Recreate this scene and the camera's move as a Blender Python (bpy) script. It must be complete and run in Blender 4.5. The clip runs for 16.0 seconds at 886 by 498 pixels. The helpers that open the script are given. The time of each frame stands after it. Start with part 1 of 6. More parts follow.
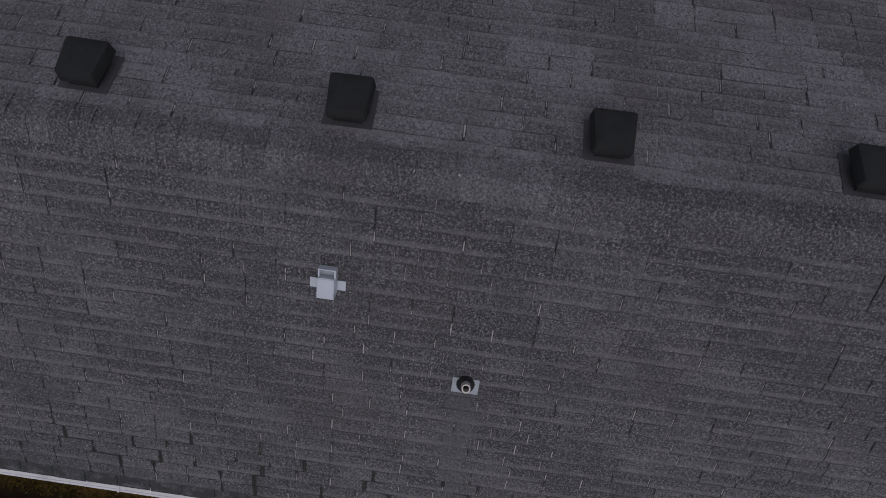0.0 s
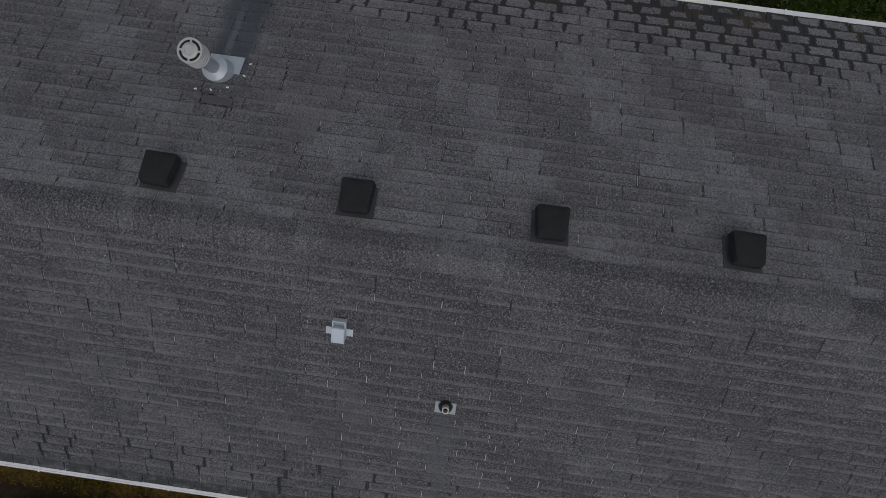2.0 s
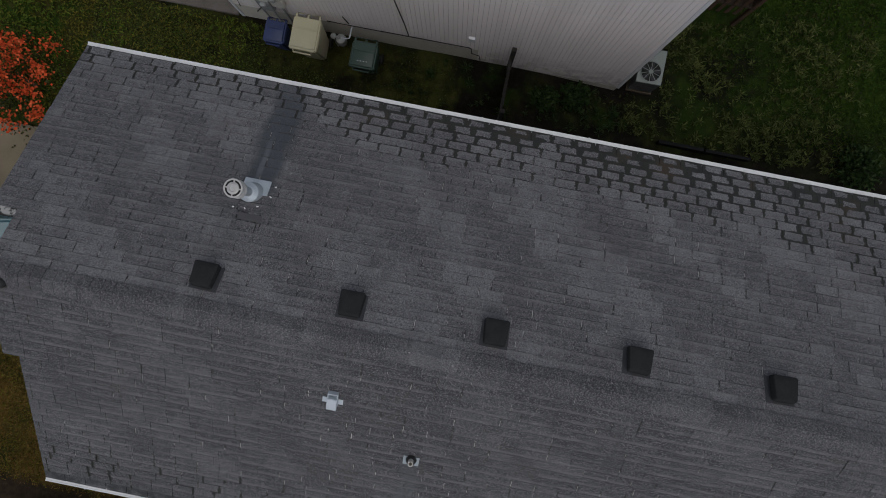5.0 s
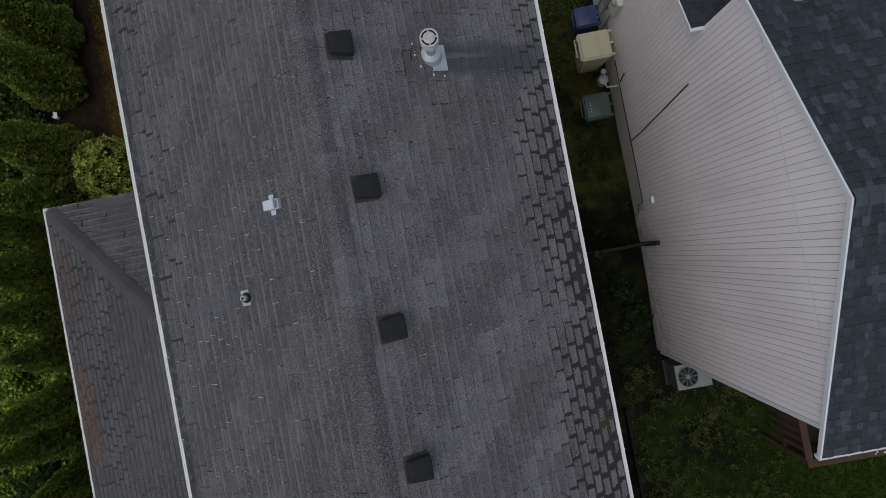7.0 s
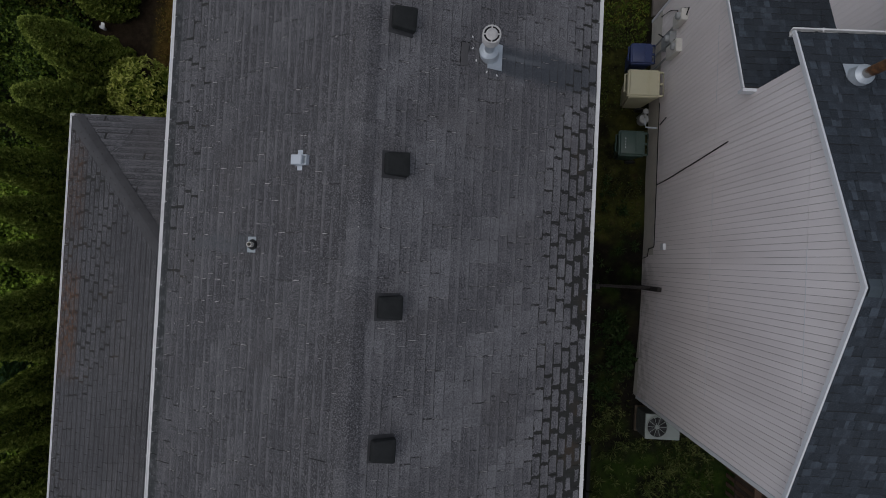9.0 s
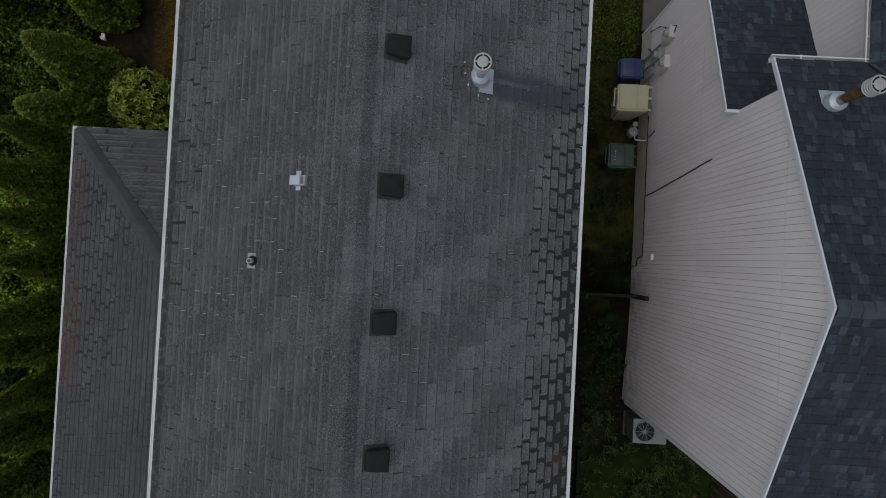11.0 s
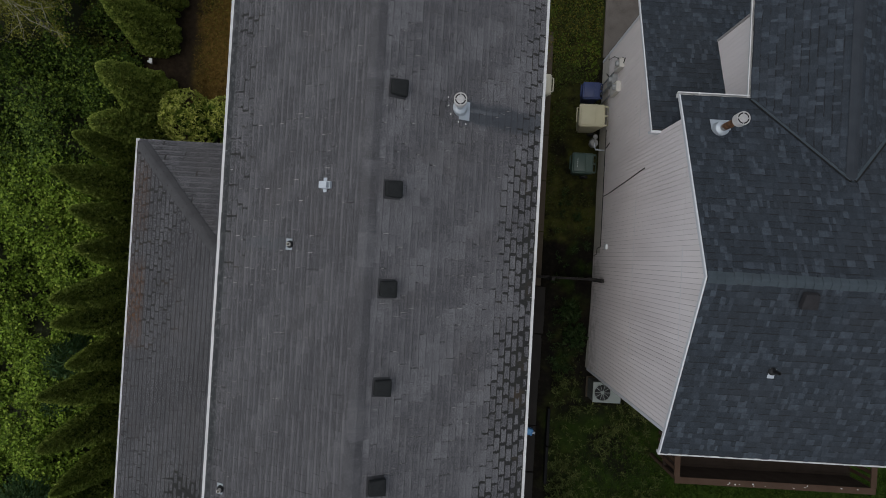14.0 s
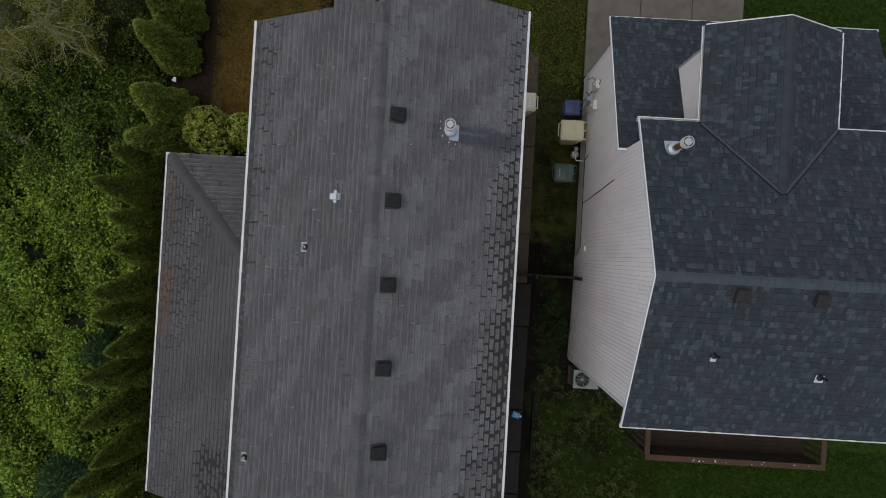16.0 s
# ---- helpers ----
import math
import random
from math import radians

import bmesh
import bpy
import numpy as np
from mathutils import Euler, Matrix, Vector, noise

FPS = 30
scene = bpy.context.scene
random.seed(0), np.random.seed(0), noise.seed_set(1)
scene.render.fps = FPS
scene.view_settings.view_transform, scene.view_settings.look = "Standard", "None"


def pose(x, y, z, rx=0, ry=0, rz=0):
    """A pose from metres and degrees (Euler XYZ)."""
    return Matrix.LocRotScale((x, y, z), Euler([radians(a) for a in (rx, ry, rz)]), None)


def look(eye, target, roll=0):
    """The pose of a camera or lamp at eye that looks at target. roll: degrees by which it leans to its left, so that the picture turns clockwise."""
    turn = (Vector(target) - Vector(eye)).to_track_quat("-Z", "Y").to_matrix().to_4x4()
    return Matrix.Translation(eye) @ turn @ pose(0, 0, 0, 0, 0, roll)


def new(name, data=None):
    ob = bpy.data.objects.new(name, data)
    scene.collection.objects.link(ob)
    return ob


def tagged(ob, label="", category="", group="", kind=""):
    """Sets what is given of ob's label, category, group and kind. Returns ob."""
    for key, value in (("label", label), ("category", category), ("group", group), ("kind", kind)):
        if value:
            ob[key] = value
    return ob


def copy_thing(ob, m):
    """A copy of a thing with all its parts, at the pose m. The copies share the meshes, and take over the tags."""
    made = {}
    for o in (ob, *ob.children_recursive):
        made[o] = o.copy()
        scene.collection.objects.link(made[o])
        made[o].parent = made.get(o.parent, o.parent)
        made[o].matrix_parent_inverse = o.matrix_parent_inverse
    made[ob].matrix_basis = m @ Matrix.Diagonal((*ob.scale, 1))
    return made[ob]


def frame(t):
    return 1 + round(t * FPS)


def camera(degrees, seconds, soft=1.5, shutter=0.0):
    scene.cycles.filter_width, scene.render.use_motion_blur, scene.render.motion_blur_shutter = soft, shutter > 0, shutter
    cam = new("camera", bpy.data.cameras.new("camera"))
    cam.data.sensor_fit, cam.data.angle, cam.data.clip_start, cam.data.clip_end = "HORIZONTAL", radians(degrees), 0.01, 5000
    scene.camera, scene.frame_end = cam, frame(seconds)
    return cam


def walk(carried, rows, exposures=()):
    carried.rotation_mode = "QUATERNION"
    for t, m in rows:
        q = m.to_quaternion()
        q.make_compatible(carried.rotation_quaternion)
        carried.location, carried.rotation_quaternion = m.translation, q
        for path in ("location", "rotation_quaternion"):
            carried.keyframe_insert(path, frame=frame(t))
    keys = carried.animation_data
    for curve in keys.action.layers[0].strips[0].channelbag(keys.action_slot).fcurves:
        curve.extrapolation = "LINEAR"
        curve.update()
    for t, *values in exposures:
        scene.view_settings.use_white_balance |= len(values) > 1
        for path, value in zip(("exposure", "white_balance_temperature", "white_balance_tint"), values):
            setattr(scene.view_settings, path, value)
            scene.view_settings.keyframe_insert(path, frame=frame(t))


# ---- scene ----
cam = camera(75.0, 16.0, soft=0.95)
PATH = [
    (0, -0.361, -0.194, 10.787, -1.561, 1.161, -82.066),
    (0.5, -0.117, -0.225, 11.126, -2.011, 1.406, -82.079),
    (1, -0.055, -0.266, 11.438, -1.876, 1.6, -82.066),
    (1.5, 0.026, -0.28, 11.758, -1.436, 1.337, -82.051),
    (2, 0.202, -0.312, 12.077, -1.329, 1.335, -82.116),
    (2.5, 0.405, -0.339, 12.392, -1.187, 1.275, -82.224),
    (3, 0.627, -0.383, 12.764, -1.004, 1.367, -82.216),
    (3.5, 0.871, -0.41, 13.226, -0.875, 1.297, -82.252),
    (3.7, 0.981, -0.426, 13.409, -0.911, 1.266, -82.251),
    (5.8, 1.597, -0.385, 13.913, -1.038, 0.652, -68.13),
    (6, 1.644, -0.339, 13.962, -1.349, 0.794, -57.887),
    (6.3, 1.563, -0.302, 13.957, -0.908, 0.999, -43.66),
    (6.5, 1.475, -0.389, 13.941, -0.034, 1.317, -34.322),
    (7, 1.348, -0.428, 13.938, 0.79, 1.461, -10.71),
    (7.5, 1.202, -0.484, 13.921, 1.115, 1.267, -0.221),
    (8, 1.107, -0.533, 13.937, 1.162, 1.16, 1.748),
    (8.5, 1.102, -0.544, 13.954, 1.169, 1.08, 2.388),
    (9, 1.164, -0.531, 13.954, 1.21, 1.016, 2.786),
    (9.2, 1.18, -0.525, 13.964, 1.195, 0.992, 2.788),
    (11.3, 1.208, -0.26, 14.453, 0.97, 0.569, 3.091),
    (11.5, 1.25, -0.295, 14.627, 1.022, 0.691, 3.181),
    (12, 1.286, -0.346, 15.218, 0.907, 0.685, 3.205),
    (12.5, 1.296, -0.42, 15.803, 0.943, 0.546, 3.222),
    (13, 1.335, -0.466, 16.264, 0.874, 0.562, 3.209),
    (13.5, 1.374, -0.489, 16.648, 0.784, 0.483, 3.208),
    (14, 1.424, -0.518, 17.013, 0.815, 0.442, 3.19),
    (14.5, 1.456, -0.499, 17.399, 0.741, 0.415, 3.203),
    (15, 1.512, -0.474, 17.824, 0.705, 0.469, 3.226),
    (15.5, 1.575, -0.431, 18.304, 0.568, 0.563, 3.245),
    (16, 1.627, -0.441, 18.815, 0.618, 0.598, 3.278),
]
EXPOSURES = [(0.0, 0.06, 6400, 20), (1.0, 0.12, 6500, 14), (3.5, 0.2, 6450, 10), (6.0, 0.36, 6450, 10), (7.0, 0.42, 6380, 11), (8.0, 0.18, 6330, 13), (9.0, 0.12, 6300, 12), (11.5, 0.14, 6320, 9), (13.0, 0.37, 6380, 10), (14.0, 0.46, 6450, 9), (16.0, 0.6, 6500, 10)]
walk(cam, [(t, pose(x, y, z, rx, ry, rz)) for t, x, y, z, rx, ry, rz in PATH], EXPOSURES)

# ---- daylight: an overcast sky ----
world = bpy.data.worlds.new("overcast_sky")
scene.world = world
world.use_nodes = True
wn = world.node_tree
sky = wn.nodes.new("ShaderNodeTexSky")
sky.sky_type, sky.sun_disc, sky.sun_elevation, sky.sun_rotation = "NISHITA", False, radians(69), radians(250)
grey = wn.nodes.new("ShaderNodeHueSaturation")
grey.inputs["Saturation"].default_value = 0.42
wn.links.new(sky.outputs["Color"], grey.inputs["Color"])
wn.links.new(grey.outputs["Color"], wn.nodes["Background"].inputs["Color"])
wn.nodes["Background"].inputs["Strength"].default_value = 0.085
sun = new("sun", bpy.data.lights.new("sun", "SUN"))
sun.data.energy, sun.data.angle, sun.data.color = 0.8, radians(60), (1.0, 0.96, 0.92)
sun.matrix_world = look((-11, -4, 30), (0, 0, 0))


# ---- small tools ----
class Nodes:
    """Short hand for a material's nodes."""

    def __init__(self, name, rough=0.8, metal=0.0):
        self.mat = bpy.data.materials.new(name)
        self.mat.use_nodes = True
        self.t = self.mat.node_tree
        self.b = self.t.nodes["Principled BSDF"]
        self.b.inputs["Roughness"].default_value = rough
        self.b.inputs["Metallic"].default_value = metal
        self.pos = self.add("ShaderNodeNewGeometry").outputs["Position"]

    def add(self, kind, **given):
        n = self.t.nodes.new(kind)
        for k, v in given.items():
            n.inputs[k].default_value = v
        return n

    def link(self, a, b):
        self.t.links.new(a, b)

    def put(self, socket, value):
        if hasattr(value, "is_linked"):
            self.link(value, socket)
        else:
            socket.default_value = value

    def math(self, op, a, b=0.0, c=None):
        n = self.t.nodes.new("ShaderNodeMath")
        n.operation = op
        self.put(n.inputs[0], a)
        self.put(n.inputs[1], b)
        if c is not None:
            self.put(n.inputs[2], c)
        return n.outputs[0]

    def noise(self, scale, detail=4, vec=None, rough=0.55, stretch=None):
        n = self.add("ShaderNodeTexNoise", Scale=scale, Detail=detail, Roughness=rough)
        src = self.pos if vec is None else vec
        if stretch:
            m = self.add("ShaderNodeMapping", Scale=stretch)
            self.link(src, m.inputs["Vector"])
            src = m.outputs["Vector"]
        self.link(src, n.inputs["Vector"])
        return n.outputs["Fac"]

    def step(self, v, lo, hi, to0=0.0, to1=1.0):
        n = self.add("ShaderNodeMapRange")
        n.interpolation_type = "SMOOTHSTEP"
        self.put(n.inputs["Value"], v)
        for k, x in (("From Min", lo), ("From Max", hi), ("To Min", to0), ("To Max", to1)):
            n.inputs[k].default_value = x
        return n.outputs["Result"]

    def mix(self, f, a, b, blend="MIX"):
        n = self.t.nodes.new("ShaderNodeMix")
        n.data_type, n.blend_type = "RGBA", blend
        self.put(n.inputs[0], f)
        for s, v in ((n.inputs[6], a), (n.inputs[7], b)):
            self.put(s, (*v, 1.0) if isinstance(v, tuple) and len(v) == 3 else v)
        return n.outputs[2]

    def ramp(self, f, *stops):
        n = self.t.nodes.new("ShaderNodeValToRGB")
        while len(n.color_ramp.elements) < len(stops):
            n.color_ramp.elements.new(0.5)
        for e, (p, c) in zip(n.color_ramp.elements, stops):
            e.position, e.color = p, (*c, 1.0)
        self.link(f, n.inputs["Fac"])
        return n.outputs["Color"]

    def bump(self, height, strength=0.3, distance=0.005):
        n = self.add("ShaderNodeBump", Strength=strength, Distance=distance)
        self.link(height, n.inputs["Height"])
        self.link(n.outputs["Normal"], self.b.inputs["Normal"])

    def xyz(self, vec=None):
        n = self.t.nodes.new("ShaderNodeSeparateXYZ")
        self.link(self.pos if vec is None else vec, n.inputs[0])
        return n.outputs

    def done(self, colour, rough=None):
        self.put(self.b.inputs["Base Color"], (*colour, 1.0) if isinstance(colour, tuple) else colour)
        if rough is not None:
            self.put(self.b.inputs["Roughness"], rough)
        return self.mat


def box(bm, x0, y0, z0, x1, y1, z1, bevel=0.0):
    vs = [bm.verts.new((x, y, z)) for z in (z0, z1) for x, y in ((x0, y0), (x1, y0), (x1, y1), (x0, y1))]
    fs = [bm.faces.new([vs[i] for i in f]) for f in ((3, 2, 1, 0), (4, 5, 6, 7), (0, 1, 5, 4), (1, 2, 6, 5), (2, 3, 7, 6), (3, 0, 4, 7))]
    if bevel:
        bmesh.ops.bevel(bm, geom=list({e for f in fs for e in f.edges}), offset=bevel, segments=2, profile=0.7, affect="EDGES")
    return bm


def solid(bm, base, top):
    """A closed body between two outlines with the same number of corners."""
    n = len(base)
    a, b = [bm.verts.new(p) for p in base], [bm.verts.new(p) for p in top]
    bm.faces.new(a[::-1])
    bm.faces.new(b)
    for i in range(n):
        bm.faces.new((a[i], a[(i + 1) % n], b[(i + 1) % n], b[i]))
    return bm


def ring(radius, z, n=20, cx=0.0, cy=0.0):
    return [(cx + radius * math.cos(2 * math.pi * i / n), cy + radius * math.sin(2 * math.pi * i / n), z) for i in range(n)]


def lathe(bm, profile, n=24):
    """Turned body from (radius, z) pairs, closed at both ends."""
    rows = [[bm.verts.new(p) for p in ring(max(r, 1e-4), z, n)] for r, z in profile]
    for a, b in zip(rows, rows[1:]):
        for i in range(n):
            bm.faces.new((a[i], a[(i + 1) % n], b[(i + 1) % n], b[i]))
    bm.faces.new(rows[0][::-1])
    bm.faces.new(rows[-1])
    return bm


def tube(bm, points, radius, n=8):
    """A round bar along a line of points."""
    rows = []
    for i, p in enumerate(points):
        p = Vector(p)
        way = (Vector(points[min(i + 1, len(points) - 1)]) - Vector(points[max(i - 1, 0)])).normalized()
        side = way.orthogonal().normalized()
        up = way.cross(side)
        r = radius[i] if isinstance(radius, (list, tuple)) else radius
        rows.append([bm.verts.new(p + r * (math.cos(k) * side + math.sin(k) * up)) for k in (2 * math.pi * j / n for j in range(n))])
    for a, b in zip(rows, rows[1:]):
        best = min(range(n), key=lambda s: (a[0].co - b[s].co).length)
        for j in range(n):
            bm.faces.new((a[j], a[(j + 1) % n], b[(j + 1 + best) % n], b[(j + best) % n]))
    bm.faces.new(rows[0][::-1])
    bm.faces.new(rows[-1])
    return bm


def smooth(me, degrees=35):
    me.polygons.foreach_set("use_smooth", [True] * len(me.polygons))
    me.set_sharp_from_angle(angle=radians(degrees))


def part(name, bm, material, parent=None, label="", m=None, soft=False):
    """Links a bmesh as one mesh object under a thing or under a part."""
    bmesh.ops.recalc_face_normals(bm, faces=bm.faces)
    me = bpy.data.meshes.new(name)
    bm.to_mesh(me)
    bm.free()
    me.materials.append(material)
    if soft:
        smooth(me)
    ob = new(name, me)
    if m is not None:
        ob.matrix_world = m
    if parent is not None:
        ob.parent = parent
        if m is None:
            ob.matrix_parent_inverse = Matrix()
    return tagged(ob, label)


def sheet(name, verts, faces, material, parent=None, label="", kind="", centres=None, uvs=None):
    """A mesh from computed arrays."""
    me = bpy.data.meshes.new(name)
    me.from_pydata(verts, [], faces)
    if uvs is not None:
        layer = me.uv_layers.new(name="UVMap")
        layer.data.foreach_set("uv", np.asarray(uvs, "f").ravel())
    if centres is not None:
        at = me.attributes.new("centre", "FLOAT_VECTOR", "POINT")
        at.data.foreach_set("vector", np.asarray(centres, "f").ravel())
    me.materials.append(material)
    ob = new(name, me)
    ob.parent = parent
    return tagged(ob, label, kind=kind)


def thing(name, label, category, m=None, group="", kind=""):
    ob = new(name)
    ob.empty_display_size = 0.2
    if m is not None:
        ob.matrix_world = m
    return tagged(ob, label, category, group, kind)


# ---- materials ----
def plain(name, colour, rough=0.7, metal=0.0, vary=0.25, scale=6.0, grain=60.0, relief=0.15, dirt=(0.05, 0.045, 0.04), soil=0.35, spec=0.5):
    k = Nodes(name, rough, metal)
    k.b.inputs["Specular IOR Level"].default_value = spec
    big, fine = k.noise(scale, 5), k.noise(grain, 3)
    c = k.mix(k.step(big, 0.35, 0.75, 0.0, vary), colour, tuple(v * 0.6 for v in colour))
    c = k.mix(k.step(fine, 0.3, 0.7, 0.0, vary * 0.6), c, tuple(min(1.0, v * 1.25) for v in colour))
    c = k.mix(k.step(k.noise(scale * 0.35, 6, rough=0.7), 0.55, 0.8, 0.0, soil), c, dirt)
    k.bump(fine, relief, 0.003)
    return k.done(c, k.step(big, 0.2, 0.8, rough - 0.08, min(1.0, rough + 0.08)))


def centre_of(k, joined):
    if joined:
        a = k.t.nodes.new("ShaderNodeAttribute")
        a.attribute_name = "centre"
        return a.outputs["Vector"]
    return k.t.nodes.new("ShaderNodeObjectInfo").outputs["Location"]


def lone(k, joined):
    if joined:
        return k.t.nodes["Geometry"].outputs["Random Per Island"]
    return k.t.nodes.new("ShaderNodeObjectInfo").outputs["Random"]


def old_shingle(name, joined, gain=1.0):
    """Weathered three-tab asphalt shingle: grey granules, bundles of different shade, moss towards the eaves."""
    k = Nodes(name, 0.9)
    c0 = centre_of(k, joined)
    px, py, pz = k.xyz(c0)
    wx, wy, wz = k.xyz()
    # bundles laid in diagonal steps
    skew = k.t.nodes.new("ShaderNodeCombineXYZ")
    k.link(k.math("MULTIPLY", px, 0.4), skew.inputs[0])
    k.link(k.math("SUBTRACT", py, k.math("MULTIPLY", px, 1.3)), skew.inputs[1])
    bundle = k.noise(0.95, 2, skew.outputs[0], 0.4)
    each = lone(k, joined)
    course = k.noise(1.0, 2, c0, 0.6, stretch=(9.0, 0.7, 16.0))
    tone = k.math("ADD", k.math("ADD", k.step(bundle, 0.46, 0.54, 0.0, 0.5), k.math("MULTIPLY", each, 0.2)), k.step(course, 0.36, 0.64, 0.0, 0.42))
    c = k.ramp(tone, *((p, (r * gain, g * gain, b * gain)) for p, (r, g, b) in ((0.0, (0.055, 0.054, 0.058)), (0.5, (0.074, 0.073, 0.077)), (1.0, (0.118, 0.117, 0.122)))))
    # granules and blotches
    gran = k.noise(58, 4, rough=0.92)
    c = k.mix(k.step(gran, 0.5, 0.63, 0.0, 0.74), c, (0.26, 0.252, 0.262))
    c = k.mix(k.step(gran, 0.5, 0.38, 0.0, 0.8), c, (0.01, 0.01, 0.012))
    streak = k.math("MULTIPLY", k.step(k.noise(1.0, 3, rough=0.7, stretch=(5.0, 55.0, 5.0)), 0.5, 0.68), k.step(k.noise(1.7, 3), 0.48, 0.64))
    c = k.mix(k.math("MULTIPLY", streak, 0.4), c, (0.16, 0.157, 0.162))
    fleck = k.noise(31, 1, rough=0.4)
    c = k.mix(k.step(fleck, 0.78, 0.81, 0.0, 0.8), c, (0.36, 0.35, 0.34))
    c = k.mix(k.step(fleck, 0.25, 0.21, 0.0, 0.8), c, (0.012, 0.012, 0.012))
    worn = k.t.nodes.new("ShaderNodeUVMap")
    worn_v = k.xyz(worn.outputs[0])[1]
    c = k.mix(k.math("MULTIPLY", k.math("MULTIPLY", k.step(worn_v, 0.02, 0.06), k.step(worn_v, 0.24, 0.12)), k.step(k.noise(2.0, 3, stretch=(4, 1, 4)), 0.36, 0.6, 0.05 if gain > 0.6 else 0.0, 0.42 if gain > 0.6 else 0.12)), c, (0.175, 0.171, 0.175))
    blot = k.noise(2.6, 5, rough=0.65)
    c = k.mix(k.step(blot, 0.42, 0.72, 0.0, 0.35), c, (0.045, 0.045, 0.05))
    c = k.mix(k.step(k.noise(1.1, 4), 0.5, 0.75, 0.0, 0.3), c, (0.075, 0.068, 0.066))
    # wash streaks below the flue and the small vent pipe
    wob = k.math("MULTIPLY", k.math("SUBTRACT", k.noise(3.0, 3), 0.5), 0.25)
    flue = k.math("MULTIPLY", k.math("MULTIPLY", k.step(k.math("ABSOLUTE", k.math("SUBTRACT", k.math("ADD", wy, wob), 2.2)), 0.3, 0.14), k.step(wx, 1.45, 1.65)), k.step(wx, 3.4, 2.4, 0.75, 1.0))
    c = k.mix(k.math("MULTIPLY", flue, 0.8), c, (0.04, 0.047, 0.056))
    line = k.math("MULTIPLY", k.math("MULTIPLY", k.step(k.math("ABSOLUTE", k.math("SUBTRACT", k.math("ADD", wy, k.math("MULTIPLY", wob, 0.3)), 2.26)), 0.06, 0.01), k.step(wx, 1.6, 1.75)), k.step(wx, 2.5, 1.9))
    c = k.mix(k.math("MULTIPLY", line, 0.28), c, (0.2, 0.215, 0.225))
    small = k.math("MULTIPLY", k.math("MULTIPLY", k.step(k.math("ABSOLUTE", k.math("SUBTRACT", k.math("ADD", wy, wob), -0.44)), 0.16, 0.06), k.step(wx, -1.5, -1.62)), k.step(wx, -3.0, -2.0))
    c = k.mix(k.math("MULTIPLY", small, 0.4), c, (0.075, 0.083, 0.09))
    # the part of each tab that the next course covers shows in the slots only
    uv = k.t.nodes.new("ShaderNodeUVMap")
    u, v, _ = k.xyz(uv.outputs[0])
    lean = k.math("MULTIPLY", k.step(wx, -3.6, -5.6), k.step(k.math("ABSOLUTE", k.math("ADD", wy, 0.4)), 3.2, 1.2, 0.45, 1.0))
    pale = k.math("MULTIPLY", k.step(k.noise(13.0, 3), 0.4, 0.54), k.step(wx, 1.2, 0.2, 0.75, 1.0))
    pale = k.math("MULTIPLY", pale, k.step(v, 0.97, 0.85))
    pale = k.math("MULTIPLY", pale, k.step(wx, -3.3, -2.9, 0.5, 1.0))
    slot = k.mix(pale, (0.018, 0.018, 0.018), (0.38, 0.37, 0.355))
    # each tab's lower edge painted dark: course shadow line plus grime and moss
    c = k.mix(k.math("MULTIPLY", k.step(v, 0.055 if gain > 0.6 else 0.15, 0.014, 0.0, 0.8 if gain > 0.6 else 0.95), k.math("MAXIMUM", k.step(k.noise(3.1, 3), 0.4, 0.62, 0.25 if gain > 0.6 else 0.7, 1.0), lean)), c, (0.022, 0.022, 0.023) if gain > 0.6 else (0.009, 0.009, 0.008))
    rim = k.math("MULTIPLY", k.step(k.math("MINIMUM", u, k.math("SUBTRACT", 1.0, u)), 0.026, 0.012), k.math("MAXIMUM", k.step(k.noise(7.0, 3), 0.4, 0.6, 0.15 if gain > 0.6 else 0.7, 0.8), lean))
    c = k.mix(rim, c, (0.013, 0.013, 0.013))
    c = k.mix(k.step(v, 0.535, 0.56), c, slot)
    # moss and grime creeping in from the slots and lower edges, thick by the eaves
    south = k.step(wy, -2.0, -7.5, 0.0, 0.6)
    down = k.math("ADD", wx, south)
    east = k.step(k.math("ADD", down, k.math("MULTIPLY", k.math("SUBTRACT", k.noise(1.4, 4), 0.5), 1.1)), 1.9, 2.7)
    damp = k.math("MAXIMUM", k.math("MULTIPLY", east, k.step(wy, 3.2, -1.2, 0.3, 1.0)), k.math("MULTIPLY", lean, 0.9))
    corner = k.math("MULTIPLY", k.step(wx, -4.9, -4.0), k.math("MULTIPLY", k.step(wx, -3.0, -3.1), k.step(wy, -5.2, -6.0)))
    damp = k.math("MAXIMUM", damp, k.math("MULTIPLY", corner, 0.9))
    damp = k.math("MULTIPLY", damp, k.step(k.noise(1.6, 3), 0.34, 0.6, 0.3, 1.0))
    eu = k.math("MULTIPLY", k.math("MINIMUM", u, k.math("SUBTRACT", 1.0, u)), 1.7)
    ev = k.math("ADD", k.math("MINIMUM", k.math("MULTIPLY", v, 3.0), k.math("MULTIPLY", k.math("SUBTRACT", 0.5, v), 2.4)), 0.03)
    edge = k.math("ADD", k.math("MINIMUM", eu, ev), k.math("MULTIPLY", k.math("SUBTRACT", k.noise(22, 5, rough=0.7), 0.5), k.step(wx, -1.9, -1.7, 0.24, 0.55)))
    reach = k.math("MULTIPLY", damp, k.math("ADD", k.math("ADD", k.step(down, 2.0, 2.9, 0.06, 0.2), k.step(wx, 2.78, 3.05, 0.0, 0.24)), k.step(wx, -3.05, -3.2, 0.0, 0.1)))
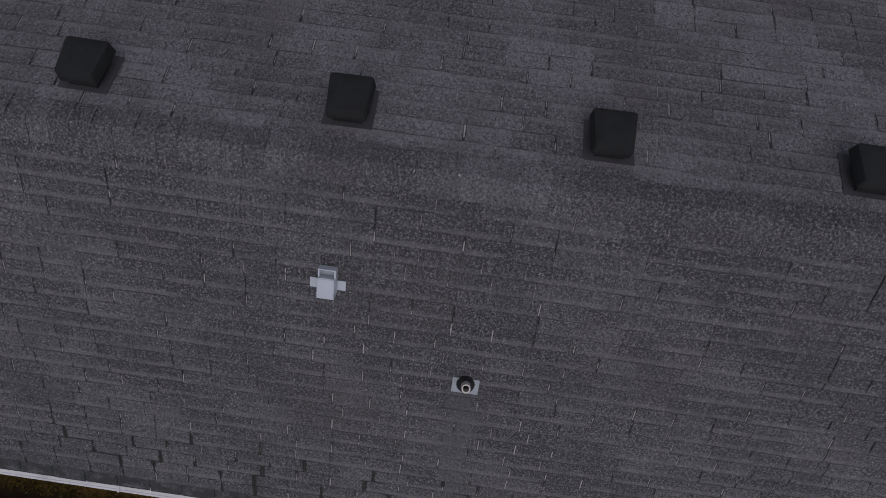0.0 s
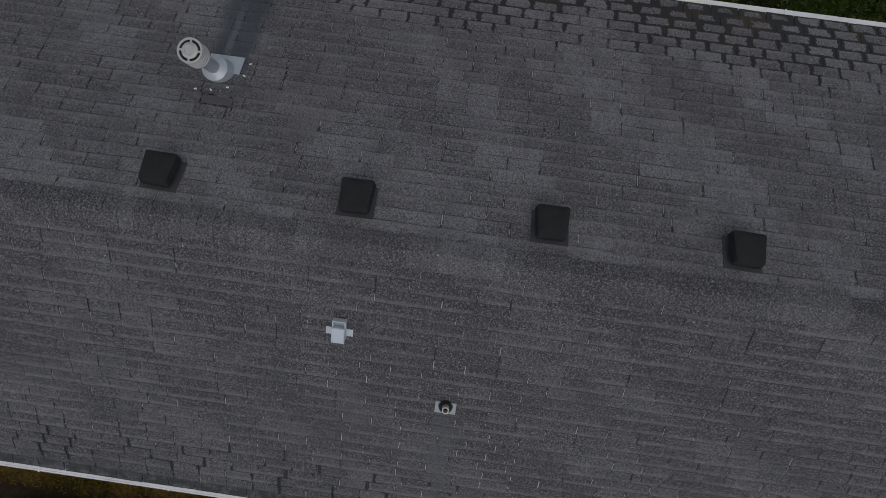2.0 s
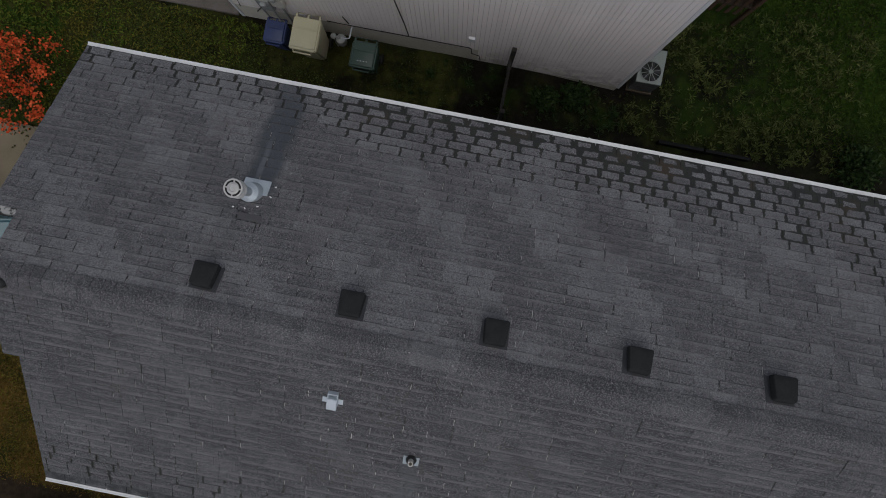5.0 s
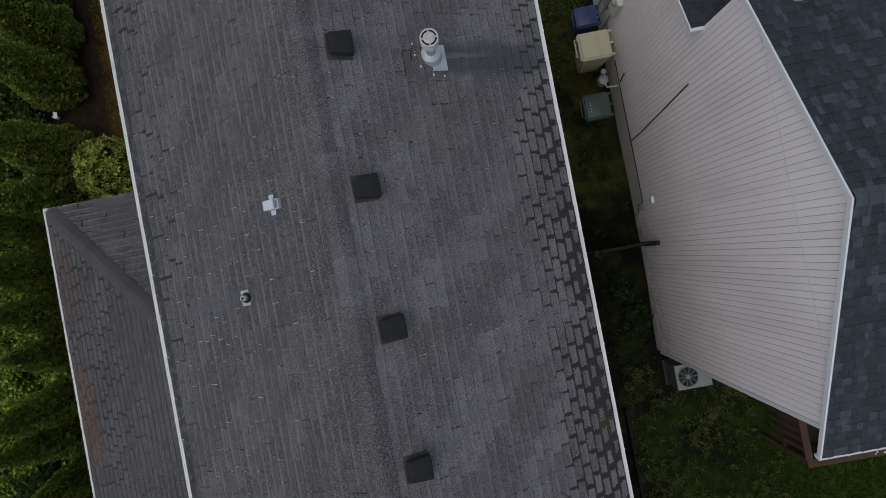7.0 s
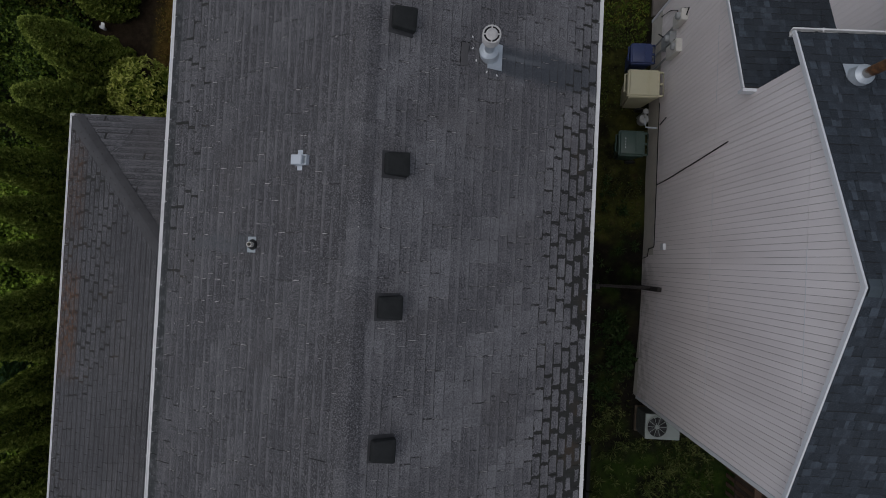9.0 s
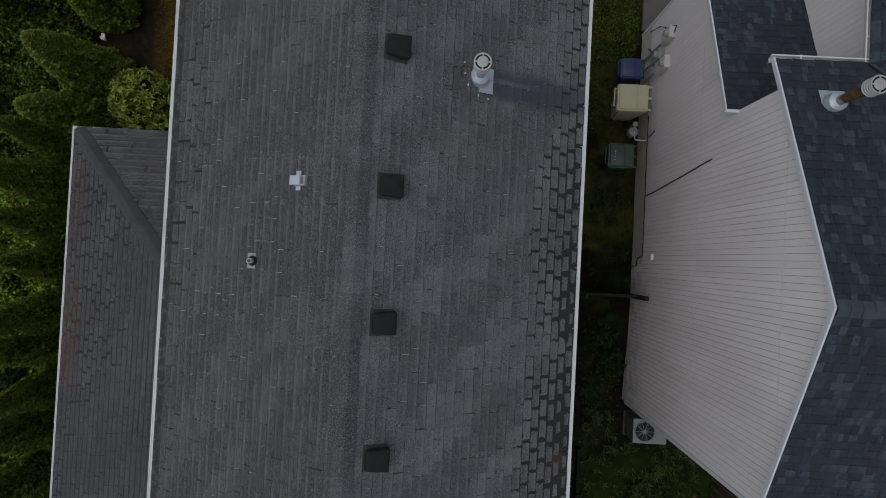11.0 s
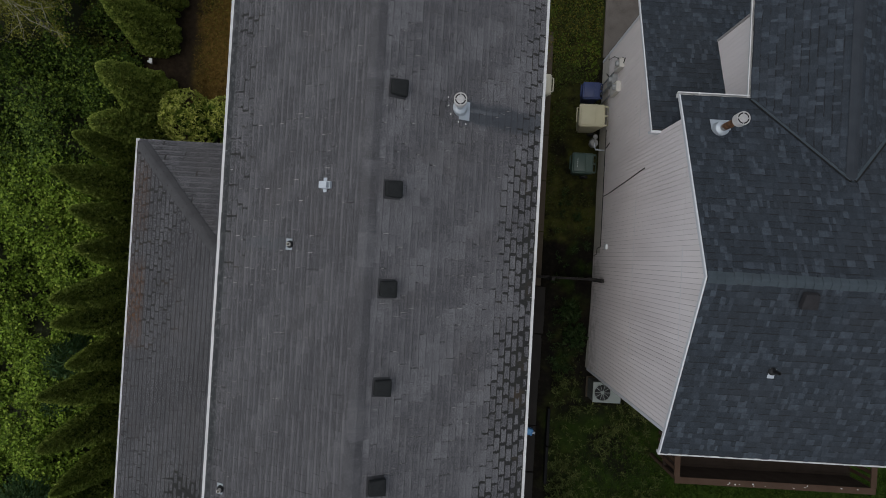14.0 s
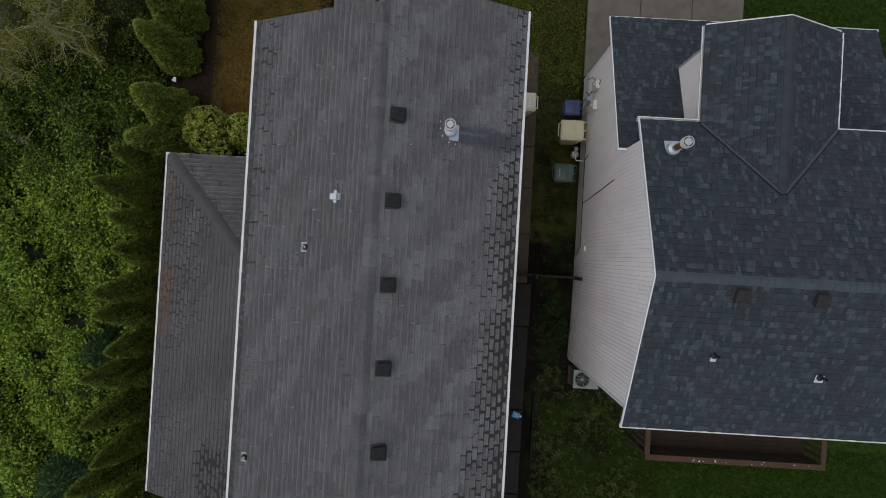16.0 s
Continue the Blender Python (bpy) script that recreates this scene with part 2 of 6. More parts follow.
    west = k.math("MULTIPLY", k.math("MULTIPLY", k.step(wx, -2.0, -2.8), k.step(wx, -3.1, -3.0)), k.step(wy, -2.5, 0.5, 0.35, 1.0))
    reach = k.math("ADD", reach, k.math("MULTIPLY", west, k.step(k.noise(2.8, 3), 0.42, 0.6, 0.0, 0.11)))
    reach = k.math("ADD", reach, k.math("MULTIPLY", corner, k.step(k.noise(2.4, 3), 0.36, 0.58, 0.05, 0.3)))
    grime = k.math("MULTIPLY", k.math("GREATER_THAN", k.math("SUBTRACT", reach, edge), 0.0), k.step(reach, 0.03, 0.07, 0.0, 0.93))
    moss = k.ramp(k.noise(2.2, 3), (0.3, (0.011, 0.011, 0.0105)), (0.58, (0.016, 0.016, 0.012)), (0.75, (0.04, 0.026, 0.014)))
    c = k.mix(grime, c, moss)
    rust = k.math("MAXIMUM", k.step(k.math("ABSOLUTE", k.math("ADD", wy, 2.0)), 1.3, 0.6), k.step(k.math("ABSOLUTE", k.math("SUBTRACT", wy, 0.5)), 1.2, 0.4, 0.0, 0.55))
    rust = k.math("MULTIPLY", k.math("MULTIPLY", k.step(wx, -5.62, -5.8), rust), k.step(k.noise(34.0, 5, rough=0.8, stretch=(1, 0.6, 1)), 0.465, 0.52))
    rust = k.math("MULTIPLY", rust, k.step(edge, 0.5, 0.12, 0.6, 1.0))
    c = k.mix(k.math("MULTIPLY", rust, 0.85), c, k.ramp(k.noise(11.0, 3), (0.35, (0.034, 0.02, 0.011)), (0.6, (0.115, 0.05, 0.017))))
    # dark band by the west gutter: grime and eave shadow in one colour
    eave_grime_shade = k.math("MULTIPLY", k.math("MULTIPLY", k.step(wx, -2.93, -3.06), k.step(wx, -3.2, -3.12)), k.step(k.noise(9.0, 3), 0.36, 0.55, 0.25, 0.85))
    c = k.mix(eave_grime_shade, c, (0.02, 0.024, 0.024))
    k.bump(gran, 0.55, 0.004)
    return k.done(c)


def slate_shingle(name, joined):
    """Laminated architectural shingle in blue-grey blends."""
    k = Nodes(name, 0.88)
    each = lone(k, joined)
    c = k.ramp(each, (0.0, (0.0085, 0.0137, 0.02)), (0.4, (0.0135, 0.0205, 0.0285)), (0.7, (0.021, 0.03, 0.041)), (0.85, (0.034, 0.0455, 0.06)), (1.0, (0.05, 0.065, 0.082)))
    gran = k.noise(80, 3, rough=0.85)
    c = k.mix(k.step(gran, 0.47, 0.68, 0.0, 0.5), c, (0.085, 0.097, 0.112))
    c = k.mix(k.step(gran, 0.48, 0.28, 0.0, 0.5), c, (0.014, 0.015, 0.018))
    c = k.mix(k.step(k.noise(11.0, 4, rough=0.7), 0.4, 0.7, 0.0, 0.55), c, (0.013, 0.018, 0.024))
    c = k.mix(k.step(k.noise(1.3, 5), 0.42, 0.75, 0.0, 0.3), c, (0.03, 0.034, 0.04))
    v = k.xyz(k.t.nodes.new("ShaderNodeUVMap").outputs[0])[1]
    # shadow lines below the pieces, painted as a dark lower edge
    c = k.mix(k.math("MULTIPLY", k.step(v, 0.11, 0.03), k.step(each, 0.35, 0.6, 0.9, 0.35)), c, (0.006, 0.007, 0.009))
    k.bump(gran, 0.5, 0.004)
    return k.done(c)


# light from the west evened out in colour: east slope paler, west darker
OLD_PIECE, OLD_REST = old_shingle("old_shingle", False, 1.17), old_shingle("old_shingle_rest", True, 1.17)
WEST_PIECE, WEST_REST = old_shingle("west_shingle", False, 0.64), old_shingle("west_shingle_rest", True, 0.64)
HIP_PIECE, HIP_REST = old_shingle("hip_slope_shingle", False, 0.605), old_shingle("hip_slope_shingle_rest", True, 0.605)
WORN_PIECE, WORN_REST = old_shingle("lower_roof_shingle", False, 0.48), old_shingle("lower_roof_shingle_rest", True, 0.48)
NEW_PIECE, NEW_REST = slate_shingle("slate_blend_shingle", False), slate_shingle("slate_blend_shingle_rest", True)
FELT = plain("roof_felt", (0.03, 0.03, 0.03), 0.95, vary=0.4)
CAP_RIDGE = old_shingle("ridge_shingle_worn", False, 0.8)
CAP_OLD = plain("ridge_shingle", (0.074, 0.072, 0.074), 0.92, vary=0.4, scale=3, grain=220, relief=0.5, soil=0.25, dirt=(0.05, 0.05, 0.052))
CAP_HIP = plain("hip_shingle", (0.056, 0.055, 0.057), 0.92, vary=0.5, scale=3, grain=60, relief=0.5, soil=0.3, dirt=(0.04, 0.04, 0.042))
CAP_PALE = old_shingle("ridge_shingle_pale", False, 1.12)
CAP_WING = plain("ridge_shingle_dark", (0.026, 0.032, 0.04), 0.9, vary=0.5, scale=3, grain=80, relief=0.5, soil=0.3)
CAP_NEW = plain("ridge_shingle_blue", (0.048, 0.064, 0.075), 0.9, vary=0.5, scale=3, grain=210, relief=0.5, soil=0.3)
GUTTER = plain("white_gutter_paint", (0.62, 0.62, 0.61), 0.5, vary=0.35, scale=3.2, grain=25, soil=0.7, dirt=(0.17, 0.165, 0.145))
STAINED = plain("stained_gutter_paint", (0.4, 0.4, 0.38), 0.6, vary=0.5, scale=6, grain=30, soil=0.85, dirt=(0.06, 0.058, 0.05))
TRIM = plain("white_trim_paint", (0.62, 0.63, 0.645), 0.5, vary=0.12, scale=1.5, soil=0.15, dirt=(0.4, 0.4, 0.38))
CONCRETE = plain("concrete", (0.115, 0.1, 0.086), 0.92, vary=0.8, scale=2.2, grain=45, relief=0.3, soil=0.75, dirt=(0.05, 0.043, 0.036))
TAN_CONCRETE = plain("tan_concrete", (0.16, 0.13, 0.085), 0.92, vary=0.5, scale=1.2, grain=45, relief=0.3, soil=0.6, dirt=(0.085, 0.066, 0.045))
OLD_CONCRETE = plain("mossy_concrete", (0.068, 0.052, 0.034), 0.95, vary=0.5, scale=1.8, grain=50, relief=0.3, soil=0.65, dirt=(0.045, 0.045, 0.022))
FOUNDATION = plain("foundation_concrete", (0.5, 0.47, 0.41), 0.95, vary=0.5, scale=2.0, relief=0.3, soil=0.6, dirt=(0.2, 0.19, 0.15))
BLACK_METAL = plain("black_vent_metal", (0.022, 0.0235, 0.0235), 0.85, vary=0.5, scale=8, soil=0.3, dirt=(0.016, 0.016, 0.016), spec=0.12)
# gritty flange toned darker to add soft shade around each hood
VENT_FLANGE = plain("grit_covered_flange", (0.042, 0.043, 0.046), 0.92, vary=0.5, scale=5, grain=60, relief=0.5, soil=0.5, dirt=(0.035, 0.035, 0.037))
DARK_FLANGE = plain("dark_flange", (0.02, 0.02, 0.021), 0.8, vary=0.6, scale=7, soil=0.6, dirt=(0.05, 0.049, 0.05))
ZINC = plain("galvanised_steel", (0.44, 0.48, 0.51), 0.45, 0.4, vary=0.35, scale=9, soil=0.3, dirt=(0.3, 0.31, 0.32))
CAP_METAL = plain("flue_cap_metal", (0.42, 0.41, 0.395), 0.5, 0.3, vary=0.4, scale=14, soil=0.4, dirt=(0.2, 0.18, 0.16))
RUST_K = Nodes("rusty_pipe", 0.7, 0.2)
RUST_Z = RUST_K.math("ADD", RUST_K.xyz()[2], RUST_K.math("MULTIPLY", RUST_K.math("SUBTRACT", RUST_K.noise(9, 4), 0.5), 0.3))
RUST_C = RUST_K.mix(RUST_K.step(RUST_K.noise(14, 4), 0.35, 0.65), (0.19, 0.09, 0.036), (0.085, 0.042, 0.022))
RUST_C = RUST_K.mix(RUST_K.step(RUST_Z, 6.78, 6.72), RUST_C, (0.3, 0.3, 0.29))
RUST_C = RUST_K.mix(RUST_K.step(RUST_Z, 7.0, 7.12, 0.0, 0.85), RUST_C, (0.03, 0.022, 0.018))
RUST = RUST_K.done(RUST_C)
PALE_METAL = plain("pale_painted_metal", (0.46, 0.5, 0.54), 0.5, vary=0.2, scale=5, soil=0.25, dirt=(0.36, 0.38, 0.4))
RUBBER = plain("black_rubber", (0.012, 0.012, 0.012), 0.6, vary=0.3)
PVC = plain("pale_plastic_pipe", (0.58, 0.55, 0.5), 0.5, vary=0.25, scale=12)
LEAD = plain("lead_flashing", (0.32, 0.36, 0.38), 0.55, 0.3, vary=0.4, scale=10, soil=0.4, dirt=(0.16, 0.18, 0.19))
# near-black colour standing in for the shade inside openings and gaps
HOLLOW = plain("dark_hollow", (0.006, 0.006, 0.006), 0.9, vary=0.2)


def siding_paint():
    k = Nodes("beige_siding_paint", 0.7)
    each = k.t.nodes.new("ShaderNodeObjectInfo").outputs["Random"]
    c = k.mix(each, (0.78, 0.725, 0.71), (0.81, 0.755, 0.74))
    c = k.mix(k.step(k.noise(1.2, 5, stretch=(1, 1, 0.25)), 0.4, 0.75, 0.0, 0.28), c, (0.53, 0.48, 0.46))
    z = k.xyz()[2]
    c = k.mix(k.math("MULTIPLY", k.step(z, 1.3, 0.1), k.step(k.noise(4, 5), 0.4, 0.65, 0.0, 0.5)), c, (0.3, 0.27, 0.24))
    k.bump(k.noise(55, 3, stretch=(1, 1, 0.12)), 0.25, 0.003)
    return k.done(c)


SIDING = siding_paint()
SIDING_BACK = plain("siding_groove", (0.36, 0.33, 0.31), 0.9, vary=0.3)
GREY_WALL = plain("grey_wall_paint", (0.3, 0.29, 0.28), 0.8, vary=0.25, scale=2)


# ---- roofs ----
TABS = {}


def tab_mesh(w, l, lift, thick, seed, mat, open0=True, open1=True):
    """One shingle tab: a thin wedge, thick at the lower edge, with a worn outline."""
    key = (round(w, 3), round(l, 3), round(lift, 4), seed, mat.name, open0, open1)
    full = 0.26 if mat is NEW_PIECE else 0.281
    if key not in TABS:
        rnd = random.Random(hash(key[:4]) % 9999)
        j = lambda a: rnd.uniform(-a, a)
        x0, x1, xm = j(0.0015) * open0, w + j(0.0015) * open1, w * 0.5 + j(0.04)
        top = [(x0, 0.004 + j(0.003), lift), (xm, j(0.004), lift + j(0.0015)), (x1, 0.004 + j(0.003), lift), (x1, l, 0.002), (x0, l, 0.002)]
        low = [(x, y, z - thick) for x, y, z in top[:3]] + [(x, y, 0.0005) for x, y, z in top[3:]]
        faces = [(0, 1, 2, 3, 4), (5, 6, 1, 0), (6, 7, 2, 1), (7, 8, 3, 2), (9, 5, 0, 4)]
        me = bpy.data.meshes.new("shingle")
        me.from_pydata(top + low, [], faces)
        uv = me.uv_layers.new(name="UVMap")
        for lp in me.loops:
            x, y, _ = me.vertices[lp.vertex_index].co
            uv.data[lp.index].uv = ((0.0 if open0 else 0.12) + min(max(x / w, 0.0), 1.0) * (1.0 - (0.0 if open0 else 0.12) - (0.0 if open1 else 0.12)), min(max(y / full, 0.0), 1.0))
        me.materials.append(mat)
        TABS[key] = me
    return TABS[key]


def shingles(parent, origin, along, up, courses, spans, expo, pick, near, limit, mats, seed, top=99.0, hipped=False):
    """Lays courses of shingle tabs on a slope. spans(d): the stretches that a course at d metres up the slope covers.
    pick(rnd, a, d): width, gap, lift and variant of the next tab. Whole tabs inside near become pieces of their own, up to limit; the rest is joined."""
    rnd = random.Random(seed)
    o, a_, u_ = Vector(origin), Vector(along).normalized(), Vector(up).normalized()
    n_ = a_.cross(u_).normalized()
    if n_.z < 0:
        n_ = -n_
    right_handed = a_.cross(u_).dot(n_) > 0
    verts, faces, uvs, centres, made = [], [], [], [], 0
    turn = Matrix((a_, u_, n_)).transposed().to_4x4()
    for r in range(courses):
        d = r * expo
        tall = full_tall = min(expo * 2.0, top - d)
        if tall < 0.03:
            break
        for lo, hi in spans(d + expo * 0.5):
            a = lo - rnd.choice((0.0, 0.5, 0.25, 0.75)) * 0.3 - rnd.uniform(0, 0.02)
            if hi - lo < 0.02:
                continue
            last = 0.0
            while a < hi:
                w, gap, lift, var = pick(rnd, a, d)
                open0, open1, last = last > 0.005, gap > 0.005, gap
                x0, x1 = max(a, lo), min(a + w - gap, hi)
                whole = x0 == a and x1 == a + w - gap
                tall = min(full_tall, expo * 1.12) if hipped and (x0 < lo + 0.3 or x1 > hi - 0.3) else full_tall
                if x1 - x0 > 0.012:
                    at = o + x0 * a_ + (d + rnd.uniform(-0.004, 0.004)) * u_
                    if whole and right_handed and made < limit and near[0] < a < near[1] and near[2] < d < near[3]:
                        ob = new("shingle", tab_mesh(w - gap, tall, lift, 0.006, var, mats[0], open0, open1))
                        ob.parent = parent
                        ob.matrix_local = Matrix.Translation(at) @ turn @ pose(0, 0, 0, 0, 0, rnd.uniform(-0.12, 0.12))
                        made += 1
                    else:
                        b, ww = len(verts), x1 - x0
                        j = lambda q: rnd.uniform(-q, q)
                        loc = [(j(0.0015) * open0, 0.003 + j(0.003), lift), (ww + j(0.0015) * open1, 0.003 + j(0.003), lift), (ww, tall, 0.002), (0, tall, 0.002),
                               (0, 0.003, lift - 0.006), (ww, 0.003, lift - 0.006), (ww, tall, 0.0005), (0, tall, 0.0005)]
                        verts += [tuple(at + x * a_ + y * u_ + z * n_) for x, y, z in loc]
                        centres += [tuple(at)] * 8
                        fs = [(0, 1, 2, 3), (4, 5, 1, 0), (5, 6, 2, 1), (7, 4, 0, 3)]
                        if not right_handed:
                            fs = [f[::-1] for f in fs]
                        u0, u1 = (x0 - a) / (w - gap), (x1 - a) / (w - gap)
                        pad0, pad1 = (0.0 if open0 else 0.12), (0.0 if open1 else 0.12)
                        u0, u1 = pad0 + u0 * (1 - pad0 - pad1), pad0 + u1 * (1 - pad0 - pad1)
                        for f in fs:
                            faces.append(tuple(b + i for i in f))
                            uvs += [(u1 if i in (1, 2, 5, 6) else u0, tall / (expo * 2.0) if i in (2, 3, 6, 7) else 0.0) for i in f]
                a += w
    if verts:
        sheet("shingle_field", verts, faces, mats[1], parent, "remaining courses of overlapping asphalt shingles", "stuff", centres, uvs)
    return made


def three_tab(rnd, a, d):
    wide = rnd.random() < max(0.3, 1.08 - d * 0.27)
    return 0.3075, (rnd.choice((0.006, 0.007, 0.009)) if wide else rnd.choice((0.0, 0.0025, 0.0035))), 0.011, rnd.randrange(3)


def three_tab_faint(rnd, a, d):
    return 0.3075, (0.006 if rnd.random() < 0.22 else 0.0), 0.009, rnd.randrange(3)


def three_tab_worn(rnd, a, d):
    wide = rnd.random() < 0.97 - min(d, 3.0) * 0.17
    return 0.3075, (rnd.choice((0.006, 0.008, 0.01)) if wide else 0.0035), 0.013, rnd.randrange(3)


def laminated(rnd, a, d):
    return rnd.choice((0.045, 0.06, 0.075, 0.09, 0.115, 0.15)), 0.0, rnd.choice((0.009, 0.009, 0.017)), rnd.randrange(2)


def deck_slab(bm, quad, thick=0.05):
    """The boarded plane under the shingles."""
    top = [Vector(p) for p in quad]
    n = (top[1] - top[0]).cross(top[2] - top[0]).normalized()
    if n.z < 0:
        n = -n
    solid(bm, [p - n * thick for p in top], [p - n * 0.001 for p in top])


def gutter_run(parent, p0, p1, out, name="gutter", wide=0.105, deep=0.09, label="", straps=True, hollow=False, mat=None):
    """An open trough along the eave from p0 to p1 (its top inner edge); out points away from the wall."""
    p0, p1, o = Vector(p0), Vector(p1), Vector(out).normalized()
    z = Vector((0, 0, 1))
    prof = [(0, 0), (0, -deep), (wide * 0.62, -deep), (wide * 0.86, -deep * 0.55), (wide, -0.008), (wide, 0.003), (wide - 0.018, 0.003), (wide - 0.02, 0.0),
            (wide * 0.8, -0.001), (0.012, -0.002), (0.008, 0.0)]
    if hollow:
        prof[-3:] = [(wide * 0.78, -deep * 0.8), (0.014, -deep * 0.8), (0.01, 0.0)]
    bm = bmesh.new()
    solid(bm, [tuple(p0 + o * x + z * y) for x, y in prof], [tuple(p1 + o * x + z * y) for x, y in prof])
    g = part(name, bm, mat or GUTTER, parent, label)
    way, length = (p1 - p0).normalized(), (p1 - p0).length
    if straps:
        k, s = 0.4, 1.55
        while k < length:
            c = p0 + way * k
            bm = bmesh.new()
            q = [c + o * 0.0 + z * 0.004, c + o * (wide + 0.006) + z * 0.01]
            solid(bm, [tuple(q[0] - way * 0.009), tuple(q[1] - way * 0.009), tuple(q[1] + way * 0.009), tuple(q[0] + way * 0.009)],
                  [tuple(v + z * 0.003) for v in (q[0] - way * 0.009, q[1] - way * 0.009, q[1] + way * 0.009, q[0] + way * 0.009)])
            part("gutter_strap", bm, GUTTER, g)
            k += s
    return g


RIDGE_Z, EAVE_Z, HALF, PITCH = 7.06, 5.504, 3.113, 0.5
SOUTH, NORTH_W, NORTH_M, NORTH_E, STEP_X, STEP_E = -10.2, 4.72, 4.93, 5.27, -1.07, 0.72
COS = 1 / math.hypot(1, PITCH)
RUN = HALF / COS
house = thing("house", "two-storey house with a weathered grey shingle gable roof and white gutters", "house")

# walls under the main roof
for name, b in {"wall_west": (-2.78, SOUTH + 0.3, 0, -2.62, 4.4, 5.6), "wall_east": (2.62, SOUTH + 0.3, 0, 2.78, 4.95, 5.6),
                "wall_south": (-2.62, SOUTH + 0.3, 0, 2.62, SOUTH + 0.46, 5.6)}.items():
    bm = bmesh.new()
    box(bm, *b)
    part(name, bm, GREY_WALL, house)
bm = bmesh.new()
for x0, x1, y in ((-2.62, -0.98, 4.4), (-0.98, 0.62, 4.62), (0.62, 2.62, 4.95)):
    tops = sorted({x0, x1, 0.0} if x0 < 0 < x1 else {x0, x1})
    ring_ = [(x0, 0.0), (x1, 0.0)] + [(x, RIDGE_Z - PITCH * abs(x) - 0.1) for x in tops[::-1]]
    solid(bm, [(x, y - 0.16, z) for x, z in ring_], [(x, y, z) for x, z in ring_])
box(bm, -0.98, 4.3, 0, -0.82, 4.46, 6.3)
box(bm, 0.62, 4.5, 0, 0.78, 4.79, 6.5)
part("wall_north", bm, GREY_WALL, house)
bm = bmesh.new()
x0 = 2.6
solid(bm, [(-x0, SOUTH + 0.3, 5.5), (x0, SOUTH + 0.3, 5.5), (0, SOUTH + 0.3, RIDGE_Z - 0.12)], [(-x0, SOUTH + 0.46, 5.5), (x0, SOUTH + 0.46, 5.5), (0, SOUTH + 0.46, RIDGE_Z - 0.12)])
part("gable_wall", bm, GREY_WALL, house)

# the two main slopes
for side, name in ((1, "roof_east"), (-1, "roof_west")):
    bm = bmesh.new()
    e, st = side * HALF, STEP_X
    z_st = RIDGE_Z - PITCH * abs(st)
    if side > 0:
        z_e = RIDGE_Z - PITCH * STEP_E
        deck_slab(bm, [(0, SOUTH, RIDGE_Z), (STEP_E, SOUTH, z_e), (STEP_E, NORTH_M, z_e), (0, NORTH_M, RIDGE_Z)])
        deck_slab(bm, [(STEP_E, SOUTH, z_e), (e, SOUTH, EAVE_Z), (e, NORTH_E, EAVE_Z), (STEP_E, NORTH_E, z_e)])
    else:
        deck_slab(bm, [(0, SOUTH, RIDGE_Z), (st, SOUTH, z_st), (st, NORTH_M, z_st), (0, NORTH_M, RIDGE_Z)])
        deck_slab(bm, [(st, SOUTH, z_st), (e, SOUTH, EAVE_Z), (e, NORTH_W, EAVE_Z), (st, NORTH_W, z_st)])
    slope = part(name, bm, FELT, house, "weathered grey three-tab asphalt shingle slope with moss at the eave" if side > 0 else "weathered grey three-tab asphalt shingle slope with pale slots")

    def spans(d, side=side):
        x = HALF - d * COS
        return [(SOUTH - 0.02, 0.02 + ((NORTH_E if x > STEP_E else NORTH_M) if side > 0 else (NORTH_W if x > -STEP_X else NORTH_M)))]

    up = Vector((-side * COS, 0, PITCH * COS))
    if side > 0:
        org, ax, sp = (e, 0, EAVE_Z), (0, 1, 0), spans
    else:
        org, ax, sp = (e, 0, EAVE_Z), (0, -1, 0), lambda d, f=spans: [(-hi, -lo) for lo, hi in f(d)]
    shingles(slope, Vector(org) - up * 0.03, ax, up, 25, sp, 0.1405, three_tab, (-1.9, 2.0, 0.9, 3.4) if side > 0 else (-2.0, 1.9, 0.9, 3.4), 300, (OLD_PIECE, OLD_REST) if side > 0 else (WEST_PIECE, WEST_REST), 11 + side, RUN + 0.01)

# folded caps along the ridge
cap_data = {}
for tone, mat in (("old", CAP_RIDGE), ("pale", CAP_PALE)):
    me = bpy.data.meshes.new("ridge_cap")
    w, l, t = 0.145, 0.21, 0.006
    sec = [(-w, -w * PITCH), (-0.02, -0.008), (0.02, -0.008), (w, -w * PITCH)]
    vs = [(x, 0.0, z + 0.021) for x, z in sec] + [(x, l, z + 0.012) for x, z in sec] + [(x, 0.0, z + 0.021 - t) for x, z in sec]
    me.from_pydata(vs, [], [(i, i + 1, i + 5, i + 4) for i in range(3)] + [(8 + i, 9 + i, 1 + i, i) for i in range(3)])
    uv = me.uv_layers.new(name="UVMap")
    for lp in me.loops:
        co = me.vertices[lp.vertex_index].co
        uv.data[lp.index].uv = (0.5 + co.x, 0.3)
    me.materials.append(mat)
    cap_data[tone] = me
ridge = tagged(new("ridge_cap_row"), "row of folded shingle caps along the ridge")
ridge.parent = house
y, rnd = SOUTH, random.Random(5)
while y < NORTH_M - 0.12:
    c = new("ridge_cap", cap_data["pale" if -0.85 < y < -0.2 else "old"])
    c.parent = ridge
    c.matrix_local = pose(rnd.uniform(-0.006, 0.006), y, RIDGE_Z + 0.004, 0, 0, rnd.uniform(-0.8, 0.8))
    y += 0.143

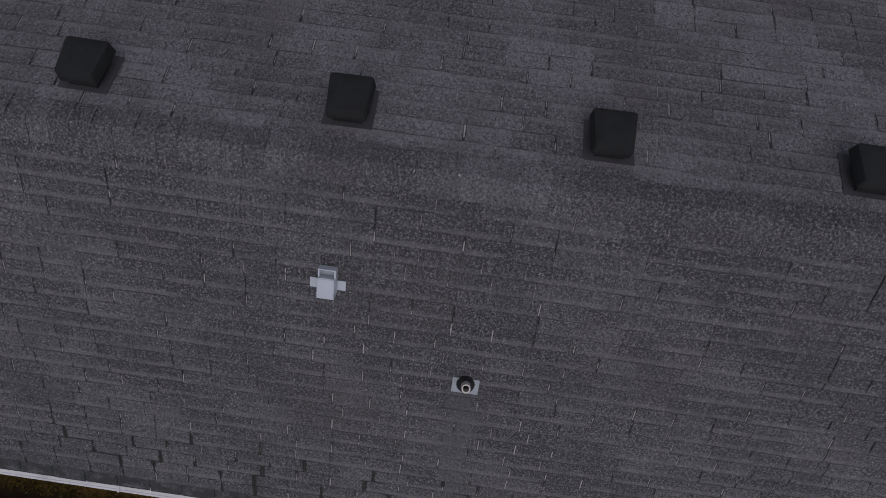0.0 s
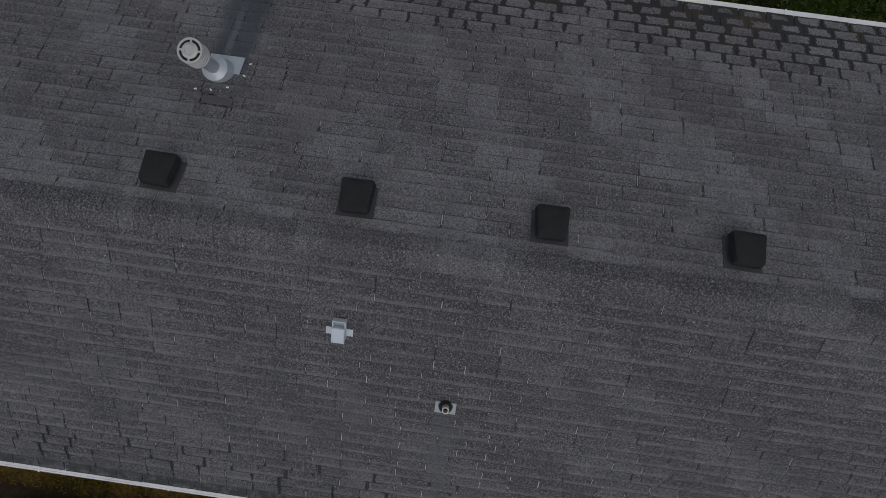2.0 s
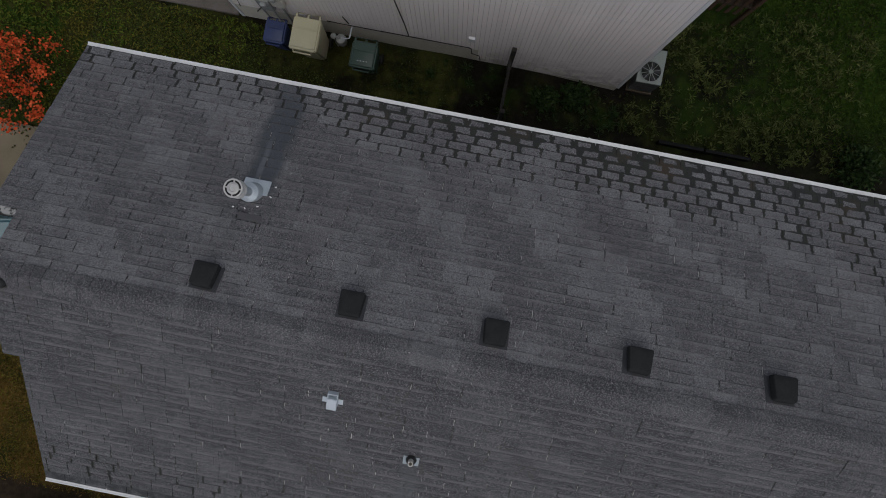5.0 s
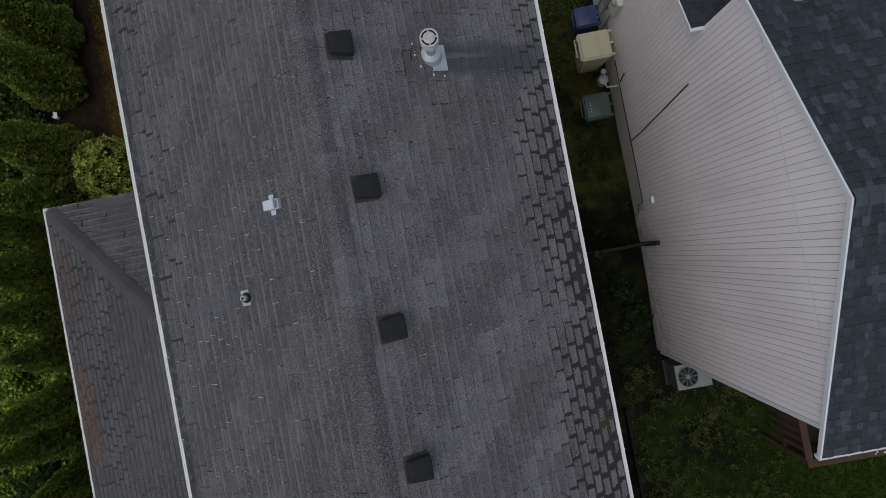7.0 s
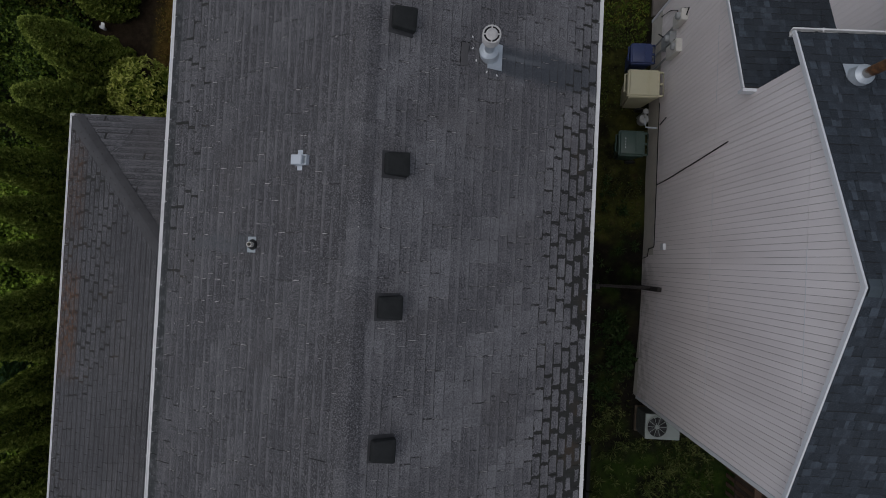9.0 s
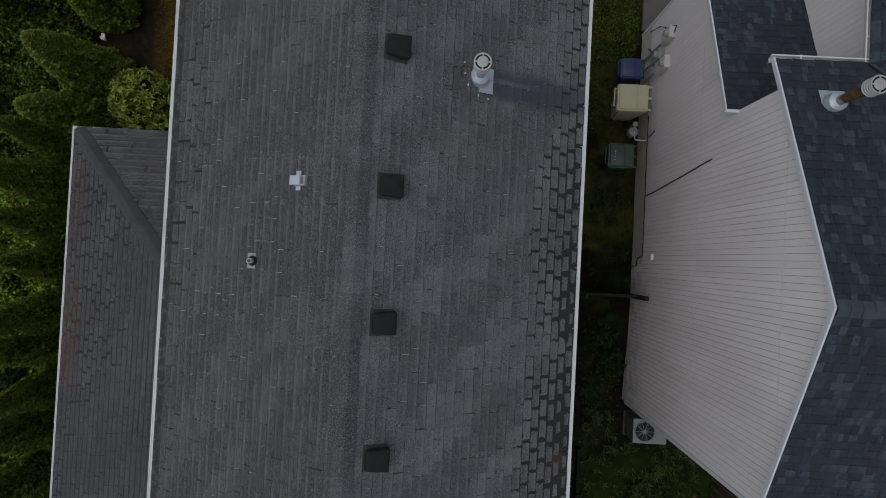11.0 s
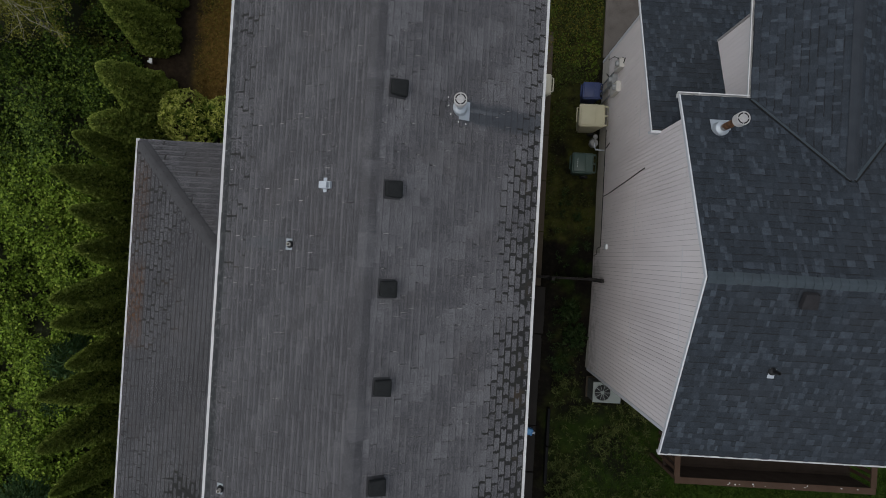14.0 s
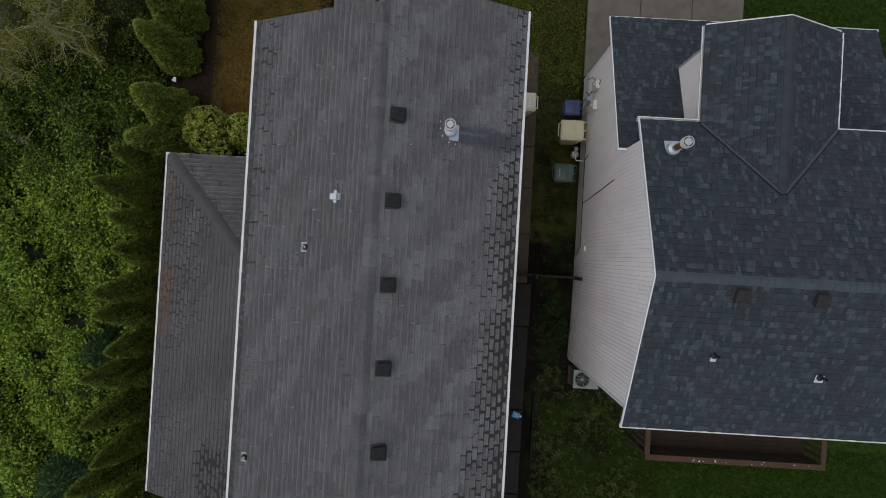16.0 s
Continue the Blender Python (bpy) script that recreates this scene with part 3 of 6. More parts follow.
# fascia, gutters and rakes
for name, p in {"fascia_east": (HALF - 0.05, SOUTH, EAVE_Z - 0.19, HALF - 0.02, NORTH_E, EAVE_Z - 0.012), "fascia_west": (-HALF + 0.02, SOUTH, EAVE_Z - 0.19, -HALF + 0.05, NORTH_W, EAVE_Z - 0.012)}.items():
    bm = bmesh.new()
    box(bm, *p)
    part(name, bm, TRIM, house)
gutter_run(house, (HALF - 0.018, SOUTH, EAVE_Z - 0.02), (HALF - 0.018, NORTH_E + 0.03, EAVE_Z - 0.02), (1, 0, 0), label="white metal eave gutter with hanger straps")
gutter_run(house, (-HALF + 0.018, SOUTH, EAVE_Z - 0.02), (-HALF + 0.018, NORTH_W + 0.03, EAVE_Z - 0.02), (-1, 0, 0), label="white metal eave gutter with hanger straps")
for x0, x1, y in ((-HALF, STEP_X, NORTH_W), (STEP_X, 0.0, NORTH_M), (0.0, STEP_E, NORTH_M), (STEP_E, HALF, NORTH_E), (-HALF, 0.0, SOUTH + 0.03), (0.0, HALF, SOUTH + 0.03)):
    bm = bmesh.new()
    za, zb = RIDGE_Z - PITCH * abs(x0) - 0.02, RIDGE_Z - PITCH * abs(x1) - 0.02
    q = [(x0, za - 0.16), (x1, zb - 0.16), (x1, zb), (x0, za)]
    solid(bm, [(x, y - 0.035, z) for x, z in q], [(x, y - 0.008, z) for x, z in q])
    part("rake_board", bm, GREY_WALL, house)

# ---- lower hipped roof on the west side ----
LX, LY, LZ, LS, LM = -6.16, 1.89, 3.18, -7.3, 0.5
LTOP = LZ + (-2.78 - LX) * LM
lower = thing("side_extension", "single-storey extension with a mossy hipped shingle roof against the house", "extension")
for name, b in {"wall_west": (-5.8, LS + 0.3, 0, -5.64, 1.5, 3.2), "wall_north": (-5.64, 1.34, 0, -2.8, 1.5, 3.2), "wall_south": (-5.64, LS + 0.3, 0, -2.8, LS + 0.46, 3.2)}.items():
    bm = bmesh.new()
    box(bm, *b)
    part(name, bm, GREY_WALL, lower)
wide = -2.78 - LX
bm = bmesh.new()
deck_slab(bm, [(LX, LS, LZ), (LX, LY, LZ), (-2.785, LY - wide, LTOP), (-2.785, LS, LTOP)])
west = part("roof_west", bm, FELT, lower, "mossy worn three-tab shingle slope with rusty stains")
bm = bmesh.new()
deck_slab(bm, [(LX, LY, LZ), (-2.785, LY, LZ), (-2.785, LY - wide, LTOP), (-2.79, LY - wide, LTOP)])
north = part("roof_north", bm, FELT, lower, "worn grey shingle hip slope")
up = Vector((COS, 0, PITCH * COS))
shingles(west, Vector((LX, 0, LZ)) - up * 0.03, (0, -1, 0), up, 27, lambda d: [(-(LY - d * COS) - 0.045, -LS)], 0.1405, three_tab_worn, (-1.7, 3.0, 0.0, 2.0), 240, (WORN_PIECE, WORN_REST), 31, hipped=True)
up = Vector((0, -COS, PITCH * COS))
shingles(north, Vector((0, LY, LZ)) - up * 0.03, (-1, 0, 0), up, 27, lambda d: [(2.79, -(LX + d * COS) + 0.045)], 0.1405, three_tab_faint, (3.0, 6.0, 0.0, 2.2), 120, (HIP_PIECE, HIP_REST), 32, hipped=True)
hip = tagged(new("hip_cap_row"), "row of folded shingle caps along the hip")
hip.parent = lower
hw, hl = 0.155, 0.24
hip_data = bpy.data.meshes.new("hip_cap")
sec = [(-hw, -0.07), (-0.09, -0.034), (-0.03, -0.008), (0.03, -0.008), (0.09, -0.034), (hw, -0.07)]
hip_data.from_pydata([(x, 0.0, z + 0.026) for x, z in sec] + [(x, hl, z + 0.019) for x, z in sec] + [(x, 0.0, z + 0.019) for x, z in sec], [], [(i, i + 1, i + 7, i + 6) for i in range(5)] + [(12 + i, 13 + i, 1 + i, i) for i in range(5)])
hip_data.materials.append(CAP_HIP)
way, side_ = Vector((1, -1, LM)).normalized(), Vector((-1, -1, 0)).normalized()
rot = Matrix((side_, way, side_.cross(way))).transposed().to_4x4()
dist, far_end = 0.1, wide * 1.5
while dist < far_end - 0.3:
    c = new("hip_cap", hip_data)
    c.parent = hip
    c.matrix_local = Matrix.Translation(Vector((LX, LY, LZ + 0.012)) + way * dist) @ rot
    dist += 0.145
gutter_run(lower, (LX + 0.01, LS, LZ - 0.02), (LX + 0.01, LY + 0.045, LZ - 0.02), (-1, 0, 0), wide=0.09, label="white metal eave gutter")
gutter_run(lower, (LX - 0.06, LY - 0.01, LZ - 0.02), (-2.79, LY - 0.01, LZ - 0.02), (0, 1, 0), wide=0.045, label="narrow white gutter with dark stains", mat=STAINED)

# ---- neighbouring house ----
NX, NY, NZ, NE_, NM, NMN = 5.635, -0.6, 7.66, 3.35, 0.478, 0.442
NEZ, NEZN, NEAST, WX = NZ - NE_ * NM, NZ - NE_ * NMN, 16.8, 5.7
nb = thing("neighbour_house", "beige two-storey house with vertical panel siding and a blue-grey shingle roof", "house")


def gable_top(y):
    return NZ - (NM if y < NY else NMN) * abs(y - NY) - 0.09


SHED_M = (5.01 - 3.62) / (6.06 - 2.39)


def shed_z(y):
    return 5.01 - SHED_M * (y - 2.39)


# solid wall cores behind the boards
bm = bmesh.new()
q = [(-3.53, 0.0), (2.35, 0.0), (2.35, gable_top(2.35)), (NY, gable_top(NY)), (-3.53, gable_top(-3.53))]
solid(bm, [(WX + 0.012, y, z - 0.3 if z == 0.0 else z) for y, z in q], [(WX + 0.16, y, z - 0.3 if z == 0.0 else z) for y, z in q])
q = [(2.35, -0.3), (5.46, -0.3), (5.46, shed_z(5.46) - 0.1), (2.35, shed_z(2.35) - 0.1)]
solid(bm, [(WX + 0.012, y, z) for y, z in q], [(WX + 0.16, y, z) for y, z in q])
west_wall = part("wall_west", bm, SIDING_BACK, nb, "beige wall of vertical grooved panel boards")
for name, b in {"wall_south": (WX + 0.16, -3.55, -0.6, NEAST - 0.3, -3.4, NEZ), "wall_north": (WX + 0.16, 2.2, 0, NEAST - 0.3, 2.35, NEZ), "wall_east": (NEAST - 0.3, -3.55, 0, NEAST - 0.15, 2.35, NEZ),
                "porch_wall": (WX + 0.16, 5.3, 0, 8.8, 5.46, shed_z(5.46) - 0.1)}.items():
    bm = bmesh.new()
    box(bm, *b)
    part(name, bm, SIDING, nb)
bm = bmesh.new()
box(bm, 7.18, 2.35, 3.5, 7.32, 4.62, 6.12)
box(bm, 7.32, 4.48, 3.0, 9.6, 4.62, 6.12)
box(bm, 9.6, 2.35, 3.5, 9.74, 4.62, 6.12)
solid(bm, [(7.14, 4.48, 6.12), (9.72, 4.48, 6.12), (8.43, 4.48, 6.74)], [(7.14, 4.62, 6.12), (9.72, 4.62, 6.12), (8.43, 4.62, 6.74)])
wing_wall = part("wing_wall", bm, SIDING, nb, "beige painted wall of the front wing")

# vertical boards on the west face of the front wing
for i in range(23):
    bm = bmesh.new()
    box(bm, 7.168, 2.353 + i * 0.0985, 3.6, 7.18, 2.353 + i * 0.0985 + 0.0945, 6.1)
    part("siding_board", bm, SIDING, wing_wall)
bm = bmesh.new()
box(bm, 7.15, 4.6, 3.4, 7.2, 4.65, 6.1)
part("corner_board", bm, GREY_WALL, nb)

# boards in three lifts
board_y, BW = -3.53, 0.0962
while board_y < 5.44:
    y0, y1 = board_y + 0.003, min(board_y + BW - 0.003, 5.46)
    ym = (y0 + y1) / 2
    top = (lambda y: gable_top(y)) if ym < 2.35 else (lambda y: shed_z(y) - 0.1)
    low = 0.0 if ym < -0.2 else 0.72
    cuts = [low, 1.1, 3.66, 6.45, 99.0]
    for a, b in zip(cuts, cuts[1:]):
        za, zb0, zb1 = a + (0.006 if a != low else 0.0), min(b, top(y0)), min(b, top(y1))
        if max(zb0, zb1) - za < 0.03:
            continue
        bm = bmesh.new()
        solid(bm, [(WX + 0.012, y0, za), (WX + 0.012, y1, za), (WX + 0.012, y1, zb1), (WX + 0.012, y0, zb0)], [(WX, y0, za), (WX, y1, za), (WX, y1, zb1), (WX, y0, zb0)])
        part("siding_board", bm, SIDING, west_wall)
    board_y += BW
for z, y0, y1 in ((1.1, -3.4, -0.8), (3.66, -2.7, 1.05), (6.45, -2.0, -0.1), (3.66, 2.5, 3.9)):
    bm = bmesh.new()
    box(bm, WX - 0.0025, y0, z - 0.004, WX + 0.01, y1, z + 0.006)
    part("joint_flashing", bm, TRIM, west_wall)
bm = bmesh.new()
box(bm, WX + 0.005, -0.2, -0.6, WX + 0.2, 5.46, 0.715)
box(bm, WX + 0.005, -3.55, -0.9, WX + 0.2, -0.2, -0.004)
box(bm, WX + 0.2, -3.57, -0.9, NEAST - 0.3, -3.42, 0.0)
part("foundation", bm, FOUNDATION, nb, "stained concrete foundation strip")
for b in ((WX - 0.012, -3.6, -0.05, WX + 0.07, -3.53, gable_top(-3.5)), (WX - 0.012, 5.46, 0.0, WX + 0.09, 5.53, shed_z(5.5) - 0.1)):
    bm = bmesh.new()
    box(bm, *b)
    part("corner_board", bm, TRIM, nb)

# roof slopes
COS2, COSN = 1 / math.hypot(1, NM), 1 / math.hypot(1, NMN)
CX, CH, CZ, CE, CY0, CY1 = 8.43, 1.47, 6.87, 6.18, 1.19, 4.9


def valley(y):
    return max(0.0, (y - CY0) / (NY + NE_ - CY0)) * CH


def slate(name, quads, org, ax, up, rows, spans, near, limit, seed, label, top=99.0):
    bm = bmesh.new()
    for quad in quads:
        deck_slab(bm, quad)
    s = part(name, bm, FELT, nb, label)
    shingles(s, Vector(org) - Vector(up).normalized() * 0.03, ax, up, rows, spans, 0.13, laminated, near, limit, (NEW_PIECE, NEW_REST), seed, top)
    return s


ys, yn = NY - NE_, NY + NE_
slate("roof_south", [[(NX, NY, NZ), (NX, ys, NEZ), (NEAST, ys, NEZ), (NEAST, NY, NZ)]], (0, ys, NEZ), (1, 0, 0), (0, COS2, NM * COS2), 30, lambda d: [(NX - 0.01, NEAST)], (5.6, 11.0, 1.2, 3.7), 300, 41, "blue-grey laminated shingle slope", NE_ / COS2 + 0.03)
slate("roof_north", [[(NX, NY, NZ), (NX, yn, NEZN), (CX - CH, yn, NEZN), (CX, CY0, CZ)], [(NX, NY, NZ), (CX, CY0, CZ), (NEAST, CY0, CZ), (NEAST, NY, NZ)], [(CX, CY0, CZ), (CX + CH, yn, NEZN), (NEAST, yn, NEZN), (NEAST, CY0, CZ)]],
      (0, yn, NEZN), (-1, 0, 0), (0, -COSN, NMN * COSN), 30,
      lambda d: [(-NEAST, -(CX + valley(yn - d * COSN)))] + [(-(CX - valley(yn - d * COSN)), -NX + 0.01)] if yn - d * COSN > CY0 else [(-NEAST, -NX + 0.01)], (-9.0, -5.6, 0.0, 3.7), 300, 42, "blue-grey laminated shingle slope with two valleys", NE_ / COSN + 0.03)
CM = (CZ - CE) / CH
COS3 = 1 / math.hypot(1, CM)
slate("wing_roof_west", [[(CX - CH, CY1, CE), (CX, CY1, CZ), (CX, CY0, CZ), (CX - CH, yn, CE)]], (CX - CH, 0, CE), (0, -1, 0), (COS3, 0, CM * COS3), 14, lambda d: [(-CY1 - 0.01, -(yn - (yn - CY0) * d * COS3 / CH))], (-5.0, 0, 0, 3), 150, 43, "blue-grey shingle slope of the front wing", CH / COS3 + 0.02)
slate("wing_roof_east", [[(CX + CH, CY1, CE), (CX, CY1, CZ), (CX, CY0, CZ), (CX + CH, yn, CE)]], (CX + CH, 0, CE), (0, 1, 0), (-COS3, 0, CM * COS3), 14, lambda d: [(yn - (yn - CY0) * d * COS3 / CH, CY1 + 0.01)], (0, 5.0, 0, 3), 150, 44, "blue-grey shingle slope of the front wing", CH / COS3 + 0.02)
SC = 1 / math.hypot(1, SHED_M)
slate("porch_roof", [[(5.53, 6.06, 3.62), (8.95, 6.06, 3.62), (8.95, 2.36, shed_z(2.36)), (5.53, 2.36, shed_z(2.36))]], (0, 6.06, 3.62), (-1, 0, 0), (0, -SC, SHED_M * SC), 31, lambda d: [(-8.95, -5.53)], (-7.3, -5.4, 0.0, 3.7), 300, 45, "dark blue-grey lower shingle roof at the front", 3.7 / SC)
slate("porch_roof_east", [[(9.76, 6.06, 3.62), (12.5, 6.06, 3.62), (12.5, 2.36, shed_z(2.36)), (9.76, 2.36, shed_z(2.36))]], (0, 6.06, 3.62), (-1, 0, 0), (0, -SC, SHED_M * SC), 31, lambda d: [(-12.5, -9.76)], (0, 0, 0, 0), 0, 46, "dark blue-grey lower shingle roof", 3.7 / SC)

new_cap = bpy.data.meshes.new("ridge_cap")
w, l = 0.1, 0.21
sec = [(-w, -w * NM), (-0.02, -0.008), (0.02, -0.008), (w, -w * NM)]
new_cap.from_pydata([(x, 0.0, z + 0.03) for x, z in sec] + [(x, l, z + 0.014) for x, z in sec] + [(x, 0.0, z + 0.022) for x, z in sec], [], [(i, i + 1, i + 5, i + 4) for i in range(3)] + [(8 + i, 9 + i, 1 + i, i) for i in range(3)])
new_cap.materials.append(CAP_NEW)
wing_cap = new_cap.copy()
wing_cap.materials.clear()
wing_cap.materials.append(CAP_WING)
nridge = tagged(new("ridge_cap_row"), "row of paler folded shingle caps")
nridge.parent = nb
x, rnd = NX, random.Random(9)
while x < NEAST - 0.2:
    c = new("ridge_cap", new_cap)
    c.parent = nridge
    c.matrix_local = pose(x, NY + rnd.uniform(-0.008, 0.008), NZ + 0.006, 0, 0, -90 + rnd.uniform(-1, 1))
    x += 0.142
y = CY1 - 0.02
while y > CY0 + 0.1:
    c = new("ridge_cap", wing_cap)
    c.parent = nridge
    c.matrix_local = pose(CX + rnd.uniform(-0.006, 0.006), y, CZ + 0.004, 0, 0, 180 + rnd.uniform(-1, 1))
    y -= 0.142

# dark metal in the valleys, black gap-shade strips beside it, white rakes and gutters
for sgn in (-1, 1):
    bm = bmesh.new()
    p0, p1 = Vector((CX + sgn * CH, yn, NEZN + 0.022)), Vector((CX, CY0, CZ + 0.022))
    w = Vector((0.035, 0, 0))
    solid(bm, [tuple(p0 - w), tuple(p0 + w), tuple(p1 + w), tuple(p1 - w)], [tuple(v + Vector((0, 0, 0.004))) for v in (p0 - w, p0 + w, p1 + w, p1 - w)])
    part("valley_flashing", bm, CAP_NEW, nb)
    # black strips drawn where shade fills the gaps beside the flashing
    for off in (-0.055, 0.055):
        bm = bmesh.new()
        o = Vector((off, 0, 0.0015))
        w = Vector((0.017, 0, 0))
        solid(bm, [tuple(p + o) for p in (p0 - w, p0 + w, p1 + w, p1 - w)], [tuple(p + o + Vector((0, 0, 0.006))) for p in (p0 - w, p0 + w, p1 + w, p1 - w)])
        part("valley_edge", bm, HOLLOW, nb)
for a, b in (((NX, NY, NZ), (NX, ys - 0.05, NEZ - 0.02)), ((NX, NY, NZ), (NX, yn + 0.05, NEZN - 0.02)), ((5.53, 6.1, 3.6), (5.53, 2.36, shed_z(2.36)))):
    bm = bmesh.new()
    a, b = Vector(a), Vector(b)
    q = [a + Vector((0.0, 0, 0.012)), b + Vector((0.0, 0, 0.012)), b + Vector((0, 0, -0.066 if a.z > 5 else -0.055)), a + Vector((0, 0, -0.066 if a.z > 5 else -0.055))]
    solid(bm, [(p.x - 0.01, p.y, p.z) for p in q], [(p.x - 0.035, p.y, p.z) for p in q])
    part("rake_board", bm, TRIM, nb, "white painted rake board")
gutter_run(nb, (NX - 0.04, ys + 0.01, NEZ - 0.02), (NEAST, ys + 0.01, NEZ - 0.02), (0, -1, 0), wide=0.07, label="slim white gutter")
gutter_run(nb, (NX - 0.05, yn - 0.01, NEZN - 0.02), (CX - CH, yn - 0.01, NEZN - 0.02), (0, 1, 0), wide=0.1, label="open white gutter", hollow=True)
gutter_run(nb, (CX + CH, yn - 0.01, NEZN - 0.02), (NEAST, yn - 0.01, NEZN - 0.02), (0, 1, 0), wide=0.07, label="white gutter")
gutter_run(nb, (CX - CH + 0.01, yn, CE - 0.02), (CX - CH + 0.01, CY1, CE - 0.02), (-1, 0, 0), wide=0.085, label="open white gutter", hollow=True)
gutter_run(nb, (CX + CH - 0.01, yn, CE - 0.02), (CX + CH - 0.01, CY1, CE - 0.02), (1, 0, 0), wide=0.08, label="white gutter")
gutter_run(nb, (5.5, 6.05, 3.6), (8.95, 6.05, 3.6), (0, 1, 0), wide=0.06, label="slim white gutter")
gutter_run(nb, (9.76, 6.05, 3.6), (12.55, 6.05, 3.6), (0, 1, 0), wide=0.07, label="slim white gutter")
bm = bmesh.new()
box(bm, 5.49, 2.3, shed_z(2.36) - 0.15, 5.72, 2.35, shed_z(2.36) + 0.02)
part("porch_end_trim", bm, TRIM, nb)
for sgn in (-1, 1):
    bm = bmesh.new()
    q = [(CX, CZ + 0.01), (CX + sgn * CH, CE + 0.01), (CX + sgn * CH, CE - 0.15), (CX, CZ - 0.15)]
    solid(bm, [(x, CY1 + 0.012, z) for x, z in q], [(x, CY1 + 0.035, z) for x, z in q])
    part("rake_board", bm, TRIM, nb)


# ---- ground ----
def ground_z(x, y):
    t = min(max((-y - 1.0) / 4.5, 0.0), 1.0) * min(max((x - 2.5) / 0.8, 0.0), 1.0)
    return -0.5 * t * t * (3 - 2 * t)


def ground_mat():
    k = Nodes("earth_and_turf", 0.97)
    x, y, z = k.xyz()
    wob = k.math("MULTIPLY", k.math("SUBTRACT", k.noise(1.3, 4), 0.5), 0.9)
    xx, yy = k.math("ADD", x, wob), k.math("ADD", y, k.math("MULTIPLY", k.math("SUBTRACT", k.noise(1.7, 4), 0.5), 0.9))

    def zone(x0, x1, y0, y1, s=0.3):
        f = k.math("MULTIPLY", k.step(xx, x0 - s, x0 + s), k.step(xx, x1 + s, x1 - s))
        return k.math("MULTIPLY", f, k.math("MULTIPLY", k.step(yy, y0 - s, y0 + s), k.step(yy, y1 + s, y1 - s)))

    fine, mid = k.noise(38, 4, rough=0.7), k.noise(6.5, 5, rough=0.65)
    soil = k.ramp(mid, (0.3, (0.005, 0.0045, 0.0035)), (0.55, (0.01, 0.0085, 0.0065)), (0.8, (0.024, 0.019, 0.013)))
    olive = k.ramp(mid, (0.25, (0.014, 0.015, 0.004)), (0.5, (0.034, 0.034, 0.008)), (0.75, (0.07, 0.063, 0.015)))
    green = k.ramp(mid, (0.25, (0.008, 0.016, 0.002)), (0.5, (0.02, 0.04, 0.005)), (0.75, (0.042, 0.062, 0.01)))
    brown = k.ramp(mid, (0.25, (0.06, 0.038, 0.012)), (0.5, (0.13, 0.08, 0.02)), (0.75, (0.2, 0.13, 0.038)))
    c = soil
    far = k.math("MAXIMUM", k.math("GREATER_THAN", k.math("ABSOLUTE", x), 20.0), k.math("GREATER_THAN", k.math("ABSOLUTE", y), 14.0))
    c = k.mix(k.math("MAXIMUM", zone(7.9, 60, -40, -5.2, 0.9), zone(5.9, 60, -40, -7.6, 0.8)), c, green)
    c = k.mix(k.math("MULTIPLY", zone(4.1, 5.6, 0.4, 30), k.step(k.noise(0.9, 4), 0.4, 0.6)), c, k.mix(k.step(y, 0.6, 3.5, 0.4, 1.0), green, olive))
    c = k.mix(k.math("MULTIPLY", zone(4.7, 5.7, -7.0, 1.5), k.step(k.noise(1.1, 4), 0.5, 0.68, 0.0, 0.7)), c, green)
    c = k.mix(k.math("MULTIPLY", zone(4.9, 8.2, -11.0, -4.9, 0.5), k.step(k.noise(1.2, 4), 0.4, 0.62, 0.15, 0.85)), c, green)
    c = k.mix(zone(10.7, 60, 2.0, 60), c, green)
    c = k.mix(zone(1.9, 5.6, 5.9, 40, 0.6), c, k.mix(k.step(k.noise(1.6, 4), 0.42, 0.58), olive, green))
    c = k.mix(zone(-6.35, -3.2, 3.4, 40, 0.25), c, k.mix(k.step(k.noise(0.7, 4), 0.42, 0.62), brown, olive))
    c = k.mix(zone(-6.2, -3.2, 3.4, 6.4, 0.3), c, brown)
    lush = k.noise(2.6, 5, rough=0.7)
    alley = k.ramp(lush, (0.32, (0.008, 0.007, 0.005)), (0.45, (0.03, 0.03, 0.009)), (0.56, (0.05, 0.056, 0.012)), (0.7, (0.075, 0.055, 0.025)))
    c = k.mix(k.math("MULTIPLY", zone(3.0, 5.62, 0.2, 9.0, 0.2), k.step(k.noise(1.2, 4), 0.34, 0.56, 0.15, 0.95)), c, alley)
    c = k.mix(k.math("MULTIPLY", zone(4.5, 5.62, -9.0, -1.0, 0.2), k.step(k.noise(1.4, 4), 0.46, 0.64, 0.0, 0.35)), c, alley)
    c = k.mix(zone(-8.0, -6.3, 2.4, 14.0, 0.3), c, k.ramp(mid, (0.3, (0.016, 0.011, 0.007)), (0.6, (0.034, 0.024, 0.015)), (0.8, (0.055, 0.038, 0.022))))
    c = k.mix(far, c, green)
    c = k.mix(k.step(fine, 0.55, 0.8, 0.0, 0.3), c, (0.04, 0.042, 0.014))
    k.b.inputs["Specular IOR Level"].default_value = 0.08
    k.bump(k.math("ADD", fine, mid), 0.7, 0.03)
    return k.done(c)


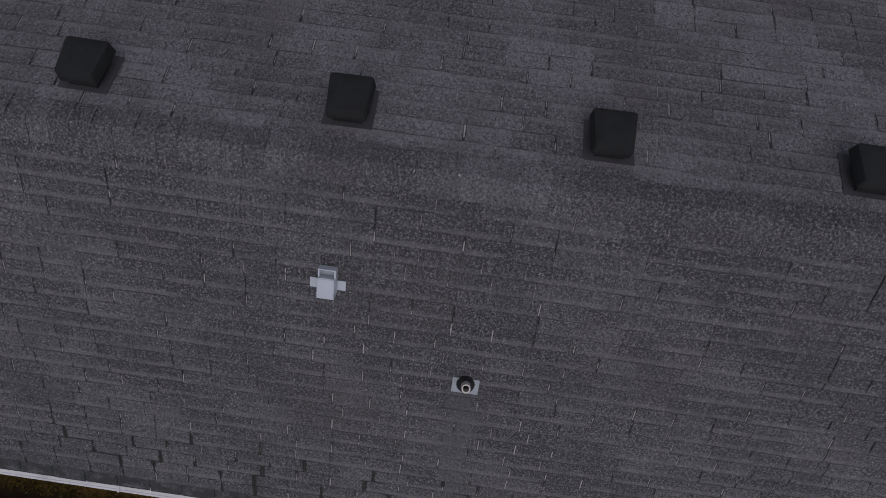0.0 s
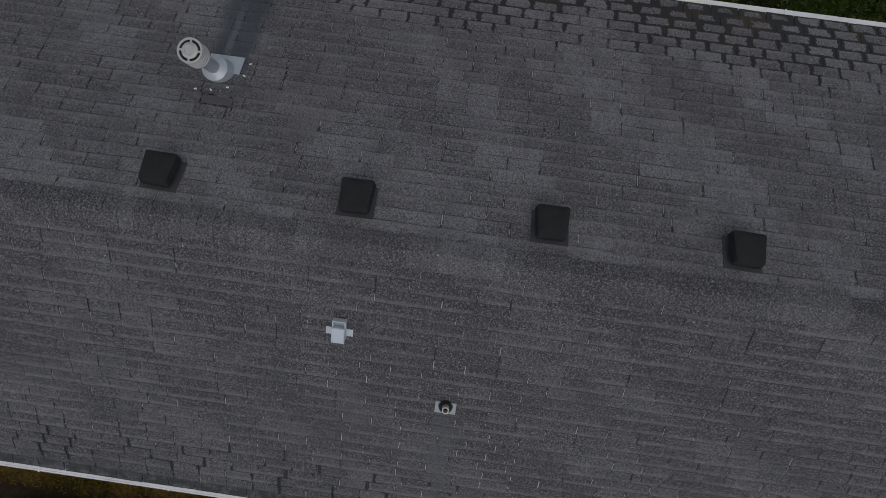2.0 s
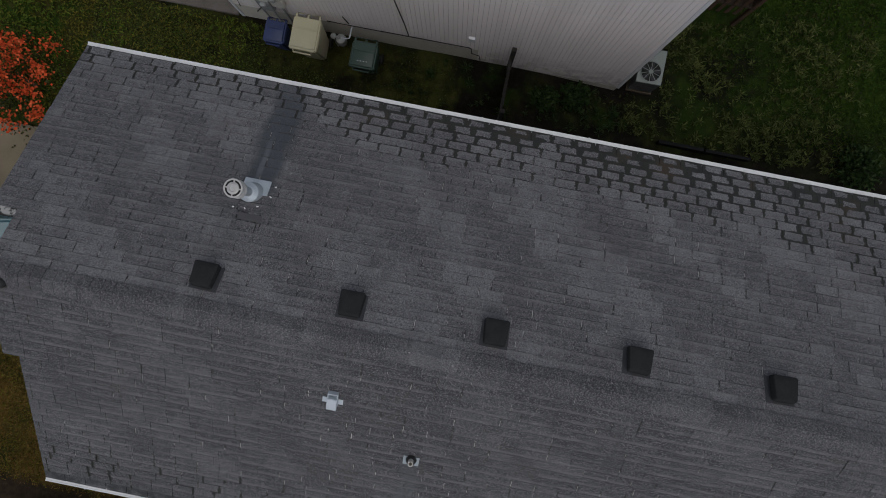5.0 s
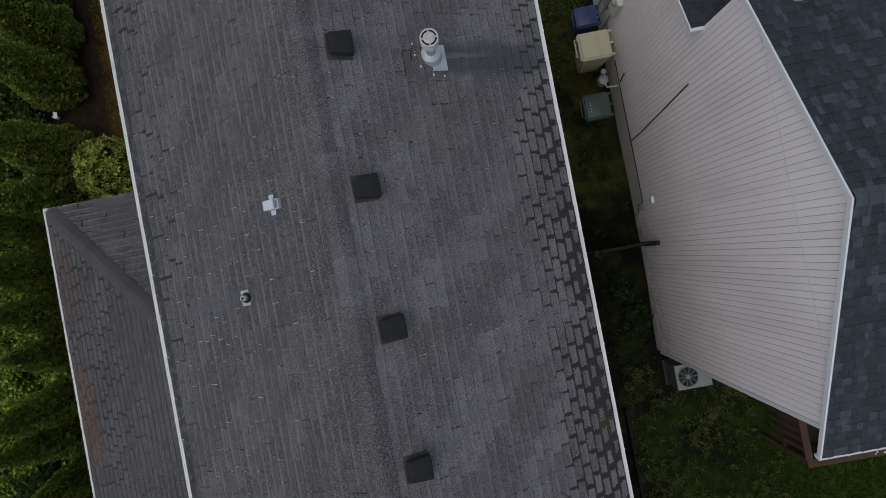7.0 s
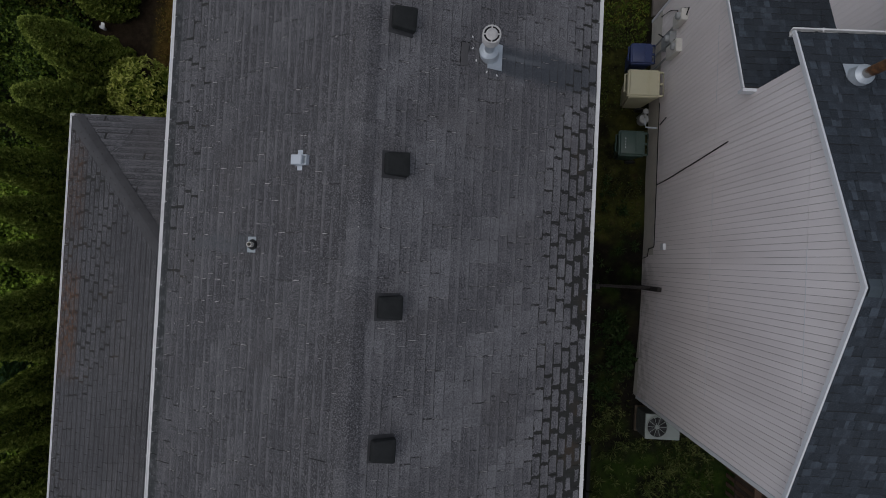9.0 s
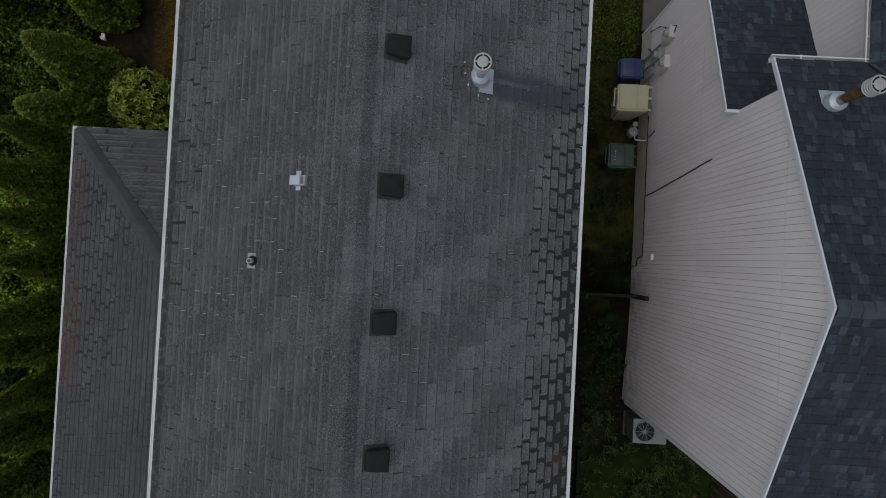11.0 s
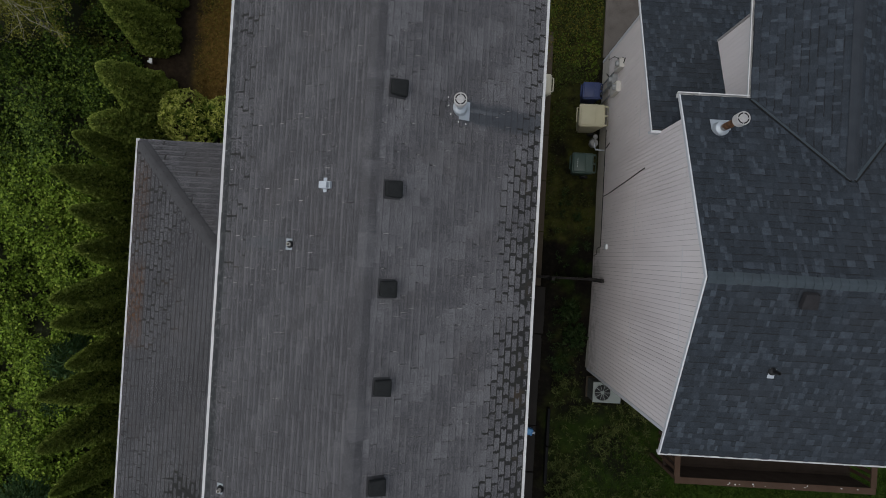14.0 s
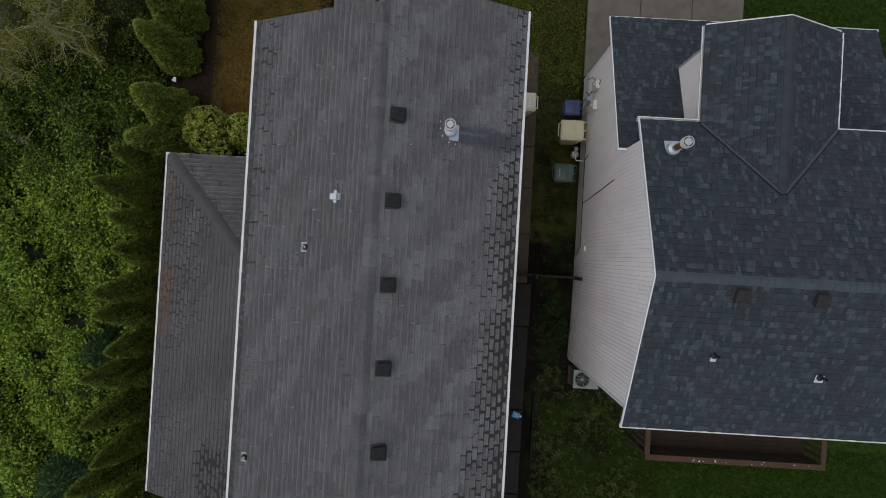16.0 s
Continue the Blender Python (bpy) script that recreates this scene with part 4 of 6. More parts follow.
xs = [-420, -150, -60, -30] + [v * 0.3 for v in range(-60, 67)] + [32, 60, 150, 420]
ys_ = [-420, -150, -60, -25] + [v * 0.3 for v in range(-46, 61)] + [30, 60, 150, 420]
gv = [(x, y, ground_z(x, y) + (0.05 * (noise.noise(Vector((x * 0.9, y * 0.9, 0))) - 0.3) if abs(x) < 20 and abs(y) < 18 else -0.05)) for y in ys_ for x in xs]
nx = len(xs)
gf = [(j * nx + i, j * nx + i + 1, (j + 1) * nx + i + 1, (j + 1) * nx + i) for j in range(len(ys_) - 1) for i in range(nx - 1)]
ground = sheet("ground", gv, gf, ground_mat(), None, "dark soil with patches of grass and brown turf", "structure")
tagged(ground, category="ground")
ground.data.polygons.foreach_set("use_smooth", [True] * len(ground.data.polygons))


def slab(name, outline, z, thick, mat, label, category, kind="structure"):
    bm = bmesh.new()
    solid(bm, [(x, y, z - thick) for x, y in outline], [(x, y, z) for x, y in outline])
    bmesh.ops.bevel(bm, geom=[e for e in bm.edges if abs(e.verts[0].co.z - z) < 1e-4 and abs(e.verts[1].co.z - z) < 1e-4], offset=0.015, segments=2, affect="EDGES")
    return tagged(part(name, bm, mat), label, category, kind=kind)


for x0, x1 in ((5.68, 7.38), (7.395, 9.05), (9.065, 10.72)):
    slab("driveway", [(x0, 5.62), (x1, 5.62), (x1, 12.5), (x0, 12.5)], 0.06, 0.2, CONCRETE, "stained concrete driveway slab beside the neighbour house", "driveway")
for x0, x1, y0 in ((-2.6, -0.2, 5.6), (-0.18, 2.15, 5.6)):
    slab("driveway", [(x0, y0), (x1, y0), (x1, 14.0), (x0, 14.0)], 0.05, 0.2, TAN_CONCRETE, "stained concrete driveway slab in front of the house", "driveway")
PAVE = [(4.75, 6.3), (3.25, 4.7), (1.9, 3.22), (0.4, 1.87), (-1.2, 0.37)]
for y0, y1 in PAVE:
    slab("paving_slab", [(2.82, min(y0, y1)), (4.2, min(y0, y1)), (4.2, max(y0, y1)), (2.82, max(y0, y1))], 0.05, 0.15, OLD_CONCRETE, "mossy brown concrete path slab beside the house", "path")
DARK_PATH = plain("damp_dark_path", (0.03, 0.027, 0.024), 0.9, vary=0.5, scale=2.0, grain=50, relief=0.4, soil=0.6, dirt=(0.011, 0.01, 0.009), spec=0.12)
for i, y0 in enumerate((-2.6, -4.0, -5.4, -6.8, -8.2, -9.6)):
    zt = ground_z(4, y0 + 0.7) + 0.08
    slab("paving_slab", [(2.82, y0), (4.35, y0), (4.35, y0 + 1.37), (2.82, y0 + 1.37)], zt, 0.2, DARK_PATH, "damp dark path slab beside the house", "path")

EDGE = plain("black_edging", (0.008, 0.008, 0.008), 0.7, vary=0.3, spec=0.15)
for y0, y1 in ((-4.85, -5.95), (-6.0, -7.1)):
    bm = bmesh.new()
    box(bm, 4.66, y1, ground_z(4.7, y0) - 0.25, 4.74, y0, ground_z(4.7, y0) + 0.2, 0.01)
    tagged(part("garden_edging", bm, EDGE), "black garden edging board set in the soil", "edging", "edging boards")

# ---- fence between the houses ----
FENCE_WOOD = plain("dark_fence_wood", (0.018, 0.015, 0.013), 0.9, vary=0.5, scale=5, grain=70, relief=0.4)
fence = thing("fence", "dark weathered board fence between the two houses", "fence")
for x in (2.95, 4.3, 5.62):
    bm = bmesh.new()
    box(bm, x - 0.045, -0.98, -0.4, x + 0.045, -0.88, 1.45, 0.006)
    part("fence_post", bm, FENCE_WOOD, fence)
for x in np.arange(3.05, 5.5, 0.145):
    if abs(x - 4.3) > 0.1:
        bm = bmesh.new()
        box(bm, x, -0.945, -0.05, x + 0.135, -0.925, 1.02 + 0.015 * math.sin(x * 9), 0.004)
        part("fence_board", bm, FENCE_WOOD, fence)
bm = bmesh.new()
box(bm, 2.9, -0.92, 0.9, 5.6, -0.88, 0.99, 0.004)
part("fence_rail", bm, FENCE_WOOD, fence)

# ---- wooden deck behind the neighbour house ----
DECK_WOOD = plain("brown_deck_wood", (0.053, 0.027, 0.013), 0.85, vary=0.45, scale=3, grain=60, relief=0.35, soil=0.4, dirt=(0.025, 0.018, 0.013))
# floor tone lowered for the eave's shade over the deck
DECK_FLOOR = plain("worn_deck_board", (0.032, 0.023, 0.017), 0.9, vary=0.45, scale=3, grain=60, relief=0.35, soil=0.4, dirt=(0.018, 0.014, 0.011), spec=0.2)
deck = thing("deck", "raised brown wooden deck with a railing behind the neighbour house", "deck")
DX0, DX1, DY0, DY1 = 7.83, 13.1, -6.12, -3.6
for i, y in enumerate(np.arange(DY0, DY1 - 0.1, 0.143)):
    bm = bmesh.new()
    box(bm, DX0, y, 0.52, DX1, y + 0.139, 0.555, 0.002)
    part("deck_board", bm, DECK_FLOOR, deck)
for x in np.linspace(DX0 + 0.05, DX1 - 0.05, 5):
    bm = bmesh.new()
    box(bm, x - 0.045, DY0 - 0.02, -0.9, x + 0.045, DY0 + 0.07, 1.47, 0.005)
    part("deck_post", bm, DECK_WOOD, deck)
for b in ((DX0 - 0.03, DY0 - 0.07, 1.46, DX1 + 0.03, DY0 + 0.1, 1.5), (DX0 - 0.05, DY0 + 0.1, 1.46, DX0 + 0.1, DY1, 1.5), (DX1 - 0.1, DY0 + 0.1, 1.46, DX1 + 0.05, DY1, 1.5),
          (DX0, DY0 - 0.015, 0.62, DX1, DY0 + 0.03, 0.7)):
    bm = bmesh.new()
    box(bm, *b, 0.006)
    part("handrail", bm, DECK_WOOD, deck)
for y in np.arange(DY0 + 0.22, DY1 - 0.1, 0.2):
    for x in (DX0 + 0.01, DX1 - 0.03):
        bm = bmesh.new()
        box(bm, x, y, 0.1, x + 0.03, y + 0.09, 1.46)
        part("baluster", bm, DECK_WOOD, deck)
for x in np.arange(DX0 + 0.2, DX1 - 0.1, 0.2):
    bm = bmesh.new()
    box(bm, x, DY0 + 0.03, 0.5, x + 0.09, DY0 + 0.055, 1.46)
    part("baluster", bm, DECK_WOOD, deck)
# added panel that darkens the view through the balusters
bm = bmesh.new()
box(bm, DX0 + 0.06, DY0 + 0.06, 0.56, DX1 - 0.06, DY0 + 0.08, 1.4, 0.004)
part("rail_panel", bm, DECK_FLOOR, deck, "dark panel added behind the balusters")
rnd = random.Random(77)
CHIP = plain("white_chips", (0.7, 0.7, 0.68), 0.7)
for i in range(14):
    x = 9.2 + 0.4 * rnd.random() if i < 5 else 9.6 + 3.1 * rnd.random()
    bm = bmesh.new()
    bmesh.ops.create_icosphere(bm, subdivisions=1, radius=0.012 + 0.012 * rnd.random(), matrix=pose(x, DY0 - 0.03 + 0.1 * rnd.random(), 1.506, rnd.uniform(0, 90), 0, 0) @ Matrix.Diagonal((1, 1.4, 0.6, 1)))
    tagged(part("white_scrap", bm, CHIP), "small white scrap lying on the deck rail", "scrap", "scraps on the deck")


# ---- roof fittings ----
def roof_z(x):
    return RIDGE_Z - PITCH * abs(x)


def on_slope(x, y, lift=0.014):
    """A frame on the main roof: local x down the slope, local y along the eave."""
    s = 1 if x > 0 else -1
    down, up = Vector((s * COS, 0, -PITCH * COS)), Vector((s * PITCH * COS, 0, COS))
    return Matrix.Translation(Vector((x, y, roof_z(x))) + up * lift) @ Matrix((down, up.cross(down), up)).transposed().to_4x4()


def hood(bm, back, front, top, skirt, deep):
    """A pressed sheet hood, open below: the top slants from back to front, the skirts flare a little.
    back, front: (place along the slope, half width, height of the top edge); skirt: flare; deep: height of the skirts."""
    def outline(grow, drop):
        pts, n = [], 6
        corners = ((back[0], -back[1], back[2]), (front[0], -front[1], front[2]), (front[0], front[1], front[2]), (back[0], back[1], back[2]))
        mx = (back[0] + front[0]) / 2
        for q, (x, y, z) in enumerate(corners):
            x, y = mx + (x - mx) * grow, y * grow
            ox, oy = (1 if x < mx else -1), (1 if y < 0 else -1)
            for k in range(n):
                a = (k / (n - 1)) * math.pi / 2 + math.pi + q * math.pi / 2
                pts.append((x + ox * top + top * math.cos(a), y + oy * top + top * math.sin(a), z - drop))
        return pts
    rows = [[bm.verts.new(p) for p in outline(g, d)] for g, d in ((skirt - 0.02, deep), (skirt, deep), (1.02, 0.016), (0.99, 0.004), (0.94, 0.0), (0.5, -0.004))]
    for r0, r1 in zip(rows, rows[1:]):
        for k in range(len(r0)):
            bm.faces.new((r0[k], r0[(k + 1) % len(r0)], r1[(k + 1) % len(r0)], r1[k]))
    bm.faces.new(rows[-1])
    inner = [bm.verts.new((p.co.x * 0.97, p.co.y * 0.97, p.co.z + deep * 0.6)) for p in rows[0]]
    for k in range(len(inner)):
        bm.faces.new((inner[k], inner[(k + 1) % len(inner)], rows[0][(k + 1) % len(inner)], rows[0][k]))
    bm.faces.new(inner[::-1])


def box_vent(v, mat, flange_mat, size=1.0, tall=0.165):
    """Slant-back vent: nailing flange, throat, open hood on four feet and a lip over the louvres."""
    bm = bmesh.new()
    box(bm, -0.12 * size, -0.17 * size, 0.0, 0.205 * size, 0.17 * size, 0.003)
    part("flange", bm, flange_mat, v)
    bm = bmesh.new()
    box(bm, -0.085 * size, -0.1 * size, 0.003, 0.125 * size, 0.1 * size, tall - 0.05, 0.006)
    part("throat", bm, HOLLOW, v)
    bm = bmesh.new()
    hood(bm, (-0.1 * size, 0.125 * size, tall - 0.02), (0.185 * size, 0.145 * size, tall), 0.022, 1.06, 0.085)
    h = part("hood", bm, mat, v, soft=True)
    for i in range(5):
        bm = bmesh.new()
        box(bm, 0.128 * size, (-0.1 + i * 0.042) * size, 0.012, 0.134 * size, (-0.07 + i * 0.042) * size, 0.075)
        part("louvre", bm, mat, v)
    bm = bmesh.new()
    box(bm, -0.112 * size, -0.11 * size, tall - 0.1, -0.106 * size, 0.11 * size, tall - 0.085)
    part("back_lip", bm, mat, h)


for y, turn in ((2.4, -1.5), (0.615, 1.0), (-1.13, 0.5), (-2.85, -1.0), (-4.57, 1.5)):
    box_vent(thing("roof_vent", "black slant-back roof vent on the shingles", "roof vent", on_slope(0.34, y) @ pose(0, 0, 0, 0, 0, turn), "black roof vents"), BLACK_METAL, VENT_FLANGE)


def flue(x, y, m, base_z, top_z, pipe_mat, label):
    """Metal flue: flashing, storm collar, pipe and a slotted cap."""
    f = thing("flue_pipe", label, "flue pipe", Matrix.Translation((x, y, base_z)))
    loc = Matrix.Translation((-x, -y, -base_z)) @ m
    bm = bmesh.new()
    box(bm, -0.02, -0.2, 0.006, 0.2, 0.15, 0.011)
    part("flashing", bm, ZINC, f, "pale galvanised flashing sheet", m=None).matrix_local = loc
    bm = bmesh.new()
    lathe(bm, [(0.145, -0.03), (0.14, 0.03), (0.12, 0.09), (0.1, 0.13), (0.095, 0.14)])
    part("cone", bm, ZINC, f, soft=True)
    bm = bmesh.new()
    lathe(bm, [(0.13, 0.14), (0.128, 0.15), (0.08, 0.185), (0.076, 0.187)])
    part("storm_collar", bm, ZINC, f, soft=True)
    h = top_z - base_z
    bm = bmesh.new()
    lathe(bm, [(0.064, 0.1), (0.064, h - 0.1)])
    part("pipe", bm, pipe_mat, f, soft=True)
    bm = bmesh.new()
    prof = [(0.06, h - 0.2), (0.1, h - 0.185)]
    for q in range(4):
        z = h - 0.18 + q * 0.04
        prof += [(0.106, z), (0.114, z + 0.012), (0.114, z + 0.02), (0.103, z + 0.03)]
    lathe(bm, prof + [(0.104, h - 0.018)], 28)
    part("cap", bm, CAP_METAL, f, soft=True)
    bm = bmesh.new()
    lathe(bm, [(0.103, h - 0.02), (0.103, h - 0.01)])
    part("cap_slot_ring", bm, HOLLOW, f)
    bm = bmesh.new()
    lathe(bm, [(0.074, h - 0.012), (0.074, h - 0.002), (0.064, h + 0.004), (0.045, h + 0.006), (0.04, h + 0.002)])
    part("cap_lid", bm, CAP_METAL, f, soft=True)
    bm = bmesh.new()
    a, b = ring(0.116, h - 0.014, 28), ring(0.116, h - 0.004, 28)
    c, d = ring(0.097, h - 0.014, 28), ring(0.097, h - 0.004, 28)
    rows = [[bm.verts.new(p) for p in r] for r in (a, b, d, c)]
    for i in range(28):
        for r0, r1 in zip(rows, rows[1:] + rows[:1]):
            bm.faces.new((r0[i], r0[(i + 1) % 28], r1[(i + 1) % 28], r1[i]))
    part("cap_rim", bm, CAP_METAL, f, soft=True)
    for q in range(4):
        bm = bmesh.new()
        solid(bm, *[[tuple(Matrix.Rotation(q * math.pi / 2, 3, "Z") @ Vector((px, py, z))) for px, py in ((0.07, -0.009), (0.115, -0.009), (0.115, 0.009), (0.07, 0.009))] for z in (h - 0.012, h - 0.003)])
        part("cap_spoke", bm, CAP_METAL, f)


flue(1.5, 2.25, on_slope(1.5, 2.25), roof_z(1.5), 6.99, ZINC, "galvanised flue pipe with a round slotted cap on the roof")


def n_slope(x, y, lift=0.02):
    s, mm = (1, NMN) if y > NY else (-1, NM)
    cc = 1 / math.hypot(1, mm)
    down, up = Vector((0, s * cc, -mm * cc)), Vector((0, s * mm * cc, cc))
    return Matrix.Translation(Vector((x, y, NZ - mm * abs(y - NY))) + up * lift) @ Matrix((down, up.cross(down), up)).transposed().to_4x4()


flue(6.24, 2.08, n_slope(6.24, 2.08) @ pose(0, 0, 0, 0, 0, 0), NZ - NMN * (2.08 - NY), 7.36, RUST, "rusty flue pipe with a round slotted cap on blue-grey shingles")


def plumbing_vent(m, tall, pipe_mat, plate_mat, label, r=0.034, size=(0.095, 0.105)):
    v = thing("plumbing_vent", label, "vent pipe", m)
    bm = bmesh.new()
    box(bm, -0.05, -size[1], 0.0, size[0], size[1], 0.005, 0.002)
    part("flashing", bm, plate_mat, v)
    tilt = m.to_3x3().inverted() @ Vector((0, 0, 1))
    rot = Vector((0, 0, 1)).rotation_difference(tilt).to_matrix().to_4x4()
    bm = bmesh.new()
    lathe(bm, [(0.075, -0.01), (0.07, 0.02), (0.052, 0.05), (r + 0.004, 0.06)])
    part("boot", bm, RUBBER, v, soft=True).matrix_local = rot
    bm = bmesh.new()
    outer, inner = [ring(r, z, 20) for z in (0.0, tall)], [ring(r * 0.74, z, 20) for z in (tall, tall - 0.12)]
    rows = [[bm.verts.new(p) for p in q] for q in outer + inner]
    for a, b in zip(rows, rows[1:]):
        for i in range(20):
            bm.faces.new((a[i], a[(i + 1) % 20], b[(i + 1) % 20], b[i]))
    part("pipe", bm, pipe_mat, v, soft=True).matrix_local = rot
    bm = bmesh.new()
    lathe(bm, [(r * 0.76, tall - 0.12), (r * 0.76, tall - 0.115)], 20)
    part("pipe_bore", bm, HOLLOW, v).matrix_local = rot
    return v


plumbing_vent(on_slope(-1.5, -0.44), 0.16, PVC, LEAD, "short pale plastic vent pipe with a lead flashing")
plumbing_vent(on_slope(-2.74, -5.28), 0.14, PVC, LEAD, "short pale plastic vent pipe with a lead flashing")
plumbing_vent(on_slope(-0.12, 4.76), 0.1, DARK_FLANGE, DARK_FLANGE, "low dark vent pipe near the ridge", size=(0.06, 0.07))
plumbing_vent(n_slope(7.16, -2.17), 0.22, RUBBER, PALE_METAL, "black vent pipe with a white flashing on blue-grey shingles", size=(0.15, 0.06))
plumbing_vent(n_slope(9.43, -2.52), 0.22, RUBBER, PALE_METAL, "black vent pipe with a white flashing on blue-grey shingles", size=(0.13, 0.09))

# low grey vents on the neighbour roof
VENT_GREY = plain("dark_brown_vent", (0.026, 0.025, 0.027), 0.7, vary=0.5, scale=9, spec=0.2)
for x in (7.31, 8.85):
    box_vent(thing("roof_vent", "low dark grey-brown roof vent on blue-grey shingles", "roof vent", n_slope(x, -0.82), "neighbour roof vents"), VENT_GREY, CAP_WING, 0.92, 0.15)

# pale exhaust hood
ex = thing("exhaust_vent", "pale blue-grey metal exhaust hood on the shingles", "exhaust vent", on_slope(-0.80, 0.655))
for y0, y1 in ((-0.135, -0.05), (0.05, 0.125)):
    bm = bmesh.new()
    box(bm, 0.005, y0, 0.0, 0.085, y1, 0.005, 0.002)
    part("flange_tab", bm, PALE_METAL, ex)
bm = bmesh.new()
solid(bm, [(-0.04, -0.066, 0.004), (0.105, -0.066, 0.004), (0.105, 0.066, 0.004), (-0.04, 0.066, 0.004)], [(-0.045, -0.06, 0.085), (0.085, -0.06, 0.115), (0.085, 0.06, 0.115), (-0.045, 0.06, 0.085)])
bmesh.ops.bevel(bm, geom=bm.edges[:], offset=0.006, segments=2, affect="EDGES")
part("hood", bm, PALE_METAL, ex, "pale sheet metal hood", soft=True)
bm = bmesh.new()
box(bm, 0.088, -0.062, 0.012, 0.112, 0.062, 0.1, 0.004)
part("hood_lip", bm, PALE_METAL, ex)
bm = bmesh.new()
box(bm, -0.1, -0.052, 0.003, -0.046, 0.052, 0.03, 0.002)
part("damper_tray", bm, LEAD, ex, "recessed grey tray behind the hood")
for b in ((-0.108, -0.064, -0.1, 0.064), (-0.1, -0.064, -0.04, -0.052), (-0.1, 0.052, -0.04, 0.064)):
    bm = bmesh.new()
    box(bm, b[0], b[1], 0.003, b[2], b[3], 0.062, 0.002)
    part("tray_rim", bm, PALE_METAL, ex)

# white skylight near the far end of the east slope
sk = thing("skylight", "white ribbed plastic skylight on a low kerb in the shingles", "skylight", on_slope(2.46, -6.95))
bm = bmesh.new()
box(bm, -0.3, -0.46, 0.0, 0.3, 0.46, 0.1, 0.008)
part("kerb", bm, LEAD, sk)
bm = bmesh.new()
nn = 12
prof = [(-0.26, 0.1)] + [(-0.26 + 0.52 * i / nn, 0.13 + 0.01 * math.sin(i * 1.9)) for i in range(nn + 1)] + [(0.26, 0.1)]
solid(bm, [(a, -0.42, z) for a, z in prof], [(a, 0.42, z) for a, z in prof])
part("dome", bm, plain("white_plastic", (0.78, 0.8, 0.82), 0.4, vary=0.15, scale=5, soil=0.2, dirt=(0.5, 0.5, 0.48)), sk)

# scraps and a torn shingle by the flue
TORN = plain("torn_edge_felt", (0.008, 0.008, 0.008), 0.95, vary=0.3)
torn = thing("loose_shingle", "lifted shingle with black torn edges beside the flue", "shingle", on_slope(1.17, 2.17, 0.02))
bm = bmesh.new()
solid(bm, [(-0.05, -0.15, -0.002), (0.05, -0.155, -0.002), (0.055, 0.14, -0.002), (-0.045, 0.155, -0.002)], [(-0.05, -0.15, 0.001), (0.05, -0.155, 0.003), (0.055, 0.14, 0.003), (-0.045, 0.155, 0.001)])
part("tab", bm, CAP_OLD, torn)
for p, q in (((-0.06, -0.15), (-0.052, -0.04)), ((-0.052, -0.02), (-0.058, 0.03)), ((-0.056, 0.06), (-0.05, 0.15)), ((0.058, -0.14), (0.062, -0.1)), ((0.06, 0.02), (0.066, 0.12)), ((-0.05, 0.158), (0.02, 0.166)), ((0.04, 0.16), (0.075, 0.165)), ((-0.11, -0.158), (-0.05, -0.164))):
    bm = bmesh.new()
    tube(bm, [(*p, 0.0), ((p[0] + q[0]) / 2 + 0.003, (p[1] + q[1]) / 2 - 0.003, 0.002), (*q, 0.0)], [0.003, 0.0055, 0.0025], 5)
    part("torn_edge", bm, TORN, torn)
rnd = random.Random(3)
for dx, dy in ((-0.22, 0.02), (-0.17, -0.13), (-0.02, -0.25), (-0.23, 0.17), (0.12, -0.27)):
    bm = bmesh.new()
    box(bm, -0.014, -0.006, 0, 0.014, 0.007, 0.006)
    tagged(part("white_scrap", bm, CHIP, m=on_slope(1.5 + dx, 2.25 + dy, 0.016) @ pose(0, 0, 0, 0, 0, rnd.uniform(0, 180))), "small white scrap lying on the shingles", "scrap", "scraps on the roof")

# ---- bins and services between the houses ----


